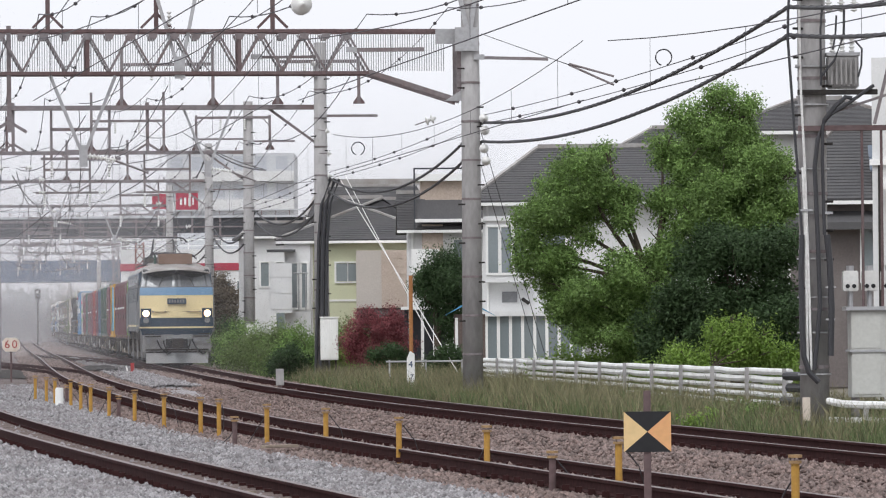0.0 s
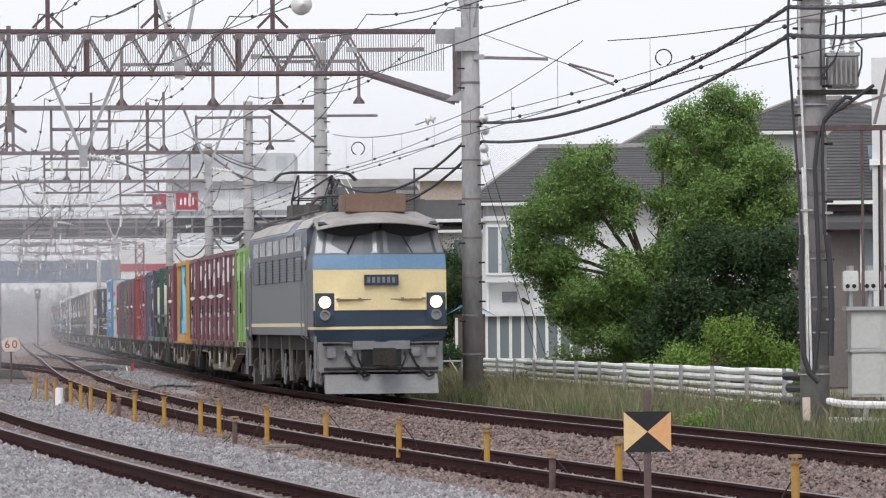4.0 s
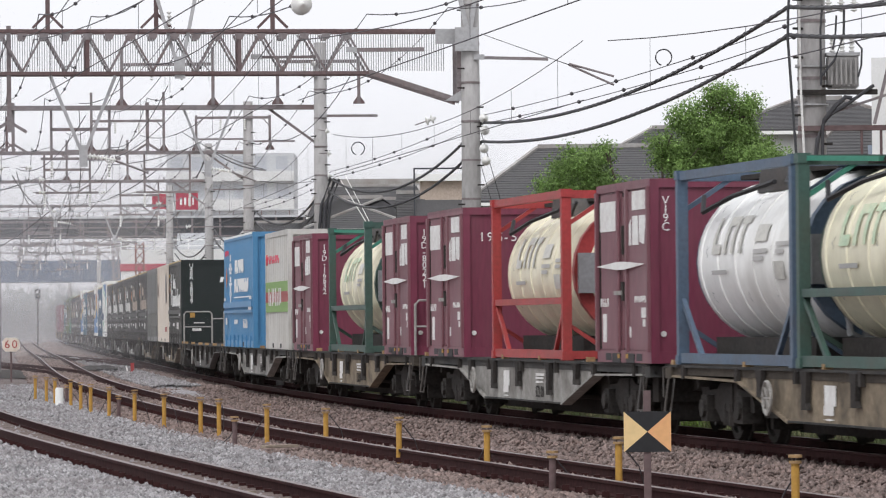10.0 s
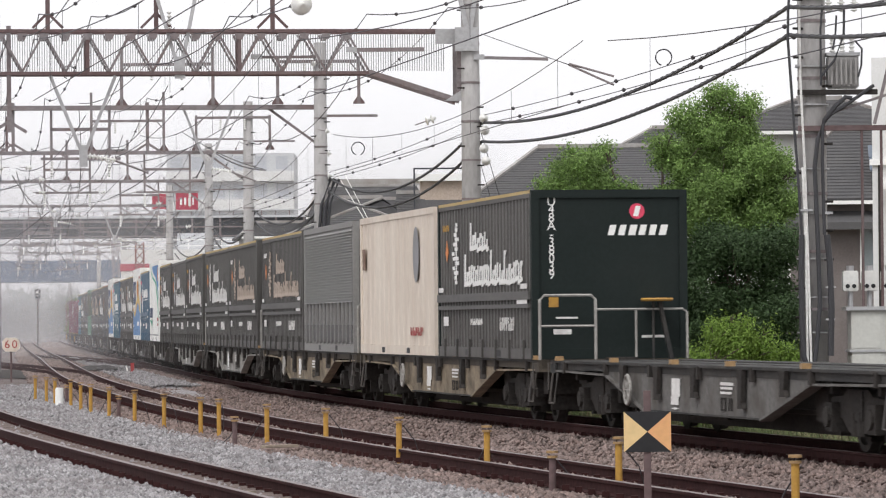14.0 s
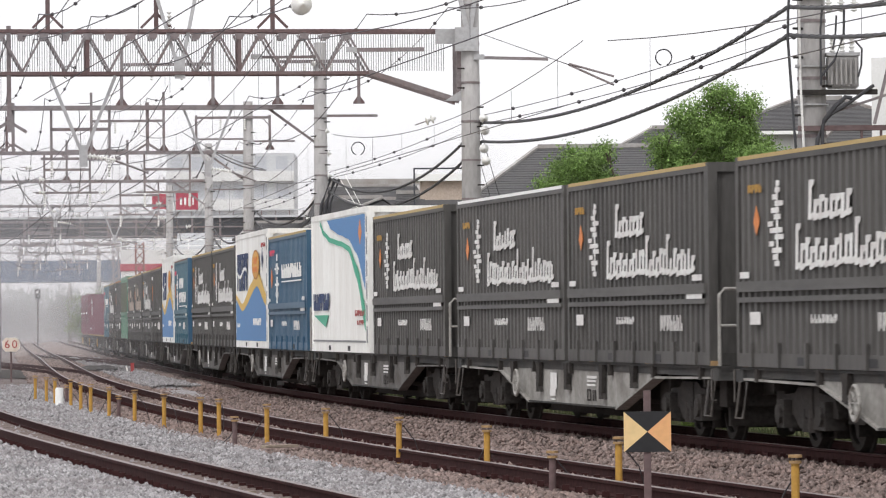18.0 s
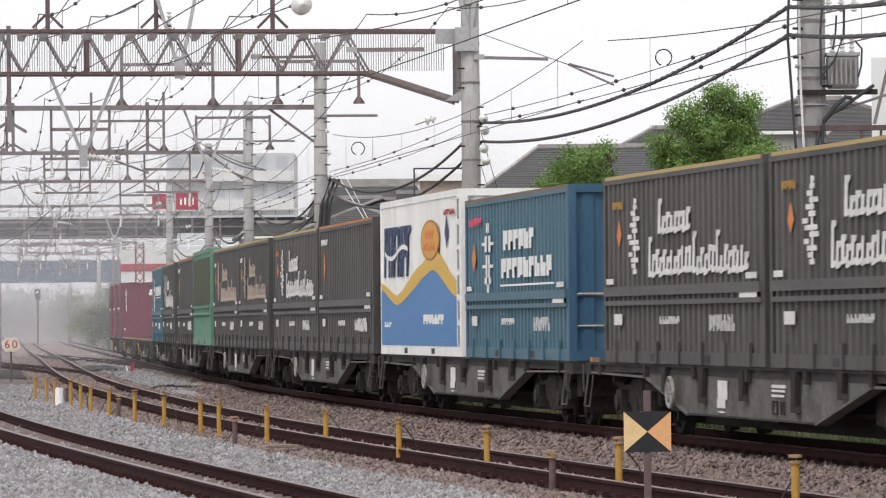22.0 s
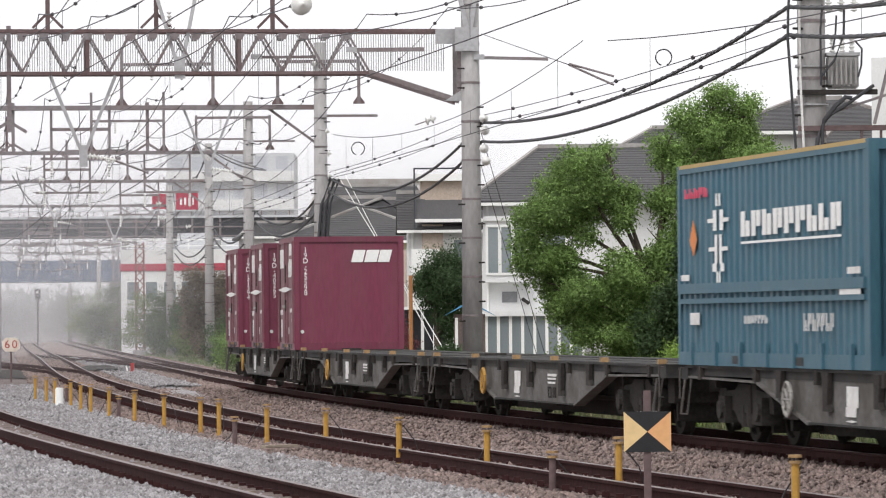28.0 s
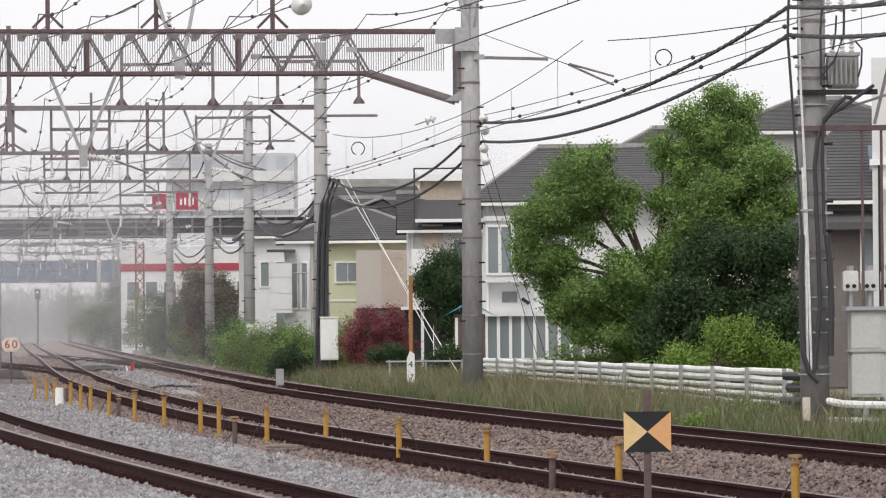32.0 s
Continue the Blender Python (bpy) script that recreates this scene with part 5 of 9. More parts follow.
tree("broadleaf_tree", "large leafy green broadleaf tree behind the fence", "tree", (5.0, 110, -0.2), 2.6, 0.13,
     [(-2.3, 0, 4.3, 1.05, 1.3, 0.95), (-1.5, 0.2, 5.2, 0.9, 1.1, 0.75), (-0.9, 0.1, 4.6, 0.8, 1.0, 0.7), (-2.5, 0, 3.2, 0.9, 1.2, 0.6), (-1.6, -0.3, 2.1, 1.2, 1.2, 0.75), (-0.6, -0.4, 2.6, 1.1, 1.2, 0.8), (-0.2, -0.2, 1.6, 1.0, 1.2, 0.75), (-1.2, -0.3, 1.6, 1.0, 1.1, 0.6), (-0.5, -0.4, 1.1, 0.8, 1.0, 0.5), (-2.0, -0.2, 2.5, 0.8, 1.0, 0.6), (0.5, 0, 3.4, 0.9, 1.2, 0.8),
      (1.7, 0.2, 6.3, 0.95, 1.1, 0.85), (1.55, 0.2, 7.1, 0.5, 0.7, 0.4), (0.75, 0.2, 5.6, 0.85, 1.0, 0.7), (2.6, 0.1, 5.6, 0.85, 1.0, 0.75), (0.4, 0.1, 4.6, 0.65, 0.9, 0.5), (1.7, -0.3, 5.0, 0.9, 1.0, 0.75), (2.7, -0.1, 4.6, 0.85, 1.0, 0.7), (1.2, -0.4, 4.2, 0.9, 1.0, 0.7), (2.2, -0.3, 3.8, 0.9, 1.0, 0.7),
      (2.3, 0, 6.9, 0.35, 0.5, 0.3), (-3.1, 0, 3.7, 0.4, 0.6, 0.35), (-1.9, -0.2, 5.75, 0.3, 0.4, 0.25), (-1.1, 0, 5.8, 0.25, 0.4, 0.25), (0.25, 0, 6.0, 0.35, 0.5, 0.3), (3.2, 0, 5.2, 0.35, 0.5, 0.35)], 300000, 0.037, M["leaf"], 11)
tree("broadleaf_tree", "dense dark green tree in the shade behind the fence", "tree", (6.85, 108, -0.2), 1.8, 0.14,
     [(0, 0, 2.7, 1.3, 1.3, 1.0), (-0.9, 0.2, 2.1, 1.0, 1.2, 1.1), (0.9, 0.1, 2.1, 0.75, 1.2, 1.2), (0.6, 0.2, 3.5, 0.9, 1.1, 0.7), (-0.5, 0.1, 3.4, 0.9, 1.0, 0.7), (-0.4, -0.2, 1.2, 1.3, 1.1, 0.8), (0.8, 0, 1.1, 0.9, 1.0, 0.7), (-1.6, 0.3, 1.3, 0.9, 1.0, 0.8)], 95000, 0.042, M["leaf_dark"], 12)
tree("garden_tree", "dark rounded evergreen garden tree", "tree", (-0.15, 137, 0), 2.0, 0.1, [(0, 0, 3.1, 0.85, 0.8, 0.95), (-0.35, 0, 2.6, 0.6, 0.7, 0.7), (0.4, 0, 2.6, 0.65, 0.7, 0.85), (0.5, 0, 1.5, 0.6, 0.6, 0.8), (0, 0, 2.2, 0.6, 0.6, 0.6)], 34000, 0.035, M["leaf_dark"], 13)
tree("red_shrub", "dense dark red leaved shrub", "shrub", (-2.1, 140, 0), 0.7, 0.05, [(0, 0, 1.2, 0.95, 0.7, 0.75), (-0.6, 0, 0.95, 0.6, 0.6, 0.65), (0.45, 0, 1.2, 0.5, 0.6, 0.75), (-0.2, 0, 1.75, 0.3, 0.3, 0.35), (0.75, 0, 0.85, 0.55, 0.5, 0.5), (0, 0, 0.7, 0.9, 0.6, 0.5)], 30000, 0.03, M["leaf_red"], 14)
tree("green_shrub", "dark green shrub in front of the red one", "shrub", (-1.75, 136, 0), 0.4, 0.04, [(0, 0, 0.6, 0.6, 0.5, 0.4), (0.4, 0, 0.4, 0.4, 0.4, 0.4)], 8000, 0.03, M["leaf_dark"], 15)
for i, (x, y, h, m) in enumerate(((-4.5, 150, 1.6, "leaf"), (-6.7, 166, 1.5, "leaf_mid"), (-5.9, 160, 1.5, "leaf_mid"), (-5.1, 155, 1.9, "leaf_mid"), (-7.3, 174, 1.9, "leaf"), (-2.9, 149, 1.8, "leaf_mid"), (-3.3, 146, 0.9, "leaf_bright"), (-8.6, 190, 2.2, "leaf_dark"),  (-5.4, 156, 1.4, "leaf"), (-3.4, 148, 1.5, "leaf"), (-4.9, 146, 1.0, "leaf_dark"), (-6.4, 168, 1.2, "leaf"), (-8.2, 190, 1.0, "leaf_bright"), (-9.0, 200, 1.6, "leaf"), (0.25, 130, 1.0, "leaf_dark"))):
    tree("verge_bush", "unkempt green bush on the railway verge", "bush", (x, y, -0.2), 0.5 * h, 0.04, [(0, 0, 0.65 * h, 0.55 * h, 0.5 * h, 0.45 * h), (0.4 * h, 0, 0.4 * h, 0.4 * h, 0.4 * h, 0.35 * h), (-0.4 * h, 0, 0.45 * h, 0.4 * h, 0.4 * h, 0.4 * h)], 9000, 0.036, M[m], 20 + i, "bushes by the line")
tree("verge_bush", "bright green sprawling weed bush behind the fence", "bush", (5.9, 98, -0.2), 0.8, 0.04, [(-1.4, 0, 0.5, 0.6, 0.5, 0.4), (-0.7, 0, 0.75, 0.6, 0.5, 0.5), (0.1, 0, 1.05, 0.55, 0.5, 0.6), (0.45, 0, 1.45, 0.28, 0.3, 0.32), (0.8, 0, 1.0, 0.6, 0.5, 0.6), (1.35, 0, 0.7, 0.5, 0.5, 0.5), (-0.15, 0, 1.5, 0.12, 0.2, 0.22), (1.0, 0, 1.5, 0.12, 0.2, 0.2), (0.25, 0, 1.75, 0.1, 0.15, 0.2)], 26000, 0.034, M["leaf_bright"], 31)
tree("verge_bush", "bright green low weeds behind the fence", "bush", (3.1, 112, -0.2), 0.5, 0.03, [(0, 0, 0.7, 0.7, 0.4, 0.5), (0.8, 0, 0.6, 0.6, 0.4, 0.4), (-0.6, 0, 0.55, 0.5, 0.4, 0.45)], 9000, 0.035, M["leaf_bright"], 32)
tree("trackside_tree", "brownish green tree beside the far pole", "tree", (-11.5, 228, 0), 2.0, 0.12, [(0, 0, 2.9, 1.5, 1.4, 1.5), (0.9, 0, 2.0, 1.1, 1, 1.3), (-0.9, 0, 2.2, 0.9, 1, 1.2), (0.3, 0, 1.0, 1.5, 1.2, 1.0), (1.5, 0, 0.9, 0.9, 1, 0.9)], 30000, 0.06, M["leaf_brown"], 33)
for i, (x, y, r) in enumerate(((-16.6, 276, 1.5), (-18.2, 290, 1.5), (-23.0, 324, 1.8), (-27, 356, 1.9), (-14.2, 254, 1.2), (-12.6, 242, 1.0))):
    tree("trackside_tree", "hazy green tree beside the far line", "tree", (x, y, 0), 1.6, 0.12, [(0, 0, 1.1 * r + 0.6, r, r, r), (0.7 * r, 0, 0.8 * r, 0.7 * r, r, 0.7 * r), (-0.7 * r, 0, 0.8 * r, 0.7 * r, r, 0.7 * r), (0, 0, 0.4 * r, 1.1 * r, r, 0.5 * r)], 12000, 0.06, M["leaf_mid" if i % 2 else "leaf_dark"], 40 + i, "far trees")


def grass(name, label, mat, n, seed, s0, s1, d0, d1, h0, h1):
    rng = np.random.default_rng(seed)
    tuft = max(1, n // 9)
    ts = s0 + (s1 - s0) * rng.random(tuft)
    td = d0 + (d1 - d0) * rng.random(tuft)
    pick = rng.integers(0, tuft, n)
    s, d = ts[pick] + rng.normal(size=n) * 0.07, td[pick] + rng.normal(size=n) * 0.07
    hd = np.interp(s, LS, LH)
    x, y = np.interp(s, LS, LX) - d * np.cos(hd), np.interp(s, LS, LY) - d * np.sin(hd)
    z = np.interp(d, [-40, -12, -7, -4.5, -2.6, -1.9], [-0.55, -0.3, -0.2, -0.22, -0.36, -0.4])
    tall = (h0 + (h1 - h0) * rng.random(tuft) ** 1.6)[pick] * (0.6 + 0.5 * rng.random(n))
    lean = rng.normal(size=(n, 2)) * 0.32 * tall[:, None]
    a = rng.random(n) * 3.14
    w = 0.005 + 0.005 * rng.random(n)
    base = np.stack([x, y, z - 0.05], -1)
    off = np.stack([np.cos(a) * w, np.sin(a) * w, 0 * a], -1)
    mid = base + np.stack([lean[:, 0] * 0.35, lean[:, 1] * 0.35, tall * 0.6], -1)
    tip = base + np.stack([lean[:, 0], lean[:, 1], tall], -1)
    v = np.stack([base - off, base + off, mid + off * 0.7, mid - off * 0.7, tip], 1).reshape(-1, 3)
    k = 5 * np.arange(n)[:, None]
    f = np.concatenate([k + np.array([[0, 1, 2]]), k + np.array([[0, 2, 3]]), k + np.array([[3, 2, 4]])])
    o = new(name, soup(name, v, f))
    o.data.materials.append(mat)
    return tagged(o, label, "grass", kind="stuff")


grass("verge_grass", "long green verge grass", M["grass"], 130000, 5, -100, 15, -6.2, -2.2, 0.14, 0.62)
grass("verge_grass", "dry straw coloured grass stems", M["grass_dry"], 60000, 6, -80, 2, -6.0, -2.3, 0.25, 0.85)
grass("verge_grass", "short grass beside the far line", M["grass"], 16000, 7, -330, -100, -5.5, -2.4, 0.15, 0.45)


# ---------------------------------------------------------------- overhead line
def pole(at, r0, r1, h, label, boxes=()):
    p = thing("concrete_pole", label, "pole", "poles of the overhead line", at=(at[0], at[1], -0.4))
    part("shaft", Build().rod((0, 0, 0), (0, 0, h + 0.4), r0, 18, r1), M["concrete"], p, smooth=True)
    rnd = random.Random(int(at[1]))
    for z in np.arange(1.2, h, 0.9):
        part("steel_band", Build().rod((0, 0, z), (0, 0, z + 0.05), r0 - (r0 - r1) * z / h + 0.012, 16), M["steel"], p)
    for z in np.arange(2.0, h - 0.5, 0.45):
        a = rnd.choice((-1, 1))
        part("step_bolt", Build().rod((0, -0.1, z), (0.3 * a, -0.2, z), 0.02, 5), M["under"], p)
    return p


def long_insulator(b, p, q, r=0.075, n=7):
    p, q = Vector(p), Vector(q)
    d = (q - p)
    L = d.length
    prof = [(0, 0.02)]
    for i in range(n):
        prof += [(L * (i + 0.2) / n, 0.03), (L * (i + 0.45) / n, r), (L * (i + 0.6) / n, r), (L * (i + 0.8) / n, 0.03)]
    prof.append((L, 0.02))
    return b.lathe(prof, p, d, 10)


def gantry(s, far_side, near_side, z_top, depth, truss, label, drops):
    """A beam across the tracks at s: from the far pole to the near one."""
    h = float(np.interp(s, LS, LH))
    g = thing("overhead_gantry", label, "gantry", "gantries over the tracks", at=line(s, 0, 0), rz=math.degrees(h))
    x0, x1 = -near_side, -far_side   # along the beam: away from the camera side is +x
    if truss:
        for y in (-0.35, 0.35):
            part("top_chord", Build().box(x0, x1 - 0.3, y - 0.05, y + 0.05, z_top - 0.075, z_top), M["steel_rust"], g)
            part("bottom_chord", Build().box(x0, x1 - 2.3, y - 0.05, y + 0.05, z_top - depth, z_top - depth + 0.075), M["steel_rust"], g)
            part("haunch", Build().bar((x1 - 2.3, y, z_top - depth + 0.05), (x1 - 0.2, y, z_top - depth - 0.62), 0.1, 0.12).bar((x1 - 0.2, y, z_top - 0.05), (x1 - 0.2, y, z_top - depth - 0.6), 0.1, 0.1), M["steel"], g)
            n = 30
            for i in range(n):
                a = x0 + (x1 - 2.3 - x0) * i / n
                c = x0 + (x1 - 2.3 - x0) * (i + 1) / n
                part("diagonal", Build().bar((a, y, z_top - 0.08) if i % 2 else (a, y, z_top - depth + 0.08), (c, y, z_top - depth + 0.08) if i % 2 else (c, y, z_top - 0.08), 0.05, 0.045), M["steel"], g)
                if i % 7 == 3:
                    part("upright", Build().box(a - 0.05, a + 0.04, y - 0.04, y + 0.04, z_top - depth, z_top), M["steel_rust"], g)
                for xx in (a,):
                    part("gusset", Build().prism([(xx - 0.12, z_top - 0.1), (xx + 0.12, z_top - 0.1), (xx + 0.06, z_top - 0.24), (xx - 0.06, z_top - 0.24)], "y", y - 0.055, y - 0.05), M["steel"], g)
        bar_mesh = Build().box(0, 0.016, -0.015, 0.015, z_top - depth + 0.1, z_top - 0.1).mesh("screen_bar")
        for i in range(298):
            x = x0 + i * 0.0565
            if x < x1 - 0.5:
                part("screen_bar", bar_mesh, M["galvanised"], g).location.x = x
        part("gusset_plate", Build().prism([(x1 - 0.75, z_top - 0.35), (x1 + 0.1, z_top - 0.35), (x1 + 0.1, z_top), (x1 - 0.75, z_top)], "y", -0.42, -0.38), M["galvanised"], g)
        part("gusset_plate", Build().prism([(x1 - 0.55, z_top - depth - 0.62), (x1 + 0.1, z_top - depth - 0.62), (x1 + 0.1, z_top - depth - 0.22)], "y", -0.42, -0.38), M["galvanised"], g)
    else:
        for y in (-0.14, 0.14):
            part("beam", Build().box(x0, x1, y - 0.05, y + 0.05, z_top - 0.14, z_top), M["steel"], g)
        lacing = Build()
        for x in np.arange(x0, x1, 0.8):
            lacing.box(x - 0.04, x + 0.04, -0.14, 0.14, z_top - 0.12, z_top - 0.02)
        tagged(part("lacing", lacing, M["steel"], g), kind="stuff")
        part("knee_brace", Build().bar((x1 - 1.6, 0, z_top - 0.1), (x1 - 0.1, 0, z_top - 1.2), 0.08, 0.08), M["steel"], g)
    zb = z_top - (depth if truss else 0.14)
    for x, kind in drops:
        if kind == "v":
            part("drop_arm", Build().bar((x - 0.75, 0, zb), (x - 0.05, 0, zb - 1.75), 0.075, 0.075).bar((x + 0.75, 0, zb), (x + 0.05, 0, zb - 1.75), 0.075, 0.075).box(x - 0.09, x + 0.09, -0.08, 0.08, zb - 2.1, zb - 1.6), M["galvanised"], g, "pale V-shaped drop arm")
            part("insulator", long_insulator(Build(), (x + 0.1, 0, zb - 1.85), (x + 0.75, 0, zb - 1.95)), M["porcelain"], g, "white ribbed insulator")
            part("steady_arm", Build().rod((x + 0.7, 0, zb - 1.95), (x + 1.5, 0, zb - 2.25), 0.025, 6), M["steel"], g)
        elif kind == "frame":
            f = Build().box(x - 0.95, x - 0.87, -0.05, 0.05, zb - 1.5, zb).box(x + 0.87, x + 0.95, -0.05, 0.05, zb - 1.5, zb).box(x - 0.95, x + 0.95, -0.05, 0.05, zb - 0.65, zb - 0.55)
            f.bar((x - 0.9, 0, zb - 1.2), (x - 0.4, 0, zb - 1.5), 0.06, 0.06).bar((x + 0.9, 0, zb - 1.2), (x + 0.4, 0, zb - 1.5), 0.06, 0.06).box(x - 1.25, x + 1.25, -0.05, 0.05, zb - 1.56, zb - 1.48)
            part("hanging_frame", f, M["steel"], g)
            for dx in (-0.9, 0.9):
                part("insulator", long_insulator(Build(), (x + dx, 0, zb - 1.56), (x + dx, 0, zb - 2.1), 0.07, 6), M["porcelain"], g)
        elif kind == "up":
            part("top_mast", Build().box(x - 0.05, x + 0.05, -0.05, 0.05, z_top, z_top + 1.4).bar((x - 0.35, 0, z_top + 0.05), (x, 0, z_top + 0.4), 0.06, 0.06).bar((x + 0.35, 0, z_top + 0.05), (x, 0, z_top + 0.4), 0.06, 0.06), M["steel_rust"], g)
        elif kind == "pin":
            part("pin_insulator", long_insulator(Build(), (x, 0, z_top), (x, 0, z_top + 0.45), 0.06, 5), M["porcelain"], g)
        elif kind == "post":
            part("drop_post", Build().box(x - 0.05, x + 0.05, -0.06, 0.06, zb - 1.3, z_top + 0.1).bar((x - 0.4, 0, zb - 1.3), (x, 0, zb - 1.05), 0.07, 0.07).bar((x + 0.4, 0, zb - 1.3), (x, 0, zb - 1.05), 0.07, 0.07), M["steel"], g)
    return g


def portal(x0, x1, y, z0, z1, bar, label):
    """A frame of two posts and a cross bar standing on a beam."""
    f = thing("portal_frame", label, "frame", "frames on the gantries", at=(x0, y, z0))
    w = x1 - x0
    for x in (0, w):
        part("post", Build().box(x - 0.05, x + 0.05, -0.05, 0.05, 0, z1 - z0), M["steel"], f)
        part("foot", Build().prism([(x - 0.18, 0), (x + 0.18, 0), (x + 0.18, 0.05), (x + 0.06, 0.22), (x - 0.06, 0.22), (x - 0.18, 0.05)], "y", -0.03, 0.03), M["steel_rust"], f)
    part("cross_bar", Build().box(0, w, -0.04, 0.04, bar - z0 - 0.05, bar - z0 + 0.05), M["steel"], f)
    for x, sg in ((0, 1), (w, -1)):
        part("knee", Build().bar((x, 0, bar - z0 - 0.35), (x + sg * 0.3, 0, bar - z0), 0.04, 0.04), M["steel"], f)
    for x in (w * 0.33, w * 0.66):
        part("insulator", long_insulator(Build(), (x, 0, bar - z0 - 0.05), (x, 0, bar - z0 - 0.5), 0.06, 5), M["porcelain"], f)
    return f


def s_at(y):
    order = np.argsort(LY)
    return float(np.interp(y, LY[order], LS[order]))


POLES = [(5.78, 72, 0.23, 0.21, 11.0), (0.67, 107, 0.24, 0.2, 11.0), (-3.82, 145, 0.25, 0.19, 10.4), (-7.78, 185, 0.24, 0.19, 10.5), (-11.15, 220, 0.24, 0.18, 10.2), (-15.7, 265, 0.24, 0.19, 9.6)]
for x, y, r0, r1, h in POLES:
    pole((x, y), r0, r1, h, "tall grey concrete pole with steel bands and step bolts")
gantry(s_at(107), -3.3, 14.0, 8.38, 1.05, True, "rusty steel truss gantry over the tracks", [(-9.6, "v"), (-5.6, "v"), (-7.3, "post"), (-3.6, "pin"), (-8.9, "pin"), (-7.9, "pin"), (-3.9, "up"), (-1.2, "up"), (-6.4, "up")])
gantry(s_at(145), -3.2, 15.0, 8.46, 0.14, False, "thin steel beam gantry on concrete poles", [(-8.5, "frame"), (-4.3, "frame"), (-0.3, "v"), (-6.4, "post"), (-2.2, "post"), (-11.5, "v")])
gantry(s_at(185), -3.2, 16.0, 8.55, 0.14, False, "thin steel beam gantry on concrete poles", [(-8.3, "frame"), (-4.0, "frame"), (0.0, "frame"), (-6.4, "up"), (-11.5, "v")])
gantry(s_at(220), -3.2, 17.0, 8.5, 0.14, False, "thin steel beam gantry on concrete poles", [(-8.0, "frame"), (-4.0, "v"), (0.0, "frame"), (-12.0, "v")])
gantry(s_at(265), -3.2, 18.0, 8.5, 0.14, False, "thin steel beam gantry on concrete poles", [(-8.0, "v"), (-4.0, "frame"), (0.0, "v"), (-12.0, "frame")])
for yy in (310, 350, 395, 440):
    gantry(s_at(yy), -4.5, 18.0, 8.6, 0.14, False, "hazy steel beam gantry far down the line", [(-8.0, "frame"), (-4.0, "frame"), (0.0, "frame"), (-12.0, "frame")])


portal(-10.05, -7.18, 144.8, 8.46, 10.3, 9.75, "grey steel portal frame on the beam")
portal(-5.15, -2.6, 144.8, 8.46, 9.95, 9.8, "grey steel portal frame on the beam")
portal(-14.05, -11.15, 184.8, 8.55, 10.9, 9.75, "grey steel portal frame on the far beam")
portal(-9.85, -6.9, 184.8, 8.55, 9.95, 9.85, "grey steel portal frame on the far beam")
portal(-17.9, -15.0, 219.8, 8.5, 10.4, 9.9, "grey steel portal frame on the far beam")


def span(p, q, sag, n=14):
    p, q = Vector(p), Vector(q)
    return [p.lerp(q, i / n) - Vector((0, 0, 4 * sag * (i / n) * (1 - i / n))) for i in range(n + 1)]


SUPPORTS = [s_at(y) for y in (30, 72, 107, 145, 185, 220, 265, 310, 350, 395, 440)]
for nm, sd in (("down line", lambda s: 0.0), ("middle line", mid_side), ("outer line", fore_side)):
    w = thing("catenary", "dark catenary wires with droppers over the " + nm, "overhead wires", "overhead wires of the tracks")
    for a, b_ in zip(SUPPORTS, SUPPORTS[1:]):
        zig = 0.2
        pa, pb = line(a, sd(a) + zig, 5.95), line(b_, sd(b_) - zig, 5.95)
        part("messenger_wire", Build().wire(span(pa, pb, 0.55), 0.008), M["wire"], w)
        ca, cb = line(a, sd(a) + zig, 5.02), line(b_, sd(b_) - zig, 5.02)
        part("contact_wire", Build().wire([ca, Vector(ca).lerp(Vector(cb), 0.5), cb], 0.008), M["wire"], w)
        n = 7
        mw = span(pa, pb, 0.55, 2 * n)
        for i in range(n):
            t = (i + 0.5) / n
            top = mw[2 * i + 1]
            part("dropper", Build().wire([top, Vector(ca).lerp(Vector(cb), t)], 0.004, 3), M["wire"], w)

# feeders on the pole side, with spacers
far = lambda s, d, z: line(s, d, z)
for d, z, r, nm in ((-3.6, 6.37, 0.009, "feeder"), (-3.75, 6.2, 0.009, "feeder"), (-2.9, 8.9, 0.012, "feeder"), (-1.0, 8.75, 0.013, "feeder"), (2.2, 8.7, 0.013, "feeder"), (5.4, 8.7, 0.013, "feeder"), (6.6, 8.75, 0.013, "feeder"), (9.5, 8.8, 0.013, "feeder"), (11.2, 8.8, 0.013, "feeder")):
    w = thing("feeder_wire", "thin dark feeder wire with ball markers", "overhead wire", "feeder wires")
    for a, b_ in zip(SUPPORTS, SUPPORTS[1:]):
        sag = 0.12 if d < -3.5 else 0.7
        part("strand", Build().wire(span(far(a, d, z), far(b_, d, z), sag), r), M["wire"], w)
        for t in (0.12, 0.3, 0.5, 0.7, 0.9):
            i = int(t * 14)
            p = span(far(a, d, z), far(b_, d, z), sag)[i]
            part("clamp", Build().lathe([(-0.04, 0.01), (-0.02, 0.04), (0.02, 0.04), (0.04, 0.01)], p, (0, 0, 1), 8), M["wire"], w)
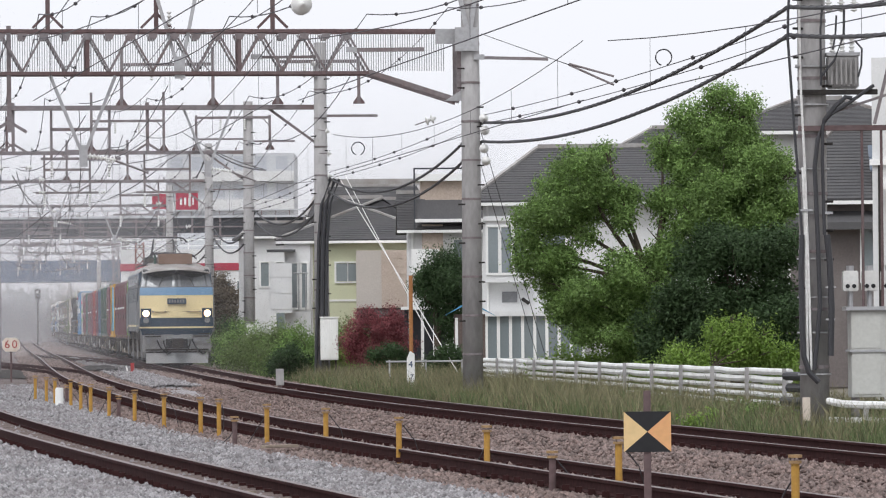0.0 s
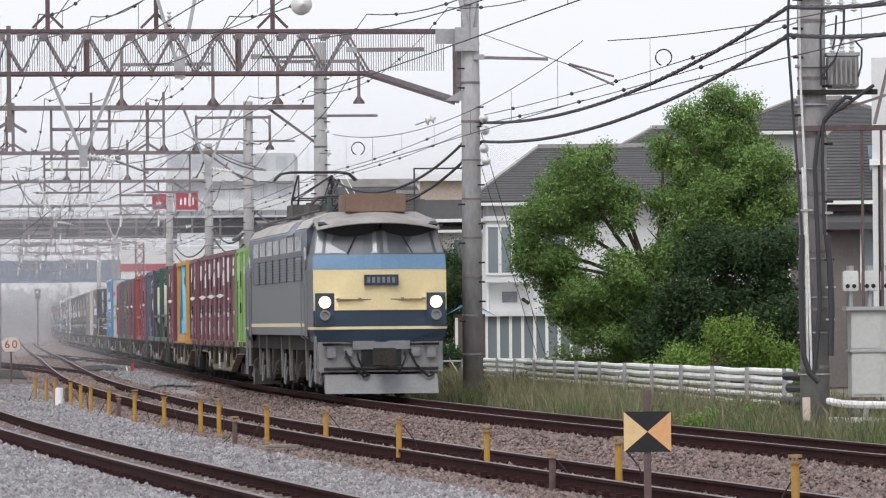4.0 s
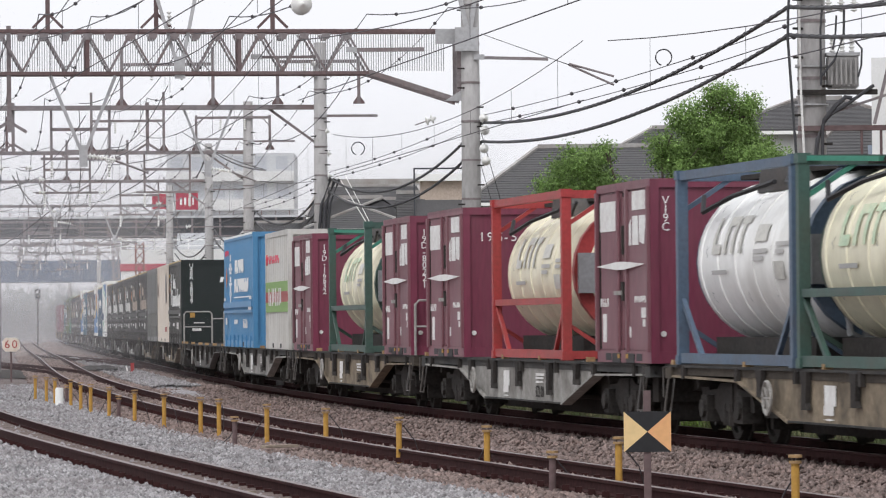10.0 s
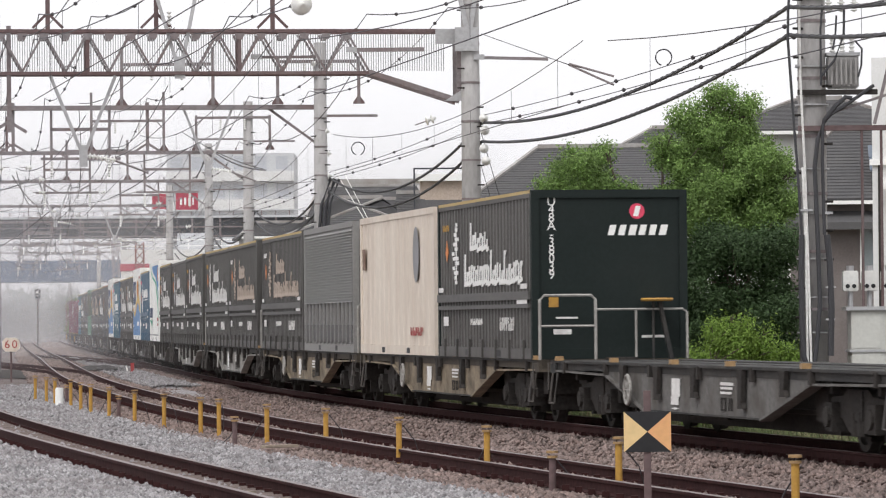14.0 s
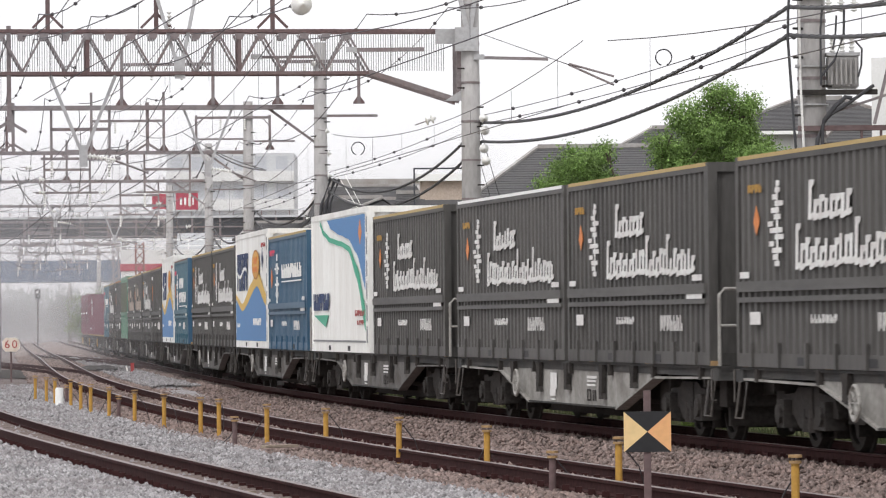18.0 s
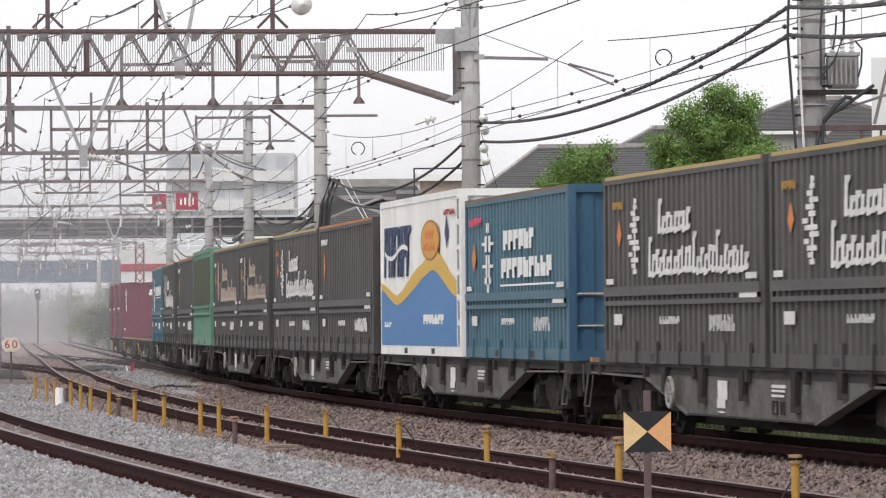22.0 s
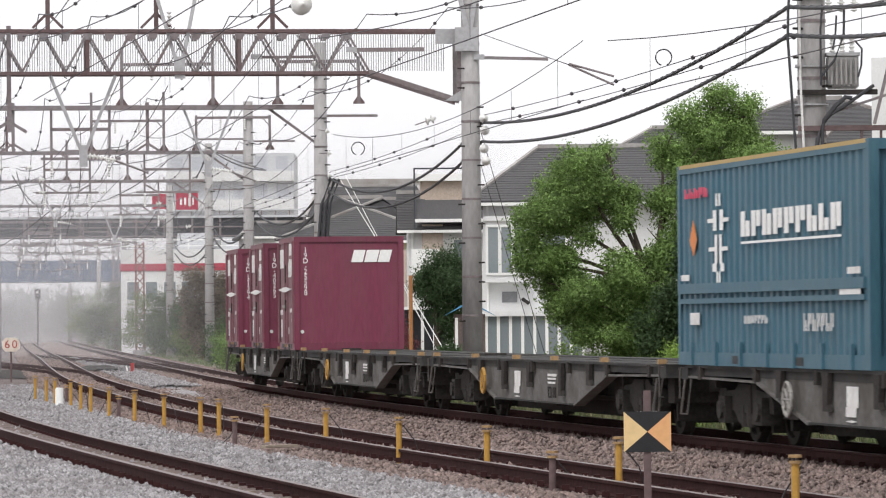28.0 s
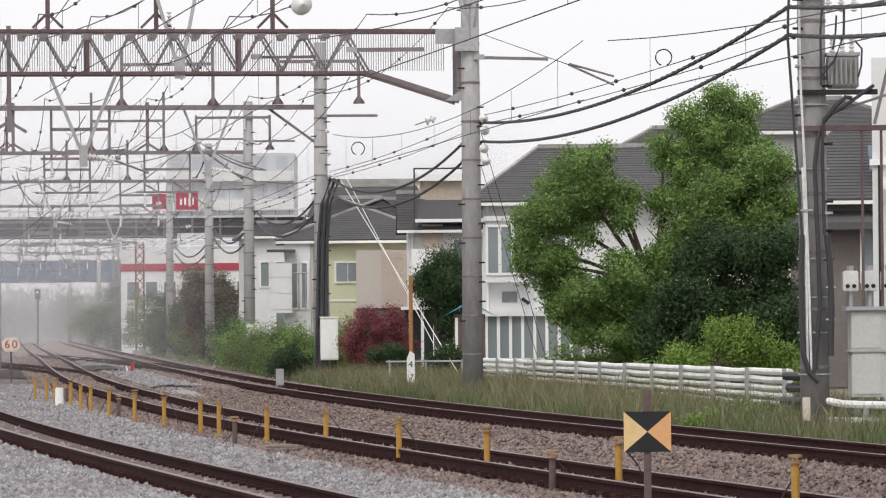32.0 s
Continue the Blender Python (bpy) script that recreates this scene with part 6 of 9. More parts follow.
# thick wrapped cables between the poles
KNOTS = [(9.9, 38, 6.9), (5.43, 72, 6.45), (0.93, 107, 6.2), (-3.55, 145, 6.15), (-7.5, 185, 6.1), (-10.9, 220, 6.1), (-15.4, 265, 6.1)]
for dz in (0.0, -0.44):
    w = thing("wrapped_cable", "thick black spirally wrapped aerial cable", "cable", "aerial cables")
    for a, b_ in zip(KNOTS, KNOTS[1:]):
        pts = span((a[0], a[1], a[2] + dz), (b_[0], b_[1], b_[2] + dz), (0.5 if a[1] < 100 else 0.95) if a[1] > 70 else 0.8, 22)
        part("cable", Build().wire(pts, 0.032, 7), M["cable"], w)
        hx = Build()
        fine = span((a[0], a[1], a[2] + dz), (b_[0], b_[1], b_[2] + dz), (0.5 if a[1] < 100 else 0.95) if a[1] > 70 else 0.8, 420)
        hx.wire([p + Vector((0.031 * math.cos(i * 0.95), 0, 0.031 * math.sin(i * 0.95))) for i, p in enumerate(fine)], 0.011, 3)
        part("wrapping", hx, M["wire"], w)


# ---------------------------------------------------------------- trackside things
YELLOW = [(-9.49, 107.09), (-8.91, 103.35), (-8.61, 102.08), (-7.98, 98.61), (-7.37, 93.55), (-6.95, 90.71), (-6.27, 86.31), (-5.52, 82.24), (-4.69, 77.21), (-3.87, 73.26), (-3.49, 71.44), (-2.56, 66.52), (-1.62, 62.99), (-0.56, 56.51), (0.47, 51.45), (1.73, 45.92), (2.98, 39.27)]
RED = [(-8.4, 102.69), (-6.09, 86.31), (-2.99, 65.77), (1.09, 46.83)]


def post(at, h, mat, label):
    p = thing("marker_post", label, "post", "posts beside the middle track", at=at)
    part("shaft", Build().rod((0, 0, -0.2), (0, 0, h - 0.07), 0.036, 12), M[mat], p)
    part("cap", Build().rod((0, 0, h - 0.025), (0, 0, h), 0.062, 12).rod((0, 0, h - 0.075), (0, 0, h - 0.05), 0.055, 12), M["cap_brown"], p, "dull brown cap")
    a = random.Random(int(at[1] * 10)).uniform(0, 6.28)
    part("tie_wire", Build().wire([(0.05, 0, h - 0.1), (0.16 * math.cos(a) + 0.05, 0.1, h - 0.3), (0.3 * math.cos(a), 0.2, 0.0)], 0.008, 4), M["wire"], p)
    return p

M["c_panel"] = material("c_panel", (0.5, 0.5, 0.47), 0.55, vary=0.06, dirt=(0.3, 0.28, 0.24), dirt_amount=0.5)


M["glass_house"] = material("glass_house", (0.2, 0.23, 0.24), 0.08, vary=0.05, spec=0.8)
M["rust_orange"] = material("rust_orange", (0.38, 0.17, 0.06), 0.8, vary=0.2, dirt=(0.2, 0.1, 0.06))
M["white_trough"] = material("white_trough", (0.74, 0.74, 0.73), 0.6, vary=0.06, dirt=(0.45, 0.42, 0.38), dirt_amount=0.6, dirt_scale=2)


for x, y in YELLOW:
    post((x, y, -0.18), 0.6, "yellow", "weathered yellow marker post with rusty cap")
for x, y in RED:
    post((x, y, -0.18), 0.44, "steel_rust", "thin rusty red marker post with pale cap")
wp = thing("white_marker", "short white plastic marker post", "post", at=(-8.4, 100.7, -0.18))
part("shaft", Build().rod((0, 0, -0.1), (0, 0, 0.38), 0.09, 14).rod((0, 0, 0.38), (0, 0, 0.4), 0.075, 14), M["white"], wp)


def offcut(at, length, rz):
    o = thing("timber_offcut", "weathered grey timber offcut lying on the ballast", "timber", "offcuts on the ballast", at=at, rz=rz)
    part("board", Build().box(-length / 2, length / 2, -0.07, 0.07, 0, 0.04), M["old_wood"], o, edge=0.008)
    return o


M["old_wood"] = material("old_wood", (0.3, 0.25, 0.2), 0.9, vary=0.25, scale=6, dirt=(0.16, 0.12, 0.1), stretch=(0.2, 1, 1))
for x, y, w, a in ((-6.1, 62.0, 0.7, 100), (-4.4, 55.5, 0.9, 96), (-1.95, 44.5, 0.4, 70), (-2.2, 61.5, 0.55, 40)):
    offcut((x, y, -0.08), w, a)


def cross_sign():
    s = thing("diamond_sign", "square sign with black and cream triangles on a rusty post", "sign", at=(1.80, 41, -0.3))
    part("post", Build().box(-0.032, 0.032, -0.02, 0.03, 0.0, 1.25), M["steel_rust"], s)
    a = 0.21
    cz = 0.885
    part("back_plate", Build().box(-a, a, -0.028, -0.022, cz - 0.18, cz + 0.18), M["galvanised"], s)
    h = 0.18
    for nm, tri, mm in (("upper_triangle", [(-a, cz + h), (a, cz + h), (0, cz)], "black"), ("lower_triangle", [(-a, cz - h), (a, cz - h), (0, cz)], "black"), ("side_triangle", [(-a, cz - h), (-a, cz + h), (0, cz)], "sign_cream"), ("side_triangle", [(a, cz - h), (a, cz + h), (0, cz)], "sign_peach")):
        part(nm, Build().prism(tri, "y", -0.032, -0.028), M[mm], s)
    return s


M["sign_cream"] = material("sign_cream", (0.72, 0.52, 0.26), 0.6, vary=0.06, dirt=(0.6, 0.38, 0.18))
M["sign_peach"] = material("sign_peach", (0.68, 0.36, 0.16), 0.6, vary=0.06, dirt=(0.7, 0.45, 0.22))
cross_sign()

km = thing("distance_post", "white tapered distance post with a black figure", "post", at=(-0.85, 118, -0.35))
part("shaft", Build().prism([(-0.1, 0), (0.1, 0), (0.1, 1.12), (-0.02, 1.2), (-0.1, 1.0)], "y", -0.06, 0.06), M["white"], km)
text("4", 0.24, M["ink"], km, (0.0, -0.064, 0.85), (90, 0, 0), "figure")
text("7", 0.2, M["ink"], km, (0.02, -0.064, 0.52), (90, 0, 0), "figure")

lim = thing("speed_sign", "round-cornered pale sign with red-brown figures on a thin post", "sign", at=(-13.13, 140, -0.3))
part("post", Build().rod((0, 0, 0), (0, 0, 1.2), 0.03, 8), M["steel_rust"], lim)
part("board", Build().prism([(-0.26, 1.2), (-0.16, 1.1), (0.16, 1.1), (0.26, 1.2), (0.26, 1.42), (0.16, 1.52), (-0.16, 1.52), (-0.26, 1.42)], "y", -0.05, -0.03), M["c_beige"], lim)
text("60", 0.36, M["frame_red"], lim, (0, -0.054, 1.31), (90, 0, 0), "figure")

shunt = thing("point_machine", "small red and black point machine beside the track", "machine", at=(-11.2, 165, -0.2))
part("case", Build().box(-0.12, 0.12, -0.15, 0.15, 0, 0.12).box(0.0, 0.12, -0.1, 0.1, 0.1, 0.42), M["frame_red"], shunt)
part("lever", Build().rod((-0.12, 0, 0.1), (-0.16, 0, 0.3), 0.03, 6), M["white"], shunt)
sig = thing("track_box", "small grey lineside cable box on a stand", "cable box", at=(-4.2, 118, -0.3))
part("stand", Build().box(-0.06, 0.06, -0.06, 0.06, 0, 0.35), M["steel_rust"], sig)
part("box", Build().box(-0.1, 0.1, -0.1, 0.1, 0.3, 0.72), M["concrete"], sig)


def cabinet(at, w, d, z0, h, label, mat="c_white"):
    c = thing("equipment_cabinet", label, "cabinet", "trackside cabinets", at=at)
    part("body", Build().box(-w / 2, w / 2, -d / 2, d / 2, z0, z0 + h), M[mat], c, edge=0.015)
    part("door", Build().box(-w / 2 + 0.03, w / 2 - 0.03, -d / 2 - 0.012, -d / 2, z0 + 0.04, z0 + h - 0.04), M[mat], c)
    part("roof_cap", Build().box(-w / 2 - 0.03, w / 2 + 0.03, -d / 2 - 0.03, d / 2 + 0.03, z0 + h, z0 + h + 0.04), M[mat], c)
    part("stand", Build().box(-w / 2 + 0.05, -w / 2 + 0.11, -0.05, 0.05, 0, z0).box(w / 2 - 0.11, w / 2 - 0.05, -0.05, 0.05, 0, z0), M["under"], c)
    return c


cabinet((-3.58, 144.3, -0.3), 0.55, 0.4, 0.72, 1.32, "white steel cabinet strapped to the pole")
cabinet((-7.62, 184.3, -0.3), 0.5, 0.4, 0.6, 1.25, "white steel cabinet strapped to the pole")

# cables down the poles
drop = thing("pole_cables", "bundle of black cables running down the pole", "cable")
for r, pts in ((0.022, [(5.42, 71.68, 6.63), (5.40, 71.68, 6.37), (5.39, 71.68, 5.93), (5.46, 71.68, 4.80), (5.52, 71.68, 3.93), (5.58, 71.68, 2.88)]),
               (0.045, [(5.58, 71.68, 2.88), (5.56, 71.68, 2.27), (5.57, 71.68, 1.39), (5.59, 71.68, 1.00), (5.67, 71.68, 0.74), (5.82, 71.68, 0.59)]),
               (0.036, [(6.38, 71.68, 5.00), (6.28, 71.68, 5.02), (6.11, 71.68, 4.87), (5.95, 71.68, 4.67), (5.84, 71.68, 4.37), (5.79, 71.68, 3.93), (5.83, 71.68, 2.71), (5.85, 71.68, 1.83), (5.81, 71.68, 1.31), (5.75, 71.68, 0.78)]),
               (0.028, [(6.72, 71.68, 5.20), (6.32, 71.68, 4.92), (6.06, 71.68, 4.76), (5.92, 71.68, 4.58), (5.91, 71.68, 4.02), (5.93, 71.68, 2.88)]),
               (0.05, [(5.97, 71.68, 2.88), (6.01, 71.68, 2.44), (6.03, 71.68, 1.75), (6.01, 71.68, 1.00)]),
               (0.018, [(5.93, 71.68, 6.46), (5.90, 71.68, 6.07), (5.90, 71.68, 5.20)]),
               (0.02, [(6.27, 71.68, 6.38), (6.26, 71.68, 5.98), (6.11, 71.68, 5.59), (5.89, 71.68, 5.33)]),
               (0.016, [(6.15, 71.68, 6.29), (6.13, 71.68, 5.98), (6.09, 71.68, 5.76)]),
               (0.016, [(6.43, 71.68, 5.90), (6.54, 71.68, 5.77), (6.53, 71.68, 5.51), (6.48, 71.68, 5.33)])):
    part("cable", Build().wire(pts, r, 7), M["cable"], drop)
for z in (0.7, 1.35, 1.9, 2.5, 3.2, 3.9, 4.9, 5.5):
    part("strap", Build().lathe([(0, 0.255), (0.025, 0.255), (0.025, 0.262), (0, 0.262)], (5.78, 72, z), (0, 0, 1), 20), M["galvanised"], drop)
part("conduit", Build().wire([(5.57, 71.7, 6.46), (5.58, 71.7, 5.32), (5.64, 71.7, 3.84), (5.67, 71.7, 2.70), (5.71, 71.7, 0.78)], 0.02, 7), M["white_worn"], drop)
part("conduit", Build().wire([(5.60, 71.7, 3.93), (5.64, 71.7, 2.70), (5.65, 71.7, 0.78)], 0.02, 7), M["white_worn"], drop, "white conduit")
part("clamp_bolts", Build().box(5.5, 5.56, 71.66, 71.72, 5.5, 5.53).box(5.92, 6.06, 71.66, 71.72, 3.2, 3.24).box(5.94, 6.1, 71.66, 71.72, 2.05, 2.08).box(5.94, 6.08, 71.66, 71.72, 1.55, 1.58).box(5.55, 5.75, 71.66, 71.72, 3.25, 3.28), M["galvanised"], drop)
drop2 = thing("pole_cables", "thick black twisted cables running down the pole", "cable")
for dx, r in ((-0.1, 0.05), (0.04, 0.075), (0.17, 0.05)):
    part("cable", Build().wire([(-3.55 + dx + 0.15, 144.6, 6.1), (-3.7 + dx, 144.65, 5.3), (-3.8 + dx, 144.7, 4.2), (-3.85 + dx, 144.7, 2.0), (-3.9 + dx * 1.3, 144.7, -0.2)], r, 8), M["cable"], drop2)

# pole-mounted transformer and cross arms
tf = thing("pole_transformer", "grey ribbed pole transformer on a steel bracket", "transformer", at=(6.26, 72, 5.12))
part("tank", Build().box(-0.24, 0.24, -0.2, 0.2, 0.05, 0.55), M["concrete"], tf, edge=0.02)
for i in range(6):
    part("cooling_fin", Build().box(-0.2 + i * 0.075, -0.17 + i * 0.075, -0.26, -0.2, 0.1, 0.5), M["concrete"], tf)
part("lid", Build().box(-0.26, 0.26, -0.22, 0.22, 0.55, 0.6), M["galvanised"], tf)
for dx in (-0.15, 0.0, 0.15):
    part("bushing", long_insulator(Build(), (dx, 0, 0.6), (dx, 0, 0.85), 0.05, 4), M["porcelain"], tf)
arms = thing("cross_arms", "dark steel cross arms bracketed to the pole", "cross arm", at=(5.78, 71.75, 0))
for z, x0, x1 in ((5.1, -0.24, 1.0), (4.54, -0.24, 1.4), (6.62, -0.4, 0.7)):
    part("arm", Build().box(x0, x1, -0.05, 0.05, z - 0.04, z + 0.04), M["under"] if z != 4.54 else M["steel_rust"], arms)
part("stay", Build().bar((0.95, 0, 4.6), (1.35, 0, 6.2), 0.05, 0.05).bar((0.2, 0, 4.75), (1.3, 0, 5.1), 0.04, 0.04), M["steel"], arms)
for x in (0.25, 0.45, 0.65):
    part("insulator", long_insulator(Build(), (x, 0, 6.58), (x, 0, 6.35), 0.06, 4), M["porcelain"], arms)
for x in (0.75, 1.05):
    part("hanger_rod", Build().rod((x, -0.02, 1.0), (x, -0.02, 4.5), 0.022, 6), M["steel_rust"], arms)

# switchgear cabinet by the pole
sw = thing("switchgear_cabinet", "large pale grey switchgear cabinet with white insulators on top", "cabinet", at=(6.75, 72, -0.3))
part("body", Build().box(-0.42, 0.6, -0.35, 0.35, 0.65, 2.0), M["c_panel"], sw, edge=0.01)
for x in (-0.2, 0.32):
    part("door", Build().box(x - 0.2, x + 0.24, -0.365, -0.35, 1.42, 1.95), M["c_panel"], sw)
    part("lower_door", Build().box(x - 0.2, x + 0.24, -0.365, -0.35, 0.7, 1.32), M["c_panel"], sw)
part("rim", Build().box(-0.5, 0.65, -0.42, 0.42, 2.0, 2.06).box(-0.45, 0.62, -0.38, 0.38, 1.35, 1.39), M["galvanised"], sw)
for x in (-0.4, -0.1, 0.2, 0.5):
    u = part("bushing_box", Build().box(x - 0.12, x + 0.12, -0.12, 0.12, 2.3, 2.62), M["porcelain"], sw, edge=0.015)
    part("stem", Build().rod((x, 0, 2.06), (x, 0, 2.3), 0.045, 8).rod((x, 0, 2.62), (x, 0, 2.7), 0.06, 8), M["galvanised"], sw)
    part("eyelet", Build().rod((x - 0.05, -0.13, 2.38), (x - 0.05, -0.12, 2.38), 0.035, 8).rod((x + 0.05, -0.13, 2.38), (x + 0.05, -0.12, 2.38), 0.035, 8), M["black"], sw)
part("leg", Build().box(-0.38, -0.3, -0.3, 0.3, 0, 0.65).box(0.45, 0.53, -0.3, 0.3, 0, 0.65), M["steel"], sw)

# the fence along the verge: white cable troughs on short posts
F0, F1 = Vector((5.85, 78, 0)), Vector((1.05, 121, 0))
fence = thing("trough_fence", "white cable troughs stacked on short grey posts", "fence")
for i in range(13):
    p = F0.lerp(F1, i / 12)
    part("post", Build().box(p.x - 0.14, p.x - 0.07, p.y - 0.1, p.y - 0.04, -0.35, 0.74 - 0.1 * i / 12), M["concrete"], fence)
for j, z in enumerate((0.68, 0.55, 0.41, 0.28, 0.14)):
    zz = lambda t: z - 0.1 * t
    for i in range(12):
        a, b_ = F0.lerp(F1, i / 12), F0.lerp(F1, (i + 1) / 12 - 0.002)
        part("trough", Build().wire(span((a.x, a.y, zz(i / 12)), (b_.x, b_.y, zz((i + 1) / 12)), 0.006 + 0.005 * ((i * 7 + j * 3) % 4), 6), 0.058 if j < 2 else 0.042, 8), M["white_trough"], fence)
pipes = thing("cable_ducts", "thick black cable ducts ending in white sleeves", "cable duct")
for z, x0 in ((0.62, 5.5), (0.42, 5.55), (0.2, 5.45), (0.0, 5.5)):
    part("duct", Build().wire([(x0 + 0.25, 77.6, z), (x0 + 0.55, 76.5, z), (5.75, 73, z * 0.6 - 0.05), (5.9, 72.3, z * 0.5)], 0.075, 9), M["cable"], pipes)
part("white_sleeve", Build().wire([(5.95, 71.4, 0.3), (6.15, 71.0, 0.26), (6.5, 70.6, 0.25), (7.4, 69.5, 0.25)], 0.06, 9), M["white_trough"], pipes)
part("lower_trough", Build().bar((5.95, 71.2, 0.02), (7.4, 69.3, 0.02), 0.1, 0.08), M["white_trough"], pipes)
part("support", Build().box(6.4, 6.48, 70.5, 70.6, -0.4, 0.2).box(7.0, 7.08, 69.8, 69.9, -0.4, 0.2), M["concrete"], pipes)
part("pale_board", Build().box(5.55, 5.67, 71.5, 71.53, 0.0, 0.36), M["c_beige"], pipes)

# stay wires and the slim rusty pole
stay = thing("stay_wires", "pale guarded stay wires anchored in the verge", "stay wire")
part("stay", Build().rod((-3.4, 146, 6.4), (0.55, 128, -0.1), 0.014, 5).rod((-3.1, 146, 6.3), (0.1, 131, 0.2), 0.012, 5), M["white_worn"], stay)
part("stay", Build().rod((0.9, 107, 6.0), (2.6, 113, 0.3), 0.009, 5).rod((0.9, 107, 5.2), (2.4, 113, 0.3), 0.008, 5), M["wire"], stay)
op = thing("slim_pole", "slim rusty orange steel pole", "pole", at=(-0.92, 130, -0.3))
part("shaft", Build().rod((0, 0, 0), (0, 0, 3.2), 0.055, 10), M["rust_orange"], op)


# ---------------------------------------------------------------- houses
def window(parent, x, y, z, w, h, panes=2, sill=True, frame="white", depth=0.06, normal=-1):
    f = part("window", Build().box(x - w / 2, x + w / 2, y + normal * depth, y, z - 0.06, z).box(x - w / 2, x + w / 2, y + normal * depth, y, z + h, z + h + 0.06)
             .box(x - w / 2 - 0.06, x - w / 2, y + normal * depth, y, z - 0.06, z + h + 0.06).box(x + w / 2, x + w / 2 + 0.06, y + normal * depth, y, z - 0.06, z + h + 0.06), M[frame], parent)
    for i in range(panes):
        a, b_ = x - w / 2 + i * w / panes, x - w / 2 + (i + 1) * w / panes
        part("pane", Build().box(a + 0.02, b_ - 0.02, y + normal * 0.02, y + normal * 0.01, z + 0.02, z + h - 0.02), M["glass_house"], f)
        part("sash", Build().box(a - 0.015, a + 0.02, y + normal * 0.035, y, z, z + h).box(b_ - 0.02, b_ + 0.015, y + normal * 0.035, y, z, z + h), M[frame], f)
    return f


def house(label, at, rz, w, d, eave, ridge, wall, roof_axis="x", over=0.45, hip=0.0, roof="roof_tile", storey=None):
    """A house with its front at local y = 0; x to the right, y away."""
    h = thing("house", label, "house", "houses beyond the line", at=at, rz=rz)
    part("wall", Build().box(-w / 2, w / 2, 0, d, 0, eave), M[wall], h)
    if roof_axis == "x":
        o = over
        e = eave - 0.05
        A = [(-w / 2 - o, -o, e), (w / 2 + o, -o, e), (w / 2 + o, d + o, e), (-w / 2 - o, d + o, e), (-w / 2 - o + hip, d / 2, ridge), (w / 2 + o - hip, d / 2, ridge)]
        if not hip:
            part("gable", Build().add([(-w / 2, 0, eave), (-w / 2, d, eave), (-w / 2, d / 2, ridge - 0.12), (-w / 2 + 0.1, 0, eave), (-w / 2 + 0.1, d, eave), (-w / 2 + 0.1, d / 2, ridge - 0.12)], [(0, 1, 2), (3, 5, 4), (0, 2, 5, 3), (1, 4, 5, 2)]), M[wall], h)
            part("gable", Build().add([(w / 2, 0, eave), (w / 2, d, eave), (w / 2, d / 2, ridge - 0.12), (w / 2 - 0.1, 0, eave), (w / 2 - 0.1, d, eave), (w / 2 - 0.1, d / 2, ridge - 0.12)], [(0, 2, 1), (3, 4, 5), (0, 3, 5, 2), (1, 2, 5, 4)]), M[wall], h)
    else:
        o = over
        e = eave - 0.05
        A = [(-w / 2 - o, -o, e), (-w / 2 - o, d + o, e), (w / 2 + o, d + o, e), (w / 2 + o, -o, e), (0, -o + hip, ridge), (0, d + o - hip, ridge)]
        if not hip:
            for y in (0, d - 0.1):
                part("gable", Build().prism([(-w / 2, eave), (w / 2, eave), (0, ridge - 0.12)], "y", y, y + 0.1), M[wall], h)
    t = 0.1
    B2 = [(x, y, z + t) for x, y, z in A]
    if roof_axis == "x":
        planes = [(0, 1, 5, 4), (2, 3, 4, 5), (3, 0, 4), (1, 2, 5)]
    else:
        planes = [(0, 4, 5, 1), (2, 5, 4, 3), (3, 4, 0), (1, 5, 2)]
    for pl in planes:
        if len(pl) == 3 and not hip:
            continue
        n = len(pl)
        vs = [A[i] for i in pl] + [B2[i] for i in pl]
        rp = part("roof", Build().add(vs, [tuple(range(n)), tuple(range(2 * n - 1, n - 1, -1))] + [(i, (i + 1) % n, n + (i + 1) % n, n + i) for i in range(n)]), M[roof], h)
        # courses of tiles as raised steps
        if len(pl) == 4:
            p = [Vector(B2[i]) for i in pl]
            low = (p[0], p[1], p[2], p[3]) if abs(p[0].z - p[1].z) < 0.01 else (p[3], p[0], p[1], p[2])
            rows = Build()
            for r in range(22):
                f0 = r / 22
                a, b_ = low[0].lerp(low[3], f0), low[1].lerp(low[2], f0)
                rows.bar(a + Vector((0, 0, 0.004)), b_ + Vector((0, 0, 0.004)), 0.05, 0.02)
            tagged(part("roof_covering", rows, M[roof], rp), kind="stuff")
    if hip:
        for i, j in ((0, 4), (1, 5)) if roof_axis == "x" else ((0, 4), (3, 4)):
            part("hip_cap", Build().bar(Vector(B2[i]) + Vector((0, 0, 0.03)), Vector(B2[j]) + Vector((0, 0, 0.03)), 0.13, 0.08), M["roof_grey"], h)
    part("ridge_cap", Build().bar(Vector(B2[4]) + Vector((0, 0, 0.05)), Vector(B2[5]) + Vector((0, 0, 0.05)), 0.2, 0.14), M["roof_grey"], h)
    part("gutter", Build().bar((-w / 2 - over, -over - 0.05, eave - 0.06), (w / 2 + over, -over - 0.05, eave - 0.06), 0.1, 0.1), M["white"], h)
    part("downpipe", Build().rod((-w / 2 + 0.15, -0.06, 0.1), (-w / 2 + 0.15, -0.06, eave - 0.1), 0.04, 6), M["white"], h)
    return h



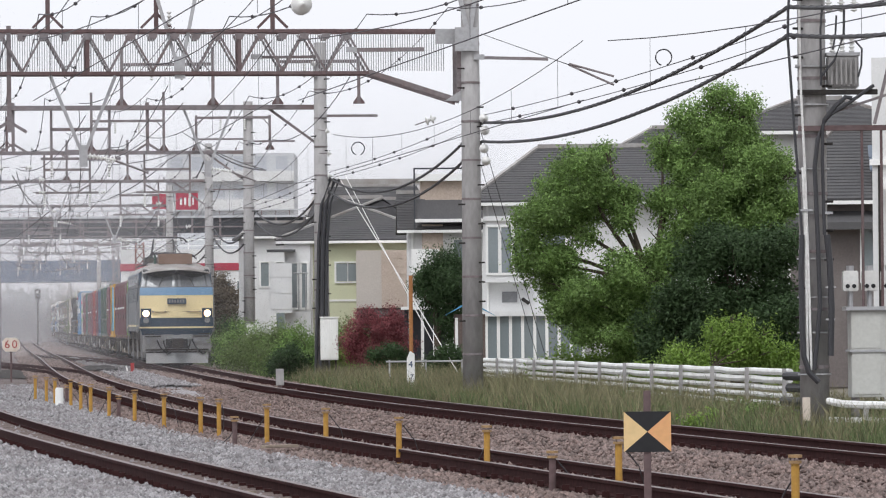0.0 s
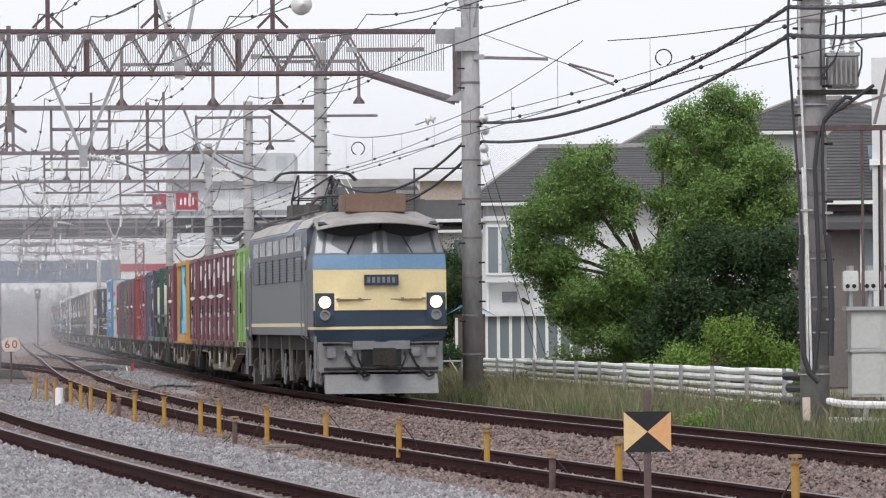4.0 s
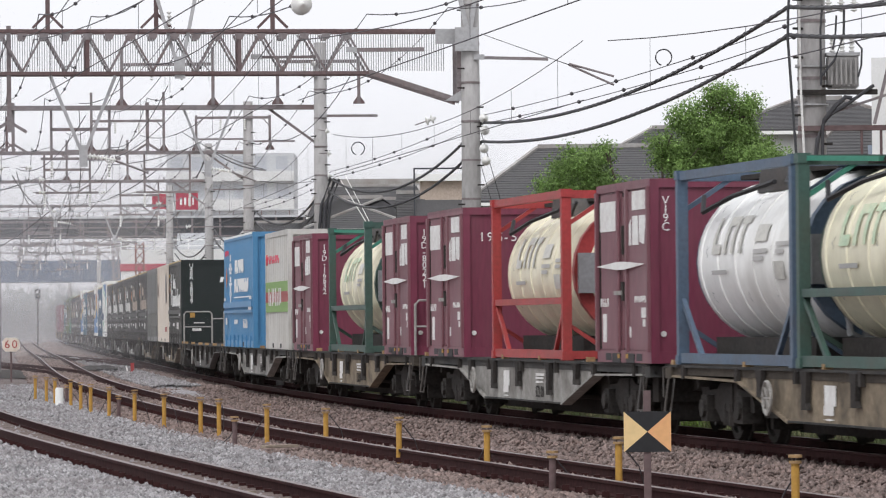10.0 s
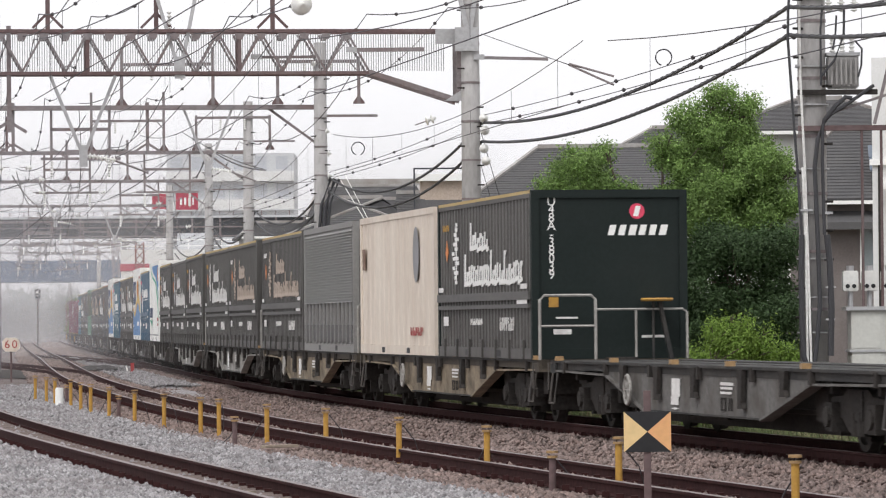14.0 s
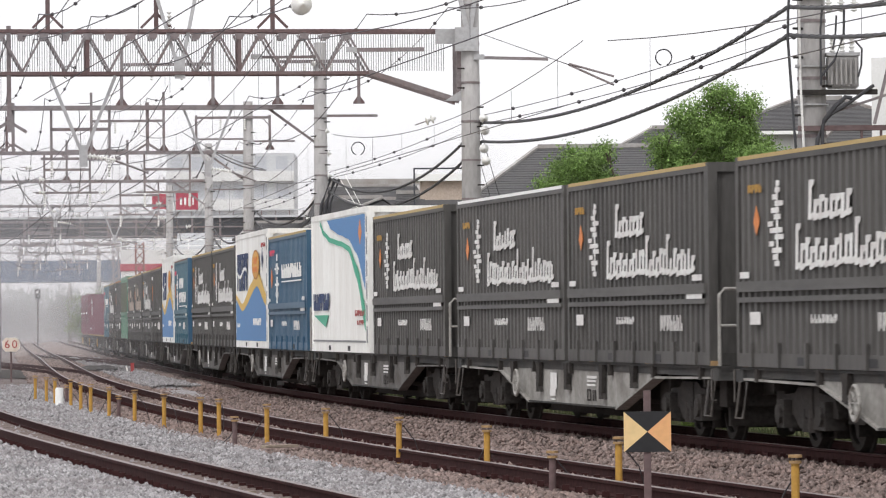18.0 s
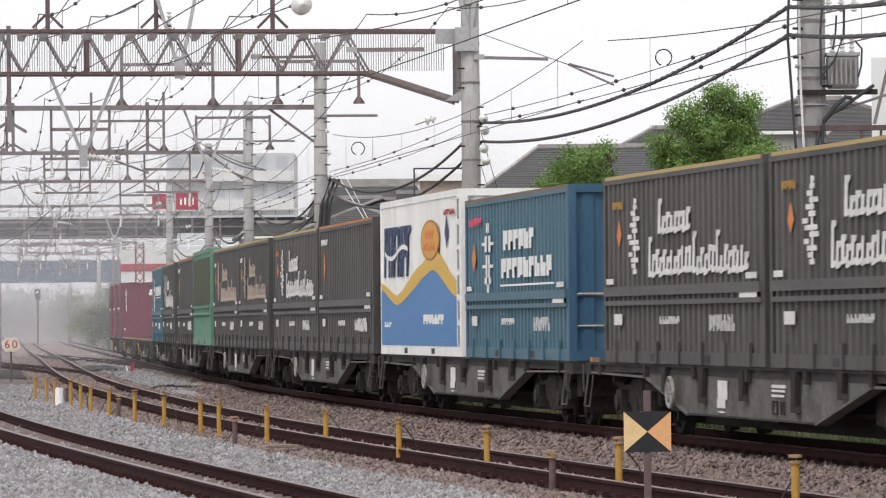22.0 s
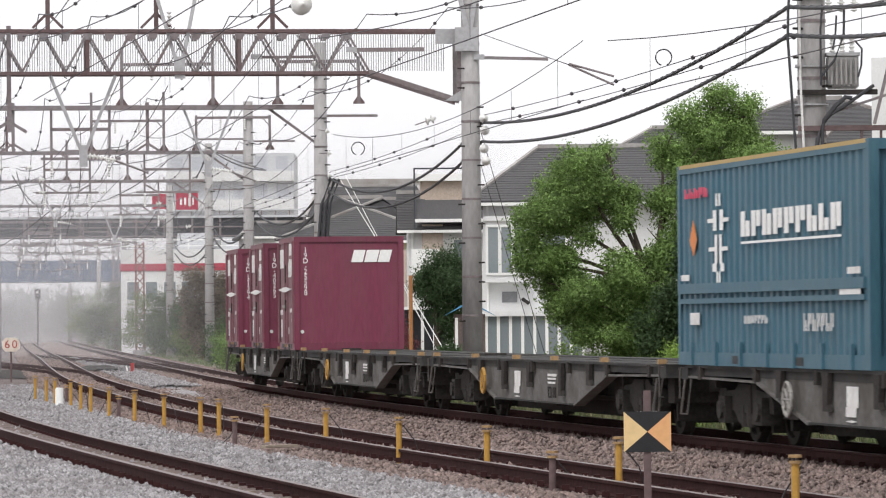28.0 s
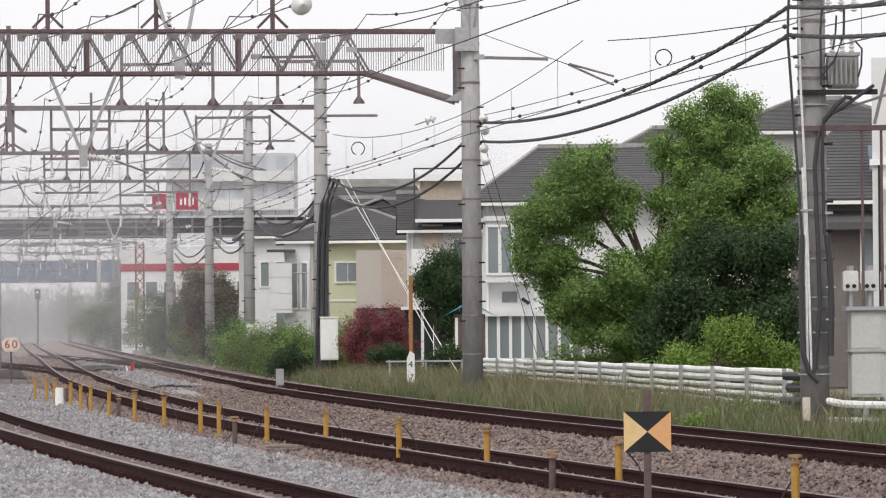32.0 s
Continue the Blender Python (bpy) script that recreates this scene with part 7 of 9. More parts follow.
# white house with bay window and the big slate roof
h1 = house("white two-storey house with dark slate roof and conservatory", (5.5, 150, -0.3), -3, 8.4, 7, 5.75, 7.55, "white_wall", "x", 0.5, 2.2)
base_parts = set(h1.children)
part("bay", Build().box(-3.05, -1.75, -0.5, 0, 3.3, 5.15).box(-3.15, -1.65, -0.6, 0, 5.15, 5.3).box(-3.1, -1.7, -0.55, 0, 3.15, 3.3), M["white_wall"], h1)
for i in range(3):
    window(h1, -2.85 + i * 0.43, -0.5, 3.45, 0.36, 1.5, 1)
window(h1, -0.9, 0, 3.6, 0.8, 1.2)
part("conservatory", Build().box(-3.1, 0.2, -1.6, 0, 0.1, 0.7).box(-3.2, 0.3, -1.75, 0, 2.05, 2.2), M["white_wall"], h1)
for i in range(9):
    part("mullion", Build().box(-3.1 + i * 0.39, -3.0 + i * 0.39, -1.6, -1.5, 0.7, 2.05), M["white"], h1)
    if i < 8:
        part("glazing", Build().box(-3.0 + i * 0.39, -2.71 + i * 0.39, -1.56, -1.54, 0.7, 2.05), M["glass_house"], h1)
part("vent_pipe", Build().wire([(-1.9, -0.1, 2.6), (-1.9, -0.5, 2.6), (-1.7, -0.5, 2.45)], 0.06, 7), M["under"], h1)
part("panel", Build().box(-2.6, -2.1, -0.03, 0, 2.5, 2.85), M["c_grey"], h1)
for o in h1.children:
    if o not in base_parts:
        o.matrix_basis = Matrix.Translation((-1.0, 0, 0)) @ o.matrix_basis

h7 = house("grey roofed house behind the slate roof", (9.5, 166, -0.3), 0, 8.0, 6, 7.4, 8.8, "white_wall", "x", 0.4, 2.6)

# tan gabled house
h2 = house("white and tan brick house with dark roof", (0.75, 166, -0.3), 1, 4.0, 6, 5.2, 6.5, "white_wall", "x", 0.4, 0)
part("brick_upper", Build().box(-1.55, 0.3, -0.35, 1.5, 5.85, 6.95), M["tan_wall"], h2)
part("brick_roof", Build().box(-1.75, 0.5, -0.6, 1.8, 6.95, 7.2), M["white"], h2)
part("gable_frame", Build().box(-1.8, -1.74, -0.64, -0.6, 5.2, 7.42).box(-1.8, 0.55, -0.64, -0.6, 7.36, 7.42), M["far_dark"], h2)
part("pent_roof", Build().prism([(-0.6, 5.62), (-0.35, 6.3), (-0.35, 5.52), (-0.6, 5.52)], "x", -1.72, 1.9), M["roof_tile"], h2)
part("pent_gutter", Build().box(-1.75, 1.95, -0.68, -0.58, 5.46, 5.58), M["white"], h2)
part("brick_pier", Build().box(-1.5, -0.75, -0.2, 0.0, 3.8, 5.4), M["tan_wall"], h2)
for r in range(9):
    for c_ in range(6):
        part("brick", Build().box(-1.54 + c_ * 0.305 + (0.15 if r % 2 else 0), -1.25 + c_ * 0.305 + (0.15 if r % 2 else 0), -0.362, -0.35, 5.87 + r * 0.12, 5.97 + r * 0.12), M["tan_wall"], h2)
window(h2, 0.05, 0, 3.75, 0.85, 1.1)
part("balcony", Build().box(-1.9, -0.9, -0.9, 0, 3.6, 3.72).box(-1.9, -0.9, -0.9, -0.84, 3.72, 4.5), M["white"], h2)

# cream house with tan annex
h3 = house("pale lime house with balcony and dark hipped roof", (-3.25, 186, -0.3), 2, 6.3, 7, 5.2, 6.9, "cream_wall", "x", 0.35, 4.4)
window(h3, -0.6, 0, 3.55, 0.95, 0.75)
part("curtain", Build().box(-1.05, -0.15, 0.012, 0.02, 3.57, 4.28), M["far_grey"], h3)
part("string_course", Build().box(-2.0, 3.1, -0.03, 0, 2.75, 2.83), M["white"], h3)
part("corner_pipe", Build().rod((-2.05, -0.08, 0.1), (-2.05, -0.08, 5.1), 0.05, 6), M["white"], h3)
part("side_wing", Build().box(-3.15, -2.1, -0.3, 0, 0.1, 5.1), M["white_wall"], h3)
for x in (-2.75, -2.35):
    window(h3, x, -0.3, 2.5, 0.24, 1.8, 1)
bal = part("balcony", Build().box(-3.75, -2.85, -1.0, -0.3, 2.3, 2.42).box(-3.75, -2.85, -1.0, -0.94, 2.42, 4.3).box(-3.75, -3.69, -1.0, -0.3, 2.42, 4.3), M["white_wall"], h3)
for z in (2.45, 3.1, 3.75):
    part("balcony_panel", Build().box(-3.73, -2.87, -1.02, -1.0, z, z + 0.55), M["white_wall"], bal)
part("balcony_roof", Build().box(-3.85, -2.7, -1.05, -0.3, 4.75, 4.85), M["roof_tile"], h3)
part("balcony_rail", Build().rod((-2.8, -1.0, 3.9), (-2.2, -1.0, 3.9), 0.025, 6).rod((-2.6, -1.0, 2.4), (-2.6, -1.0, 3.9), 0.025, 6).rod((-2.3, -1.0, 2.4), (-2.3, -1.0, 3.9), 0.025, 6), M["galvanised"], h3)
annex = thing("garden_annex", "tan boarded annex with a flat roof", "annex", "houses beyond the line", at=(-2.35, 183, -0.3))
part("wall", Build().box(-1.1, 1.1, 0, 3, 0, 2.45), M["dark_wall"], annex)
part("side_wall", Build().box(-1.1, -0.1, -0.125, -0.11, 2.46, 4.74), M["tan_pale"], annex)
for r in range(7):
    for c_ in range(5):
        part("brick", Build().box(-0.06 + c_ * 0.245, 0.17 + c_ * 0.245, -0.124, -0.11, 2.5 + r * 0.32, 2.79 + r * 0.32), M["tan_wall"], annex)
part("pergola", Build().bar((-0.9, -1.5, 2.0), (0.9, -1.5, 2.25), 0.08, 0.06).bar((-0.9, -1.5, 2.0), (-0.9, -1.5, 0), 0.08, 0.08).bar((0.9, -1.5, 2.2), (0.9, -1.5, 0), 0.08, 0.08).bar((-0.5, -1.6, 1.5), (1.0, -1.6, 1.65), 0.1, 0.05), M["brown_wood"], annex)
part("lean_board", Build().box(0.35, 1.3, -1.55, -1.5, 1.3, 1.42), M["white"], annex)
part("upper_wall", Build().box(-1.1, 1.15, -0.1, 3, 2.45, 4.75), M["tan_wall"], annex)
for r in range(12):
    part("board", Build().box(-1.1, 1.15, -0.108, -0.1, 2.48 + r * 0.19, 2.64 + r * 0.19), M["tan_wall"], annex)
part("lean_to", Build().box(-0.9, 0.9, -1.4, 0, 2.1, 2.2), M["roof_tile"], annex)
h3b = house("grey tiled house behind the lime house", (-2.3, 200, -0.3), 3, 3.2, 6, 6.2, 7.2, "grey_wall", "x", 0.4, 1.0)
window(h3b, 0.9, 0, 4.7, 0.9, 1.0)
h4 = house("white narrow house with small upper windows", (-7.3, 212, -0.3), 5, 3.4, 9, 5.9, 6.5, "white_wall", "x", 0.3, 0.8)
for i in range(3):
    window(h4, -0.9 + i * 0.7, 0, 3.6, 0.4, 1.1, 1)
window(h4, 0.2, 0, 1.3, 1.2, 1.1)

big = thing("flat_building", "white flat-roofed building with grey parapet", "building", at=(-3.7, 262, -0.4))
part("wall", Build().box(-2.6, 2.6, 0, 12, 0, 9.7), M["white_wall"], big)
part("parapet", Build().box(-2.75, 2.75, -0.15, 12.1, 9.7, 10.15), M["roof_grey"], big)
house("house with ornate grey tiled roof", (-3.9, 240, -0.3), 0, 5.4, 8, 7.4, 9.0, "white_wall", "x", 0.5, 0.6)

# houses on the far right
h5 = house("grey roofed house with solar panels behind the tree", (11.7, 126, -0.3), -3, 4.8, 8, 5.1, 7.1, "dark_wall", "x", 0.4, 1.9)
part("lower_roof", Build().add([(-2.9, -0.6, 4.3), (3.2, -0.6, 4.3), (3.2, 0.9, 5.4), (-2.9, 0.9, 5.4), (-2.9, -0.6, 4.5), (3.2, -0.6, 4.5), (3.2, 0.9, 5.3), (-2.9, 0.9, 5.3)], [(0, 1, 2, 3), (7, 6, 5, 4), (0, 4, 5, 1), (1, 5, 6, 2), (2, 6, 7, 3), (3, 7, 4, 0)]), M["roof_tile"], h5)
for i in range(3):
    for j in range(2):
        part("solar_panel", Build().add([(0.0 + i * 0.75, 0.3 + j * 0.75, 5.95 + j * 0.38), (0.7 + i * 0.75, 0.3 + j * 0.75, 5.95 + j * 0.38), (0.7 + i * 0.75, 1.0 + j * 0.75, 6.3 + j * 0.38), (0.0 + i * 0.75, 1.0 + j * 0.75, 6.3 + j * 0.38),
                                         (0.0 + i * 0.75, 0.3 + j * 0.75, 5.9 + j * 0.38), (0.7 + i * 0.75, 0.3 + j * 0.75, 5.9 + j * 0.38), (0.7 + i * 0.75, 1.0 + j * 0.75, 6.25 + j * 0.38), (0.0 + i * 0.75, 1.0 + j * 0.75, 6.25 + j * 0.38)],
                                        [(0, 1, 2, 3), (7, 6, 5, 4), (0, 4, 5, 1), (1, 5, 6, 2), (2, 6, 7, 3), (3, 7, 4, 0)]), M["loco_slate"], h5)
part("timber_cladding", Build().box(-2.4, -0.7, -0.04, 0, 0, 4.0), M["dark_wall"], h5, "dark timber cladding")
window(h5, 0.2, 0, 2.9, 0.9, 1.6)
window(h5, 1.4, 0, 2.9, 0.6, 1.6)
h6 = house("grey roofed house seen above the tree", (11.4, 138, -0.3), -3, 5.4, 7, 7.5, 8.5, "white_wall", "x", 0.5, 2.5)
wr = thing("white_building", "plain white building beside the switchgear", "building", at=(10.12, 94, -0.3), rz=-7)
part("wall", Build().box(-1.35, 4, 0, 8, 0, 7.2), M["white_wall"], wr)
part("string_course", Build().box(-1.4, 4, -0.06, 0, 5.0, 5.12), M["white"], wr)
part("lamp", Build().rod((-1.1, -0.25, 4.5), (-1.1, -0.25, 4.75), 0.08, 10), M["white"], wr)
part("drain_pipe", Build().rod((-1.2, -0.08, 0), (-1.2, -0.08, 5), 0.035, 6), M["under"], wr)

# bridges and buildings far down the line
bridge = thing("road_bridge", "grey road bridge with railings over the line", "bridge", at=(0, 330, 0), kind="structure")
part("girder", Build().box(-60, -8, 0, 6, 7.9, 9.2), M["far_dark"], bridge)
part("parapet", Build().box(-60, -8, -0.2, 0, 9.2, 9.35).box(-60, -8, -0.2, 0, 9.7, 9.78), M["far_grey"], bridge)
for i in range(53):
    part("baluster", Build().box(-60 + i, -59.92 + i, -0.15, -0.05, 9.3, 9.75), M["steel"], bridge)
part("mid_rail", Build().box(-60, -8, -0.2, -0.12, 8.5, 8.6).box(-60, -8, -0.2, -0.12, 7.85, 7.95), M["steel"], bridge)
for i in range(26):
    part("stiffener", Build().box(-60 + 2 * i, -59.85 + 2 * i, -0.16, 0, 7.9, 9.2), M["steel"], bridge)
part("pier", Build().box(-9.5, -8, 0.5, 5.5, -0.4, 7.9), M["concrete"], bridge)
part("pier", Build().box(-50, -48, 0.5, 5.5, -0.4, 7.9), M["concrete"], bridge)
b2 = thing("far_bridge", "dark blue painted bridge in the haze", "bridge", at=(0, 455, 0), kind="structure")
part("girder", Build().box(-70, -31.3, 0, 8, 5.9, 8.0), M["bridge_blue"], b2)
part("pier", Build().box(-33, -31.3, 1, 7, -0.4, 5.9).box(-62, -60, 1, 7, -0.4, 5.9), M["concrete"], b2)
store = thing("store_building", "white shop building with a red band", "building", at=(-16.5, 302, -0.4))
part("wall", Build().box(-4.6, 4.2, 0, 14, 0, 6.9), M["white_wall"], store)
part("red_band", Build().box(-4.65, 4.25, -0.06, 0, 5.5, 5.98), M["store_red"], store)
part("roof_unit", Build().box(-1.0, 1.2, 2, 4, 6.9, 8.0).box(2.0, 3.0, 2, 4, 6.9, 7.7), M["far_grey"], store)
part("roof_rail", Build().box(-4.6, 4.2, -0.02, 0.04, 7.5, 7.56).box(-4.6, 4.2, -0.02, 0.04, 7.1, 7.15), M["white"], store)
for i in range(9):
    part("rail_post", Build().box(-4.6 + i * 1.1, -4.54 + i * 1.1, -0.02, 0.04, 6.9, 7.56), M["white"], store)
    if i < 7:
        window(store, -3.8 + i * 1.2, 0, 3.6, 0.8, 1.2, 1)
board = thing("billboard", "red advertising board on a frame in the distance", "billboard", at=(-19.3, 332, 0))
part("panel", Build().box(-1.6, -0.2, -0.1, 0, 9.9, 11.0).box(0.1, 1.7, -0.1, 0, 9.75, 11.05), M["store_red"], board)
bars([(0.4, 0.55, 10.2, 10.7), (0.7, 0.85, 10.2, 10.7), (1.0, 1.15, 10.2, 10.7), (1.3, 1.4, 10.2, 10.7)], -0.1, "bars", M["white"], board)
part("frame", Build().box(-1.5, -1.4, 0, 0.1, -0.4, 9.9).box(1.4, 1.5, 0, 0.1, -0.4, 9.9), M["far_grey"], board)
apt = thing("apartment_block", "pale grey apartment block in the haze", "building", at=(-21, 460, -0.4))
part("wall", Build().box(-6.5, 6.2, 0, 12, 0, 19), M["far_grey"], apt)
for r in range(6):
    part("balcony", Build().box(-6.5, 6.2, -0.8, 0, 2.2 + r * 2.8, 3.2 + r * 2.8), M["white_wall"], apt)
    for i in range(6):
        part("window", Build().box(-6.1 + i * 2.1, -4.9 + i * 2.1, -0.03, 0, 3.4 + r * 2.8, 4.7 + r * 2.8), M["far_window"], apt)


# ---------------------------------------------------------------- crossovers
def ease(s, s0, s1, d0, d1):
    t = min(1.0, max(0.0, (s - s0) / (s1 - s0)))
    return d0 + (d1 - d0) * t * t * (3 - 2 * t)


for s0, s1, d0, d1 in ((-90, -205, 0.0, 4.3), (-85, -170, 4.35, 8.8)):
    x = thing("crossover_track", "dark rusty crossover track between the lines", "railway track", kind="structure", group="tracks of the line")
    for k in (0.5675, -0.5675):
        part("rail", sweep(RAIL, [line(s, ease(s, s0, s1, d0, d1) + k, 0.002) for s in np.arange(s1, s0 + 0.1, 3.0)]), M["rail"], x)
    for k in (0.45, -0.45):
        part("guard_rail", sweep([(-0.06, -0.15), (0.06, -0.15), (0.06, -0.02), (-0.06, -0.02)], [line(s, ease(s, s0, s1, d0, d1) + k, -0.01) for s in np.arange(s1 + 35, s0 - 35, 3.0)]), M["rail"], x)
strip("walkway_boards", [(1.9, -0.1), (2.4, -0.04), (3.1, -0.04), (3.6, -0.1)], -120, -104, M["under"], "dark oily timber boards between the tracks")
strip("walkway_boards", [(5.6, -0.16), (6.2, -0.12), (7.4, -0.12), (8.0, -0.16)], -112, -84, M["under"], "dark oily timber boards between the tracks")

# ---------------------------------------------------------------- more of the overhead line
def disc(b, p, axis, r=0.11, n=2, gap=0.13):
    a = Vector(axis).normalized()
    for i in range(n):
        o = Vector(p) + a * gap * i
        b.lathe([(0, 0.03), (0.015, r * 0.8), (0.03, r), (0.05, r), (0.06, 0.05), (gap, 0.03)], o, a, 14)
    return b


strings = [((-0.38, 106.6, 6.22), (1, 0.1, 0.35), 2), ((0.96, 106.6, 6.28), (0.2, -1, 0), 1), ((0.98, 106.6, 6.0), (0.3, -1, 0), 1), ((0.96, 106.6, 5.58), (0.2, -1, 0), 1), ((1.0, 106.6, 5.3), (0.3, -1, -0.2), 1),
           ((-4.0, 144.82, 9.75), (-0.4, -1, 0.2), 1), ((-4.0, 144.82, 9.4), (-0.4, -1, 0.2), 1), ((-2.75, 90, 7.78), (0.3, -1, 0.1), 2), ((-3.65, 144.5, 7.6), (1, 0, -0.2), 1), ((-3.6, 144.5, 6.9), (1, 0, 0), 1), ((-3.6, 144.5, 6.2), (1, 0, 0), 1),
           ((-16.1, 184, 6.9), (1, 0, 0), 2), ((-16.1, 184, 7.4), (1, 0, 0), 2), ((-13.6, 219, 7.3), (1, 0, 0.2), 2), ((-13.4, 219, 6.6), (1, 0, 0.2), 2), ((-12.2, 219, 6.2), (1, 0, 0.2), 2), ((-18.6, 264, 6.5), (1, 0, 0), 2), ((-20, 264, 6.1), (1, 0, 0), 2), ((-24.6, 264, 6.0), (1, 0, 0), 2), ((-11.4, 106.5, 6.6), (1, 0, 0.1), 2)]
rnd = random.Random(5)
for yy, n in ((145, 3), (185, 4), (220, 4), (265, 3)):
    for i in range(n):
        q = line(s_at(yy), rnd.uniform(0, 12), rnd.choice((7.9, 8.15)))
        strings.append(((q[0], q[1] - 0.25, q[2]), (rnd.choice((-1, 1)), -0.2, -0.1), 2))
for p, a, n in strings:
    d = thing("disc_insulator", "white porcelain disc insulator string", "insulator", "disc insulators", at=p)
    big_r = 0.2 if p[1] == 90 else 0.11
    part("disc", disc(Build(), (0, 0, 0), a, big_r, n), M["porcelain"], d, smooth=True)
    part("link", Build().rod((0, 0, 0), Vector(a).normalized() * -0.25, 0.015, 5), M["steel"], d)

ARMS = [((0.85, 107, 7.71), (2.48, 107, 7.66), 0.07), ((-3.75, 145, 8.1), (-2.02, 145, 8.09), 0.08), ((-7.7, 185, 8.9), (-5.9, 185, 8.9), 0.07), ((-9.9, 185, 9.0), (-7.8, 185, 9.0), 0.07), ((-11.1, 220, 8.0), (-9.2, 220, 8.0), 0.07), ((-2.1, 106.8, 7.9), (-0.4, 106.8, 7.9), 0.09), ((-4.3, 106.8, 7.75), (-2.9, 106.8, 7.75), 0.06)]
for p, q, w in ARMS:
    a = thing("bracket_arm", "steel bracket arm on a pole", "bracket", "bracket arms")
    part("arm", Build().bar(p, q, w, w), M["steel"], a)
    part("clamp", Build().bar((p[0] - 0.1, p[1] - 0.2, p[2]), (p[0] + 0.15, p[1] - 0.2, p[2]), 0.05, 0.12), M["galvanised"], a)
pull = thing("pull_off_arm", "slender pull-off arm holding the contact wire", "bracket", at=(2.35, 85, 6.3))
part("upper_rod", Build().rod((0, 0, 0.02), (0.83, 0, -0.22), 0.02, 6), M["steel"], pull)
part("lower_rod", Build().rod((0, 0, 0.0), (0.83, 0, -0.38), 0.02, 6), M["steel"], pull)
part("tie", Build().rod((-1.42, 21.7, 1.94), (0, 0, 0.0), 0.009, 4), M["wire"], pull)

# Y-shaped head of the pole and a V of struts over the truss
yh = thing("forked_bracket", "pale forked steel bracket on top of the pole", "bracket", at=(0.64, 106.75, 0))
part("fork", Build().bar((-0.03, 0, 8.3), (-0.26, 0, 9.4), 0.11, 0.03).bar((0.03, 0, 8.3), (0.2, 0, 9.4), 0.11, 0.03), M["galvanised"], yh)
part("plate", Build().box(-0.32, 0.22, -0.03, 0.0, 7.85, 8.4), M["galvanised"], yh)
vs = thing("strut_pair", "pale V-shaped struts above the truss", "bracket", at=(-6.05, 106.3, 0))
part("strut", Build().bar((-0.55, 0, 9.3), (-0.02, 0, 7.5), 0.08, 0.08), M["galvanised"], vs)
part("strut", Build().bar((0.42, 0, 9.3), (0.06, 0, 7.5), 0.08, 0.08), M["galvanised"], vs)
part("foot", Build().box(-0.1, 0.14, -0.08, 0.08, 7.25, 7.75), M["galvanised"], vs)

for p in ((4.1, 85, 6.42), (-1.95, 107, 5.62), (-8.65, 107, 7.45)):
    r = thing("wire_loop", "black slack loop in the feeder wire", "wire", "wire loops", at=p)
    part("loop", Build().wire([(0.15 * math.cos(a), 0, 0.15 * math.sin(a)) for a in np.linspace(-1.2, 4.4, 16)], 0.014, 5), M["cable"], r)

rnd = random.Random(77)
for d, z in ((12.9, 5.95), (16.6, 5.95), (13.0, 8.7), (15.0, 8.8), (4.6, 7.6), (8.8, 7.6), (11.0, 7.3), (3.2, 8.3), (7.4, 8.25)):
    w = thing("feeder_wire", "thin dark feeder wire with clamps", "overhead wire", "feeder wires")
    for a, b_ in zip(SUPPORTS, SUPPORTS[1:]):
        d2 = d + rnd.uniform(-0.5, 0.5)
        pts = span(line(a, d, z), line(b_, d2, z), 0.6)
        part("strand", Build().wire(pts, 0.012), M["wire"], w)
        for i in (3, 7, 11):
            part("hanger", Build().wire([pts[i], pts[i] - Vector((0, 0, rnd.uniform(0.3, 0.9)))], 0.006, 3), M["wire"], w)
for i in range(14):
    d, z = rnd.uniform(-1, 15), rnd.uniform(5.9, 8.6)
    w = thing("feeder_wire", "thin dark feeder wire", "overhead wire", "feeder wires")
    for a, b_ in zip(SUPPORTS[2:], SUPPORTS[3:]):
        d2 = d + rnd.uniform(-1.2, 1.2)
        part("strand", Build().wire(span(line(a, d, z), line(b_, d2, z + 0.1), 0.5), 0.013), M["wire"], w)
        d = d2
for i in range(80):
    a = rnd.choice(SUPPORTS[3:9])
    b_ = a - rnd.uniform(12, 34)
    d0 = rnd.uniform(-2, 13)
    d1 = d0 + rnd.uniform(-4.5, 4.5)
    w = thing("tie_wire", "slanting tie wire between the gantries", "overhead wire", "tie wires")
    part("strand", Build().wire(span(line(a, d0, rnd.uniform(6.0, 8.4)), line(b_, d1, rnd.uniform(5.6, 8.0)), 0.15, 8), rnd.choice((0.011, 0.015, 0.024))), M["wire"], w)

# ---------------------------------------------------------------- masts far down the line
def lattice(at, h, w, mat, label):
    m = thing("lattice_mast", label, "mast", "lattice masts", at=at)
    for x in (-w, w):
        for y in (-w, w):
            part("leg", Build().box(x - 0.035, x + 0.035, y - 0.035, y + 0.035, 0, h), M[mat], m)
    n = int(h / (2 * w))
    for i in range(n):
        z0, z1 = i * h / n, (i + 1) * h / n
        for y in (-w, w):
            part("lacing", Build().bar((-w, y, z0), (w, y, z1), 0.04, 0.04), M[mat], m)
            part("lacing", Build().bar((w, y, z0), (-w, y, z1), 0.04, 0.04), M[mat], m)
    part("footing", Build().box(-w - 0.2, w + 0.2, -w - 0.2, w + 0.2, -0.3, 0.25), M["concrete"], m)
    return m


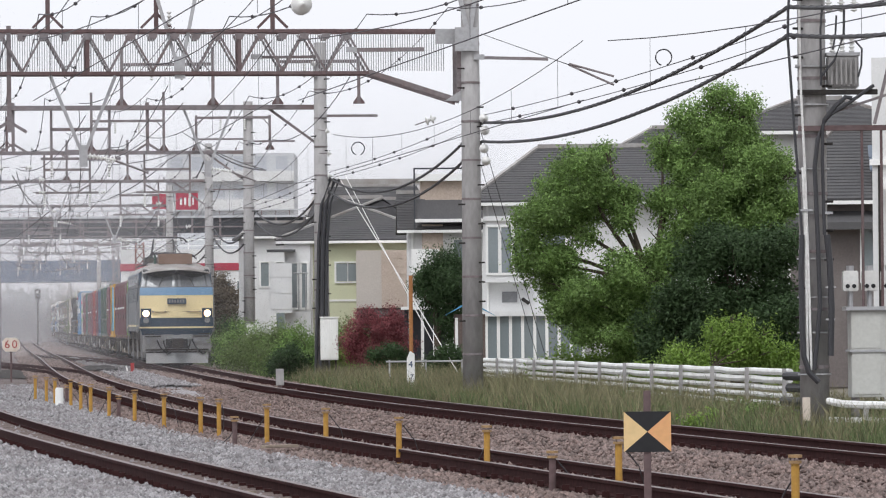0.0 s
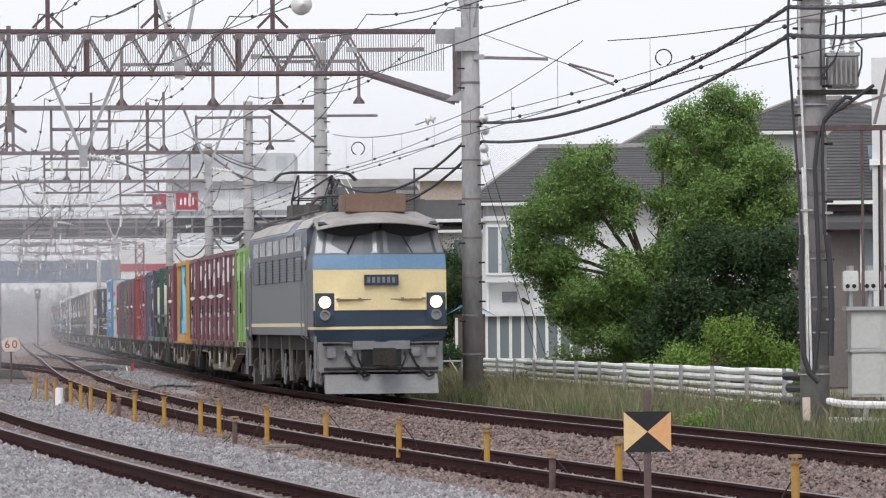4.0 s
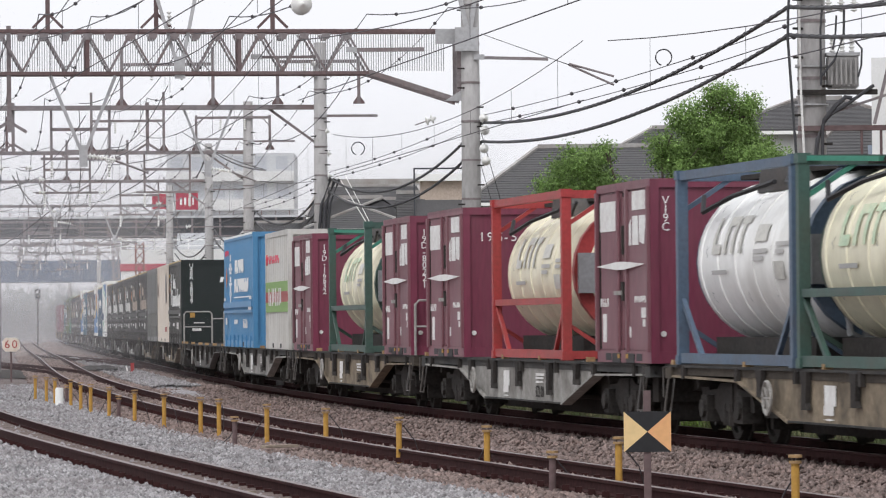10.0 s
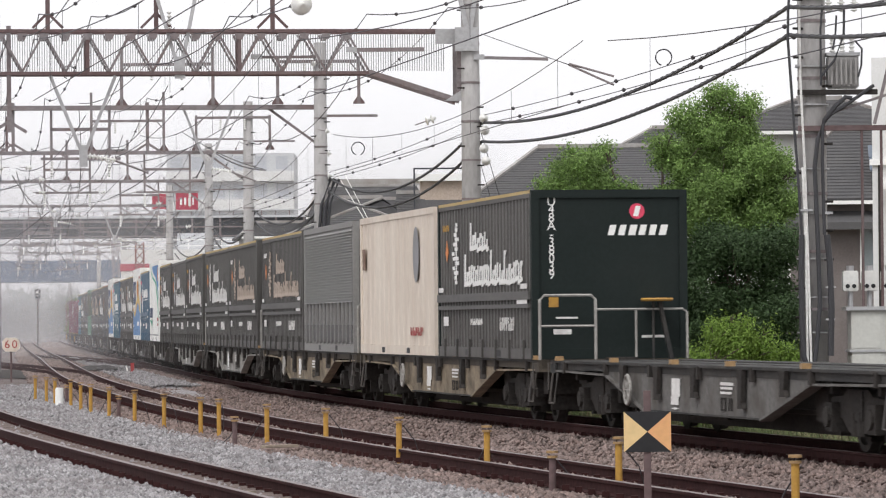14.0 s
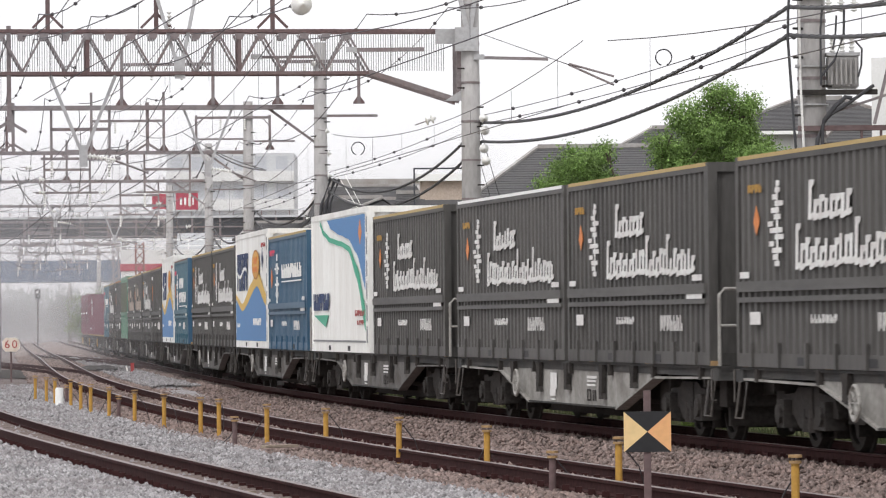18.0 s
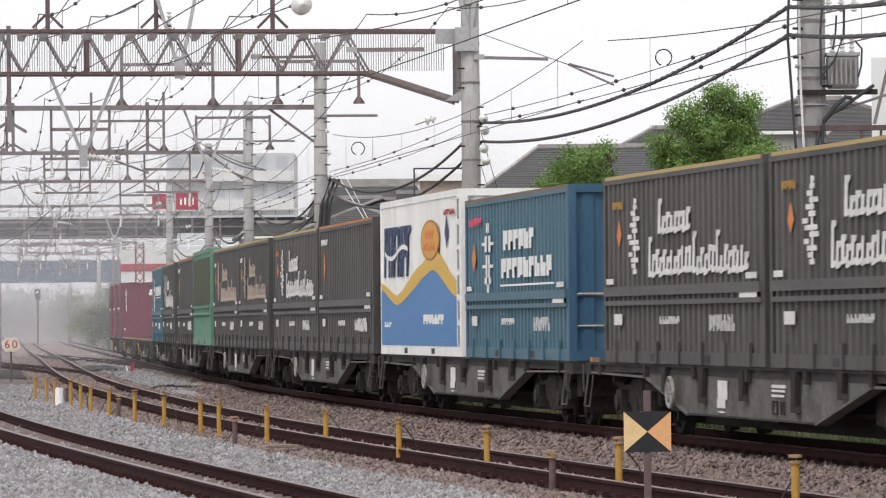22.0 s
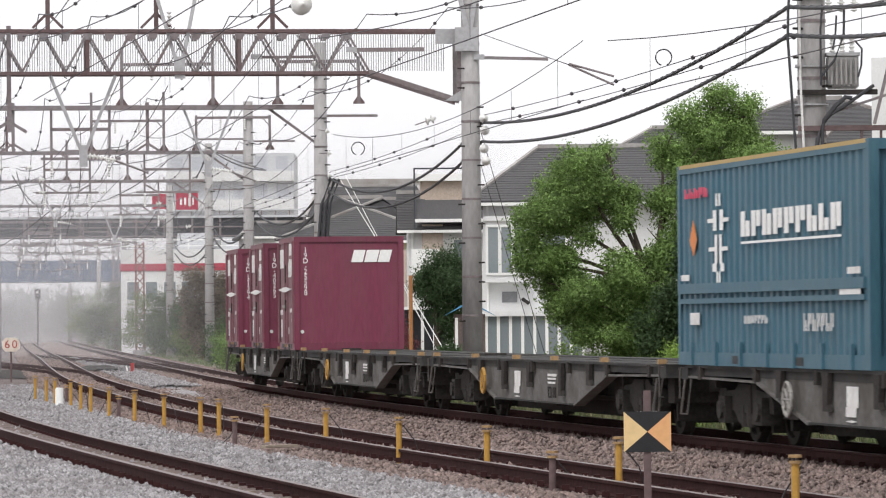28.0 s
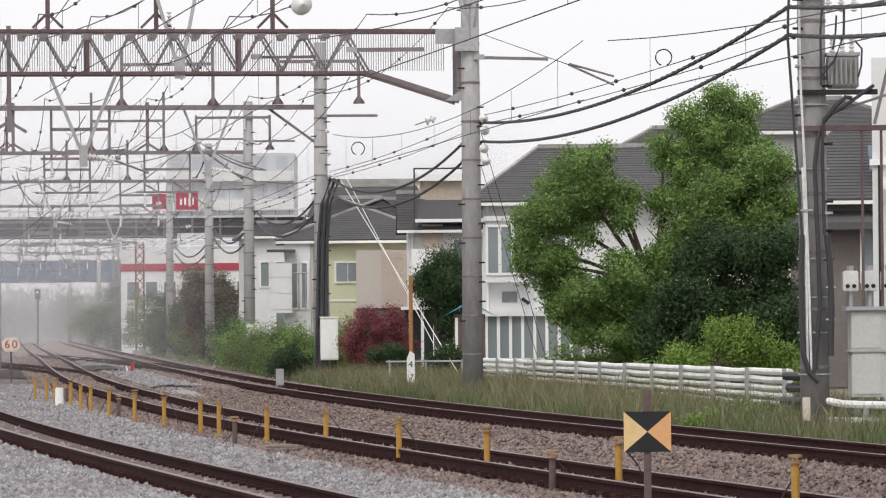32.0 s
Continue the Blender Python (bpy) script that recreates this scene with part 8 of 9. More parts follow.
lattice((-19.6, 298, -0.3), 7.2, 0.26, "mast_red", "red-brown lattice steel mast")
lattice((-27.8, 392, -0.3), 8.6, 0.24, "steel", "grey lattice steel mast in the mist")
for x, y in ((-24.3, 352), (-33.0, 442), (-40.5, 500)):
    pole((x, y), 0.22, 0.18, 8.9, "grey concrete pole beside the far line")
lp = thing("steel_post", "slim grey steel post beside the outer track", "post", at=(-16.42, 170, -0.3))
part("shaft", Build().rod((0, 0, 0), (0, 0, 6.9), 0.11, 10), M["steel"], lp)
sg = thing("signal_mast", "slim dark railway signal with one white light", "signal", at=(-35.8, 407, -0.3))
part("post", Build().rod((0, 0, 0), (0, 0, 4.6), 0.09, 8), M["under"], sg)
part("head", Build().box(-0.25, 0.25, -0.15, 0.15, 4.2, 5.1), M["black"], sg)
part("lamp", Build().rod((0, -0.2, 4.85), (0, -0.16, 4.85), 0.1, 10), M["white"], sg)
wall = thing("trackside_wall", "low pale retaining wall beside the far trees", "wall", kind="structure")
part("face", Build().box(-18.9, -16.3, 296, 296.4, -0.4, 2.3), M["far_grey"], wall)
rail = thing("pipe_rail", "slim pale pipe rail on the verge", "railing")
for x in (-1.5, -0.5, 0.5):
    part("post", Build().rod((x, 127, -0.3), (x, 127, 0.55), 0.025, 6), M["galvanised"], rail)
part("rail", Build().rod((-1.6, 127, 0.5), (1.0, 127, 0.5), 0.025, 6), M["galvanised"], rail)
shed = thing("garden_shed", "open white timber garden shed", "shed", at=(-0.5, 152, -0.3))
for x in (-0.6, -0.2, 0.2, 0.6):
    part("post", Build().box(x - 0.05, x + 0.05, -0.05, 0.05, 0, 2.3), M["white"], shed)
part("roof", Build().box(-0.9, 0.9, -0.3, 1.6, 2.3, 2.4), M["white"], shed)
part("back_wall", Build().box(-0.8, 0.8, 1.4, 1.5, 0, 2.3), M["far_dark"], shed)
hut = thing("garden_hut", "small dark hut with a pale blue roof", "hut", at=(0.75, 133, -0.3))
part("wall", Build().box(-0.45, 0.45, 0, 1.2, 0, 2.1), M["brown_wood"], hut)
part("roof", Build().add([(-0.75, -0.2, 2.05), (0, -0.2, 2.5), (0.75, -0.2, 2.05), (-0.75, 1.4, 2.05), (0, 1.4, 2.5), (0.75, 1.4, 2.05), (0, -0.2, 2.42), (0, 1.4, 2.42)], [(0, 1, 4, 3), (1, 2, 5, 4), (0, 3, 7, 6), (6, 7, 5, 2), (0, 6, 1), (1, 6, 2), (3, 4, 7), (4, 5, 7)]), M["sky_blue"], hut)
part("door_post", Build().box(-0.42, -0.34, -0.03, 0, 0, 2.0), M["white"], hut)
for i, (x, y, h, m) in enumerate(((1.8, 120, 0.5, "leaf_dark"), (7.0, 80, 0.4, "leaf"), (6.0, 79, 0.35, "leaf_bright"), (5.2, 82, 0.45, "leaf"), (4.3, 76, 0.3, "leaf_bright"), (5.6, 74.5, 0.35, "leaf"), (4.9, 78, 0.4, "leaf_mid"), (5.3, 77, 0.5, "leaf"), (4.0, 84, 0.3, "leaf_mid"), (2.4, 104, 0.35, "leaf_mid"), (6.7, 70.5, 0.35, "leaf"), (3.3, 92, 0.3, "grass_leaf"))):
    tree("verge_bush", "low green weeds on the verge", "bush", (x, y, -0.3), 0.3, 0.02, [(0, 0, 0.4 * h, h, 0.6 * h, 0.5 * h), (0.7 * h, 0, 0.3 * h, 0.7 * h, 0.5 * h, 0.4 * h), (-0.7 * h, 0, 0.3 * h, 0.7 * h, 0.5 * h, 0.4 * h)], 3500, 0.028, M[m], 90 + i, "bushes by the line")


def locomotive():
    c = thing("electric_locomotive", "grey and cream electric locomotive with lit headlights", "locomotive")
    W = 1.4
    body = Build()
    body.box(-7.0, 7.0, -W, W, 1.32, 3.1)
    part("body", body, M["loco_grey"], c, "grimy slate grey body")
    part("upper_body", Build().prism([(-W, 3.1), (W, 3.1), (W, 3.55), (W - 0.18, 3.76), (-W + 0.18, 3.76), (-W, 3.55)], "x", -7.0, 7.0), M["loco_slate"], c, "bluish grey upper band")
    part("roof", Build().prism([(-W + 0.16, 3.76), (W - 0.16, 3.76), (W - 0.5, 3.9), (-W + 0.5, 3.9)], "x", -7.3, 7.3), M["roof_grey"], c)
    part("roof_edge", Build().prism([(-W + 0.02, 3.6), (-W + 0.17, 3.78), (-W + 0.5, 3.92), (-W + 0.52, 3.9), (-W + 0.18, 3.74), (-W + 0.04, 3.58)], "x", -7.1, 2.6).prism([(-W + 0.02, 3.6), (-W + 0.17, 3.78), (-W + 0.5, 3.92), (-W + 0.52, 3.9), (-W + 0.18, 3.74), (-W + 0.04, 3.58)], "x", 4.4, 7.1), M["roof_pale"], c, "pale weathered roof edge")
    part("belt_stripe", Build().box(-7.0, 7.0, -W - 0.006, -W, 1.5, 1.58).box(-7.0, 7.0, W, W + 0.006, 1.5, 1.58), M["loco_cream"], c, "cream waist stripe")
    part("solebar", Build().box(-8.0, 8.0, -1.25, 1.25, 1.0, 1.32), M["under"], c)
    for sg in (-1, 1):
        y = sg * W
        for i in range(7):
            x = -4.95 + i * 1.7
            lou = part("louvre", Build().box(x - 0.72, x + 0.72, min(y, y + sg * 0.02), max(y, y + sg * 0.02), 2.48, 2.5).box(x - 0.72, x + 0.72, min(y, y + sg * 0.02), max(y, y + sg * 0.02), 3.0, 3.02)
                       .box(x - 0.72, x - 0.69, min(y, y + sg * 0.02), max(y, y + sg * 0.02), 2.5, 3.0).box(x + 0.69, x + 0.72, min(y, y + sg * 0.02), max(y, y + sg * 0.02), 2.5, 3.0)
                       .box(x - 0.69, x + 0.69, min(y, y + sg * 0.003), max(y, y + sg * 0.003), 2.5, 3.0), M["loco_navy"], c)
            for j in range(8):
                z = 2.51 + j * 0.061
                part("slat", Build().add([(x - 0.69, y + sg * 0.004, z + 0.05), (x + 0.69, y + sg * 0.004, z + 0.05), (x + 0.69, y + sg * 0.03, z), (x - 0.69, y + sg * 0.03, z), (x - 0.69, y + sg * 0.004, z), (x + 0.69, y + sg * 0.004, z)],
                                         [(0, 1, 2, 3), (3, 2, 5, 4), (0, 4, 5, 1), (0, 3, 4), (1, 5, 2)]), M["loco_grey"], lou)
            win = part("window_frame", Build().box(x - 0.7, x + 0.7, min(y, y + sg * 0.015), max(y, y + sg * 0.015), 3.1, 3.48), M["loco_skirt"], c)
            part("pane", Build().box(x - 0.66, x + 0.66, min(y + sg * 0.015, y + sg * 0.02), max(y + sg * 0.015, y + sg * 0.02), 3.13, 3.45), M["louvre_pane"], win)
        for x in (-6.75, 6.75):
            d = part("cab_door", Build().box(x - 0.32, x + 0.32, min(y, y + sg * 0.012), max(y, y + sg * 0.012), 1.3, 3.3), M["loco_grey"], c)
            part("door_window", Build().box(x - 0.2, x + 0.2, min(y, y + sg * 0.018), max(y, y + sg * 0.018), 2.7, 3.2), M["glass_dark"], d)
            for k in (-0.4, 0.4):
                part("handrail", Build().wire([(x + k, y, 1.25), (x + k, y + sg * 0.07, 1.3), (x + k, y + sg * 0.07, 2.9), (x + k, y, 2.95)], 0.013, 6), M["loco_skirt"], c, "pale vertical handrail")

    def flank(z0, k0, w0, z1, k1, w1, sg):
        """The grey side of the cab, drawn over the ends of the front's bands."""
        for side in (-1, 1):
            b = Build()
            for z, k, w in ((z0, k0, w0), (z1, k1, w1)):
                for y in (w - 0.02, w + 0.006):
                    b.v += [(sg * 6.99, side * y, z), (sg * (k - 0.03), side * y, z)]
            b.f += [(0, 1, 5, 4), (2, 3, 7, 6), (0, 1, 3, 2), (4, 5, 7, 6), (0, 2, 6, 4), (1, 3, 7, 5)]
            part("cab_side", b, M["loco_grey"] if z0 < 2.6 else M["loco_slate"], c)

    def band(name, z0, x0, c0, w0, z1, x1, c1, w1, mat, sg, label=""):
        """A band of the cab's front: nose and corner x and half width, below and above."""
        b = Build()
        for z, n, k, w in ((z0, x0, c0, w0), (z1, x1, c1, w1)):
            b.v += [(sg * 7.0, -w, z), (sg * k, -w, z), (sg * (k + (n - k) * 0.85), -0.35, z), (sg * n, 0, z), (sg * (k + (n - k) * 0.85), 0.35, z), (sg * k, w, z), (sg * 7.0, w, z)]
        b.f += [(i, i + 1, i + 8, i + 7) for i in range(6)] + [tuple(range(7)), tuple(range(7, 14))]
        return part(name, b, mat, c, label)

    for sg in (1, -1):
        band("front_skirt_band", 1.18, 8.46, 8.25, 1.32, 1.44, 8.5, 8.3, 1.4, M["loco_navy"], sg)
        band("front_stripe", 1.44, 8.505, 8.305, 1.402, 1.5, 8.505, 8.305, 1.402, M["loco_cream"], sg)
        band("lower_front", 1.5, 8.5, 8.3, 1.4, 1.84, 8.5, 8.28, 1.4, M["loco_navy"], sg, "dark navy lower front")
        band("middle_front", 1.84, 8.52, 8.3, 1.4, 2.7, 8.52, 8.26, 1.4, M["loco_cream"], sg, "cream front panel")
        band("blue_band", 2.7, 8.53, 8.27, 1.4, 3.0, 8.46, 8.18, 1.39, M["loco_blue"], sg, "light blue front band")
        band("windscreen_surround", 3.0, 8.44, 8.16, 1.38, 3.62, 8.1, 7.8, 1.25, M["loco_grey"], sg)
        band("brow", 3.62, 8.3, 7.95, 1.28, 3.78, 8.0, 7.6, 1.15, M["roof_grey"], sg)
        band("cab_roof", 3.78, 8.0, 7.6, 1.15, 3.92, 7.6, 7.3, 0.9, M["roof_grey"], sg)
        flank(1.5, 8.3, 1.4, 1.84, 8.28, 1.4, sg)
        flank(1.84, 8.3, 1.4, 2.7, 8.26, 1.4, sg)
        flank(2.7, 8.27, 1.4, 3.0, 8.18, 1.39, sg)
        # panes of the raked windscreen
        for side in (-1, 1):
            def on(u, v):
                lo = Vector((8.44 + (8.16 - 8.44) * u, side * 1.38 * u, 3.0))
                hi = Vector((8.1 + (7.8 - 8.1) * u, side * 1.25 * u, 3.62))
                p = lo.lerp(hi, v)
                return Vector((sg * (p.x + 0.012 + 0.035 * (1 - abs(2 * u - 1))), p.y, p.z))
            for u0, u1, nm in ((0.05, 0.83, "windscreen"), (0.88, 0.985, "corner_window")):
                q = [on(u0, 0.06), on(u1, 0.06), on(u1, 0.93), on(u0, 0.93)]
                part(nm, Build().add(q + [p - Vector((sg * 0.02, 0, 0)) for p in q], [(0, 1, 2, 3), (7, 6, 5, 4), (0, 4, 5, 1), (1, 5, 6, 2), (2, 6, 7, 3), (3, 7, 4, 0)]), M["cab_glass"], c, "grey reflective cab glass")
            part("wiper", Build().rod(on(0.5, 0.05) + Vector((sg * 0.02, 0, 0)), on(0.36, 0.72) + Vector((sg * 0.02, 0, 0)), 0.014, 5), M["black"], c)
            lx = 8.31
            y = side * 1.17
            part("light_housing", Build().box(min(sg * 8.25, sg * (lx + 0.07)), max(sg * 8.25, sg * (lx + 0.07)), y - 0.2, y + 0.2, 1.52, 2.2), M["loco_navy"], c)
            # at the leading end the rim itself glows, to imitate glare round the lamp
            part("headlight_rim", Build().lathe([(0, 0.088), (0, 0.13), (0.03, 0.13), (0.035, 0.088)], (sg * (lx + 0.07), y, 2.01), (sg, 0, 0), 18), M["lamp_rim"] if sg > 0 else M["loco_skirt"], c)
            part("headlight", Build().rod((sg * (lx + 0.06), y, 2.01), (sg * (lx + 0.125), y, 2.01), 0.1, 18), M["lamp_on"] if sg > 0 else M["glass_dark"], c, "glowing headlight" if sg > 0 else "")
            part("marker_light", Build().lathe([(0, 0.11), (0.06, 0.11), (0.06, 0.075), (0.03, 0.07), (0.03, 0.001)], (sg * (lx + 0.06), y, 1.74), (sg, 0, 0), 18), M["loco_skirt"], c)
            # brow visor: scalloped and black, modelling the hood's shadow over each pane
            v = Build()
            rows = [(u, (0.1 + 0.15 * math.sin(math.pi * u))) for u in np.linspace(0.02, 1.0, 9)]
            for u, dp in rows:
                top = on(u, 1.04)
                v.v += [tuple(top + Vector((sg * 0.0, 0, 0.06))), tuple(top + Vector((sg * 0.26, side * 0.02, 0.0))), tuple(top + Vector((sg * 0.16, 0, -0.01 - dp))), tuple(top + Vector((0, 0, -dp * 0.6)))]
            v.f += [(i * 4 + j, i * 4 + (j + 1) % 4, i * 4 + 4 + (j + 1) % 4, i * 4 + 4 + j) for i in range(8) for j in range(4)] + [(0, 1, 2, 3), (32, 33, 34, 35)]
            part("visor", v, M["black"], c, "sooty underside of the hood")
        hood = Build()
        for i in range(13):
            u = -1 + i / 6
            fx, fz, bz = 8.56 - 0.42 * u * u, 3.68 - 0.14 * u * u, 3.93 - 0.16 * u * u
            for x, z in ((fx, fz), (fx - 0.3, fz + 0.1), (7.3, bz), (7.3, bz - 0.05), (fx - 0.3, fz + 0.05), (fx, fz - 0.03)):
                hood.v.append((sg * x, 1.3 * u, z))
        hood.f += [(i * 6 + j, i * 6 + (j + 1) % 6, i * 6 + 6 + (j + 1) % 6, i * 6 + 6 + j) for i in range(12) for j in range(6)] + [tuple(range(6)), tuple(range(72, 78))]
        part("hood", hood, M["roof_grey"], c, "curved sooty grey hood over the windscreen", smooth=True)
        part("front_plate", Build().box(min(sg * 8.5, sg * 8.58), max(sg * 8.5, sg * 8.58), -0.36, 0.36, 2.36, 2.58), M["loco_navy"], c, "dark blue plate on the front")
        pb = Build()
        for k in range(6):
            pb.box(min(sg * 8.58, sg * 8.586), max(sg * 8.58, sg * 8.586), -0.3 + k * 0.105, -0.24 + k * 0.105, 2.41, 2.53)
        part("plate_bars", pb, M["loco_skirt"], c)
        part("seam", Build().box(min(sg * 8.3, sg * 8.5), max(sg * 8.3, sg * 8.5), -0.95, 0.95, 2.06, 2.075), M["rusty_box"], c)
        for y in (-0.9, -0.45, 0.45, 0.9):
            part("bracket", Build().box(min(sg * 8.3, sg * 8.52), max(sg * 8.3, sg * 8.52), y - 0.03, y + 0.03, 2.05, 2.1), M["loco_skirt"], c)
        part("apron", Build().prism([(7.9, 1.18), (8.35, 1.18), (8.4, 0.55), (8.0, 0.55)] if sg > 0 else [(-7.9, 1.18), (-8.35, 1.18), (-8.4, 0.55), (-8.0, 0.55)], "y", -1.3, 1.3), M["loco_skirt"], c, "pale grey apron below the front")
        part("coupler", Build().box(min(sg * 8.35, sg * 9.05), max(sg * 8.35, sg * 9.05), -0.14, 0.14, 0.75, 1.0).box(min(sg * 8.8, sg * 9.1), max(sg * 8.8, sg * 9.1), -0.22, 0.22, 0.7, 1.05), M["under"], c)
        for y, z0, z1 in ((-1.05, 0.85, 1.08), (-0.7, 0.88, 1.06), (0.72, 0.88, 1.06), (1.05, 0.85, 1.08)):
            part("jumper_box", Build().box(min(sg * 8.36, sg * 8.46), max(sg * 8.36, sg * 8.46), y - 0.09, y + 0.09, z0, z1), M["c_grey"], c)
        part("apron_pipe", Build().rod((sg * 8.42, -1.2, 0.62), (sg * 8.42, 1.2, 0.62), 0.03, 6).rod((sg * 8.4, -1.22, 1.13), (sg * 8.4, 1.22, 1.13), 0.022, 6), M["under"], c)
        for y in (-0.5, 0.5):
            part("air_hose", Build().wire([(sg * 8.4, y, 0.95), (sg * 8.52, y, 0.85), (sg * 8.54, y * 0.8, 0.6), (sg * 8.5, y * 0.6, 0.5)], 0.025, 6), M["black"], c)
        part("coupler_pocket", Build().box(min(sg * 8.36, sg * 8.42), max(sg * 8.36, sg * 8.42), -0.42, 0.42, 0.68, 1.1), M["black"], c)
        for y in (-0.75, 0.6):
            part("brake_hose", Build().wire([(sg * 8.38, y, 1.02), (sg * 8.5, y, 0.95), (sg * 8.52, y + 0.12, 0.7), (sg * 8.5, y + 0.38, 0.45), (sg * 8.44, y + 0.5, 0.5)], 0.03, 6), M["black"], c)
        part("front_step", Build().box(min(sg * 8.42, sg * 8.56), max(sg * 8.42, sg * 8.56), -1.25, -0.85, 1.2, 1.24).box(min(sg * 8.42, sg * 8.56), max(sg * 8.42, sg * 8.56), 0.85, 1.25, 1.2, 1.24), M["under"], c)
        part("buffer_beam", Build().box(min(sg * 8.3, sg * 8.45), max(sg * 8.3, sg * 8.45), -0.6, 0.6, 1.02, 1.2), M["loco_skirt"], c)
        part("side_ladder", Build().rod((sg * 8.3, -1.36, 0.35), (sg * 8.3, -1.36, 1.3), 0.02, 5).rod((sg * 8.05, -1.36, 0.35), (sg * 8.05, -1.36, 1.3), 0.02, 5).rod((sg * 8.05, -1.36, 0.5), (sg * 8.3, -1.36, 0.5), 0.02, 5).rod((sg * 8.05, -1.36, 0.85), (sg * 8.3, -1.36, 0.85), 0.02, 5), M["loco_skirt"], c)
        part("snow_plough", Build().prism([(8.0, 0.5), (8.38, 0.5), (8.62, 0.1), (8.3, 0.1)] if sg > 0 else [(-8.0, 0.5), (-8.38, 0.5), (-8.62, 0.1), (-8.3, 0.1)], "y", -1.18, 1.18), M["loco_skirt"], c, "scuffed grey plough blade")
        for y in (-1.1, 1.1):
            part("step", Build().wire([(sg * 8.1, y, 1.1), (sg * 8.1, y * 1.12, 0.3), (sg * 7.75, y * 1.12, 0.3), (sg * 7.75, y, 1.1)], 0.025, 5), M["loco_skirt"], c)
    part("roof_box", Build().prism([(6.2, 3.9), (7.65, 3.9), (7.6, 4.3), (6.25, 4.3)], "y", -0.64, 0.64), M["rusty_box"], c, "rusty brown air conditioner box", edge=0.02)
    part("roof_vent", Build().box(2.6, 4.3, -0.95, 0.95, 3.86, 4.0).box(-3.5, -0.5, -0.7, 0.7, 3.86, 4.02), M["roof_grey"], c)
    part("resistor_box", Build().box(-2.6, -1.2, -0.9, -0.2, 3.98, 4.3).box(1.0, 2.0, -0.85, -0.3, 3.96, 4.22), M["iron"], c, "dark ribbed box on the roof")
    part("roof_gear", Build().rod((0.2, -0.6, 4.2), (2.4, -0.6, 4.2), 0.03, 6).rod((-0.6, -0.3, 3.95), (-0.6, -0.3, 4.35), 0.05, 8).rod((0.4, -0.7, 3.95), (0.4, -0.7, 4.3), 0.05, 8).rod((5.0, -0.7, 3.95), (5.0, -0.7, 4.3), 0.05, 8), M["frame_green"], c)
    part("side_vent", Build().prism([(-1.44, 3.5), (-1.24, 3.78), (-1.2, 3.74), (-1.4, 3.48)], "x", 2.9, 4.3), M["loco_slate"], c)
    part("roof_rail", Build().rod((-7, -1.0, 3.98), (6, -1.0, 3.98), 0.03, 6).rod((-7, 0.6, 4.05), (5, 0.6, 4.05), 0.02, 6), M["wire"], c)
    for i in range(6):
        part("roof_insulator", Build().lathe([(0, 0.05), (0.03, 0.09), (0.06, 0.05), (0.1, 0.09), (0.13, 0.05), (0.18, 0.09), (0.22, 0.04)], (-6.2 + i * 1.1, -0.5 + 0.3 * (i % 3), 3.9), (0, 0, 1), 10), M["porcelain"] if i % 2 else M["frame_green"], c)
    for x, he, ht, bow in ((-4.9, 4.52, 5.08, 0.85), (3.6, 4.17, 4.28, 0.95)):
        p = part("pantograph", Build().box(x - 0.7, x + 0.7, -0.62, -0.54, 3.98, 4.05).box(x - 0.7, x + 0.7, 0.54, 0.62, 3.98, 4.05).box(x - 0.72, x - 0.64, -0.6, 0.6, 3.98, 4.05).box(x + 0.64, x + 0.72, -0.6, 0.6, 3.98, 4.05), M["wire"], c, "dark raised diamond pantograph" if x < 0 else "dark folded pantograph")
        for y in (-0.5, 0.5):
            for sg in (-1, 1):
                part("arm", Build().rod((x + sg * 0.62, y, 4.05), (x + sg * bow, y * 0.95, he), 0.028, 6).rod((x + sg * bow, y * 0.95, he), (x + sg * 0.12, y * 0.8, ht), 0.022, 6), M["wire"], p)
        for sg in (-1, 1):
            part("cross_brace", Build().rod((x + sg * bow, -0.47, he), (x + sg * bow, 0.47, he), 0.02, 5).rod((x + sg * 0.62, -0.5, 4.05), (x + sg * bow, 0.47, he), 0.015, 5).rod((x + sg * bow, -0.47, he), (x + sg * 0.12, 0.4, ht), 0.015, 5), M["wire"], p)
            part("contact_strip", Build().wire([(x + sg * 0.16, -0.98, ht - 0.12), (x + sg * 0.16, -0.82, ht + 0.04), (x + sg * 0.16, -0.6, ht + 0.08), (x + sg * 0.16, 0.6, ht + 0.08), (x + sg * 0.16, 0.82, ht + 0.04), (x + sg * 0.16, 0.98, ht - 0.12)], 0.03, 6), M["wire"], p)
    for x in (-5.6, 0.0, 5.6):
        bogie(c, x, 0.56, 2.7, "iron_dust")
        for y in (-1.22, 1.22):
            part("sand_box", Build().box(x - 1.75, x - 1.45, y - 0.12, y + 0.12, 0.6, 1.0), M["under"], c)
            part("damper", Build().rod((x + 1.75, y, 0.3), (x + 1.6, y, 1.3), 0.065, 7), M["iron_dust"], c, "pale dusty damper")
            part("damper", Build().rod((x - 0.2, y, 0.35), (x - 0.45, y, 1.3), 0.055, 7), M["iron_dust"], c, "pale dusty damper")
            part("brake_cylinder", Build().rod((x - 0.95, y, 0.62), (x - 0.5, y, 0.62), 0.14, 10), M["under"], c)
            part("bogie_link", Build().wire([(x + 0.3, y, 0.9), (x + 0.38, y * 1.03, 0.25), (x + 0.6, y * 1.03, 0.22), (x + 0.75, y, 0.6)], 0.025, 5), M["c_grey"], c)
    part("under_tank", Build().box(-3.1, -2.3, -1.2, 1.2, 0.45, 1.0).box(2.4, 3.2, -1.2, 1.2, 0.4, 1.0), M["under"], c)
    return c


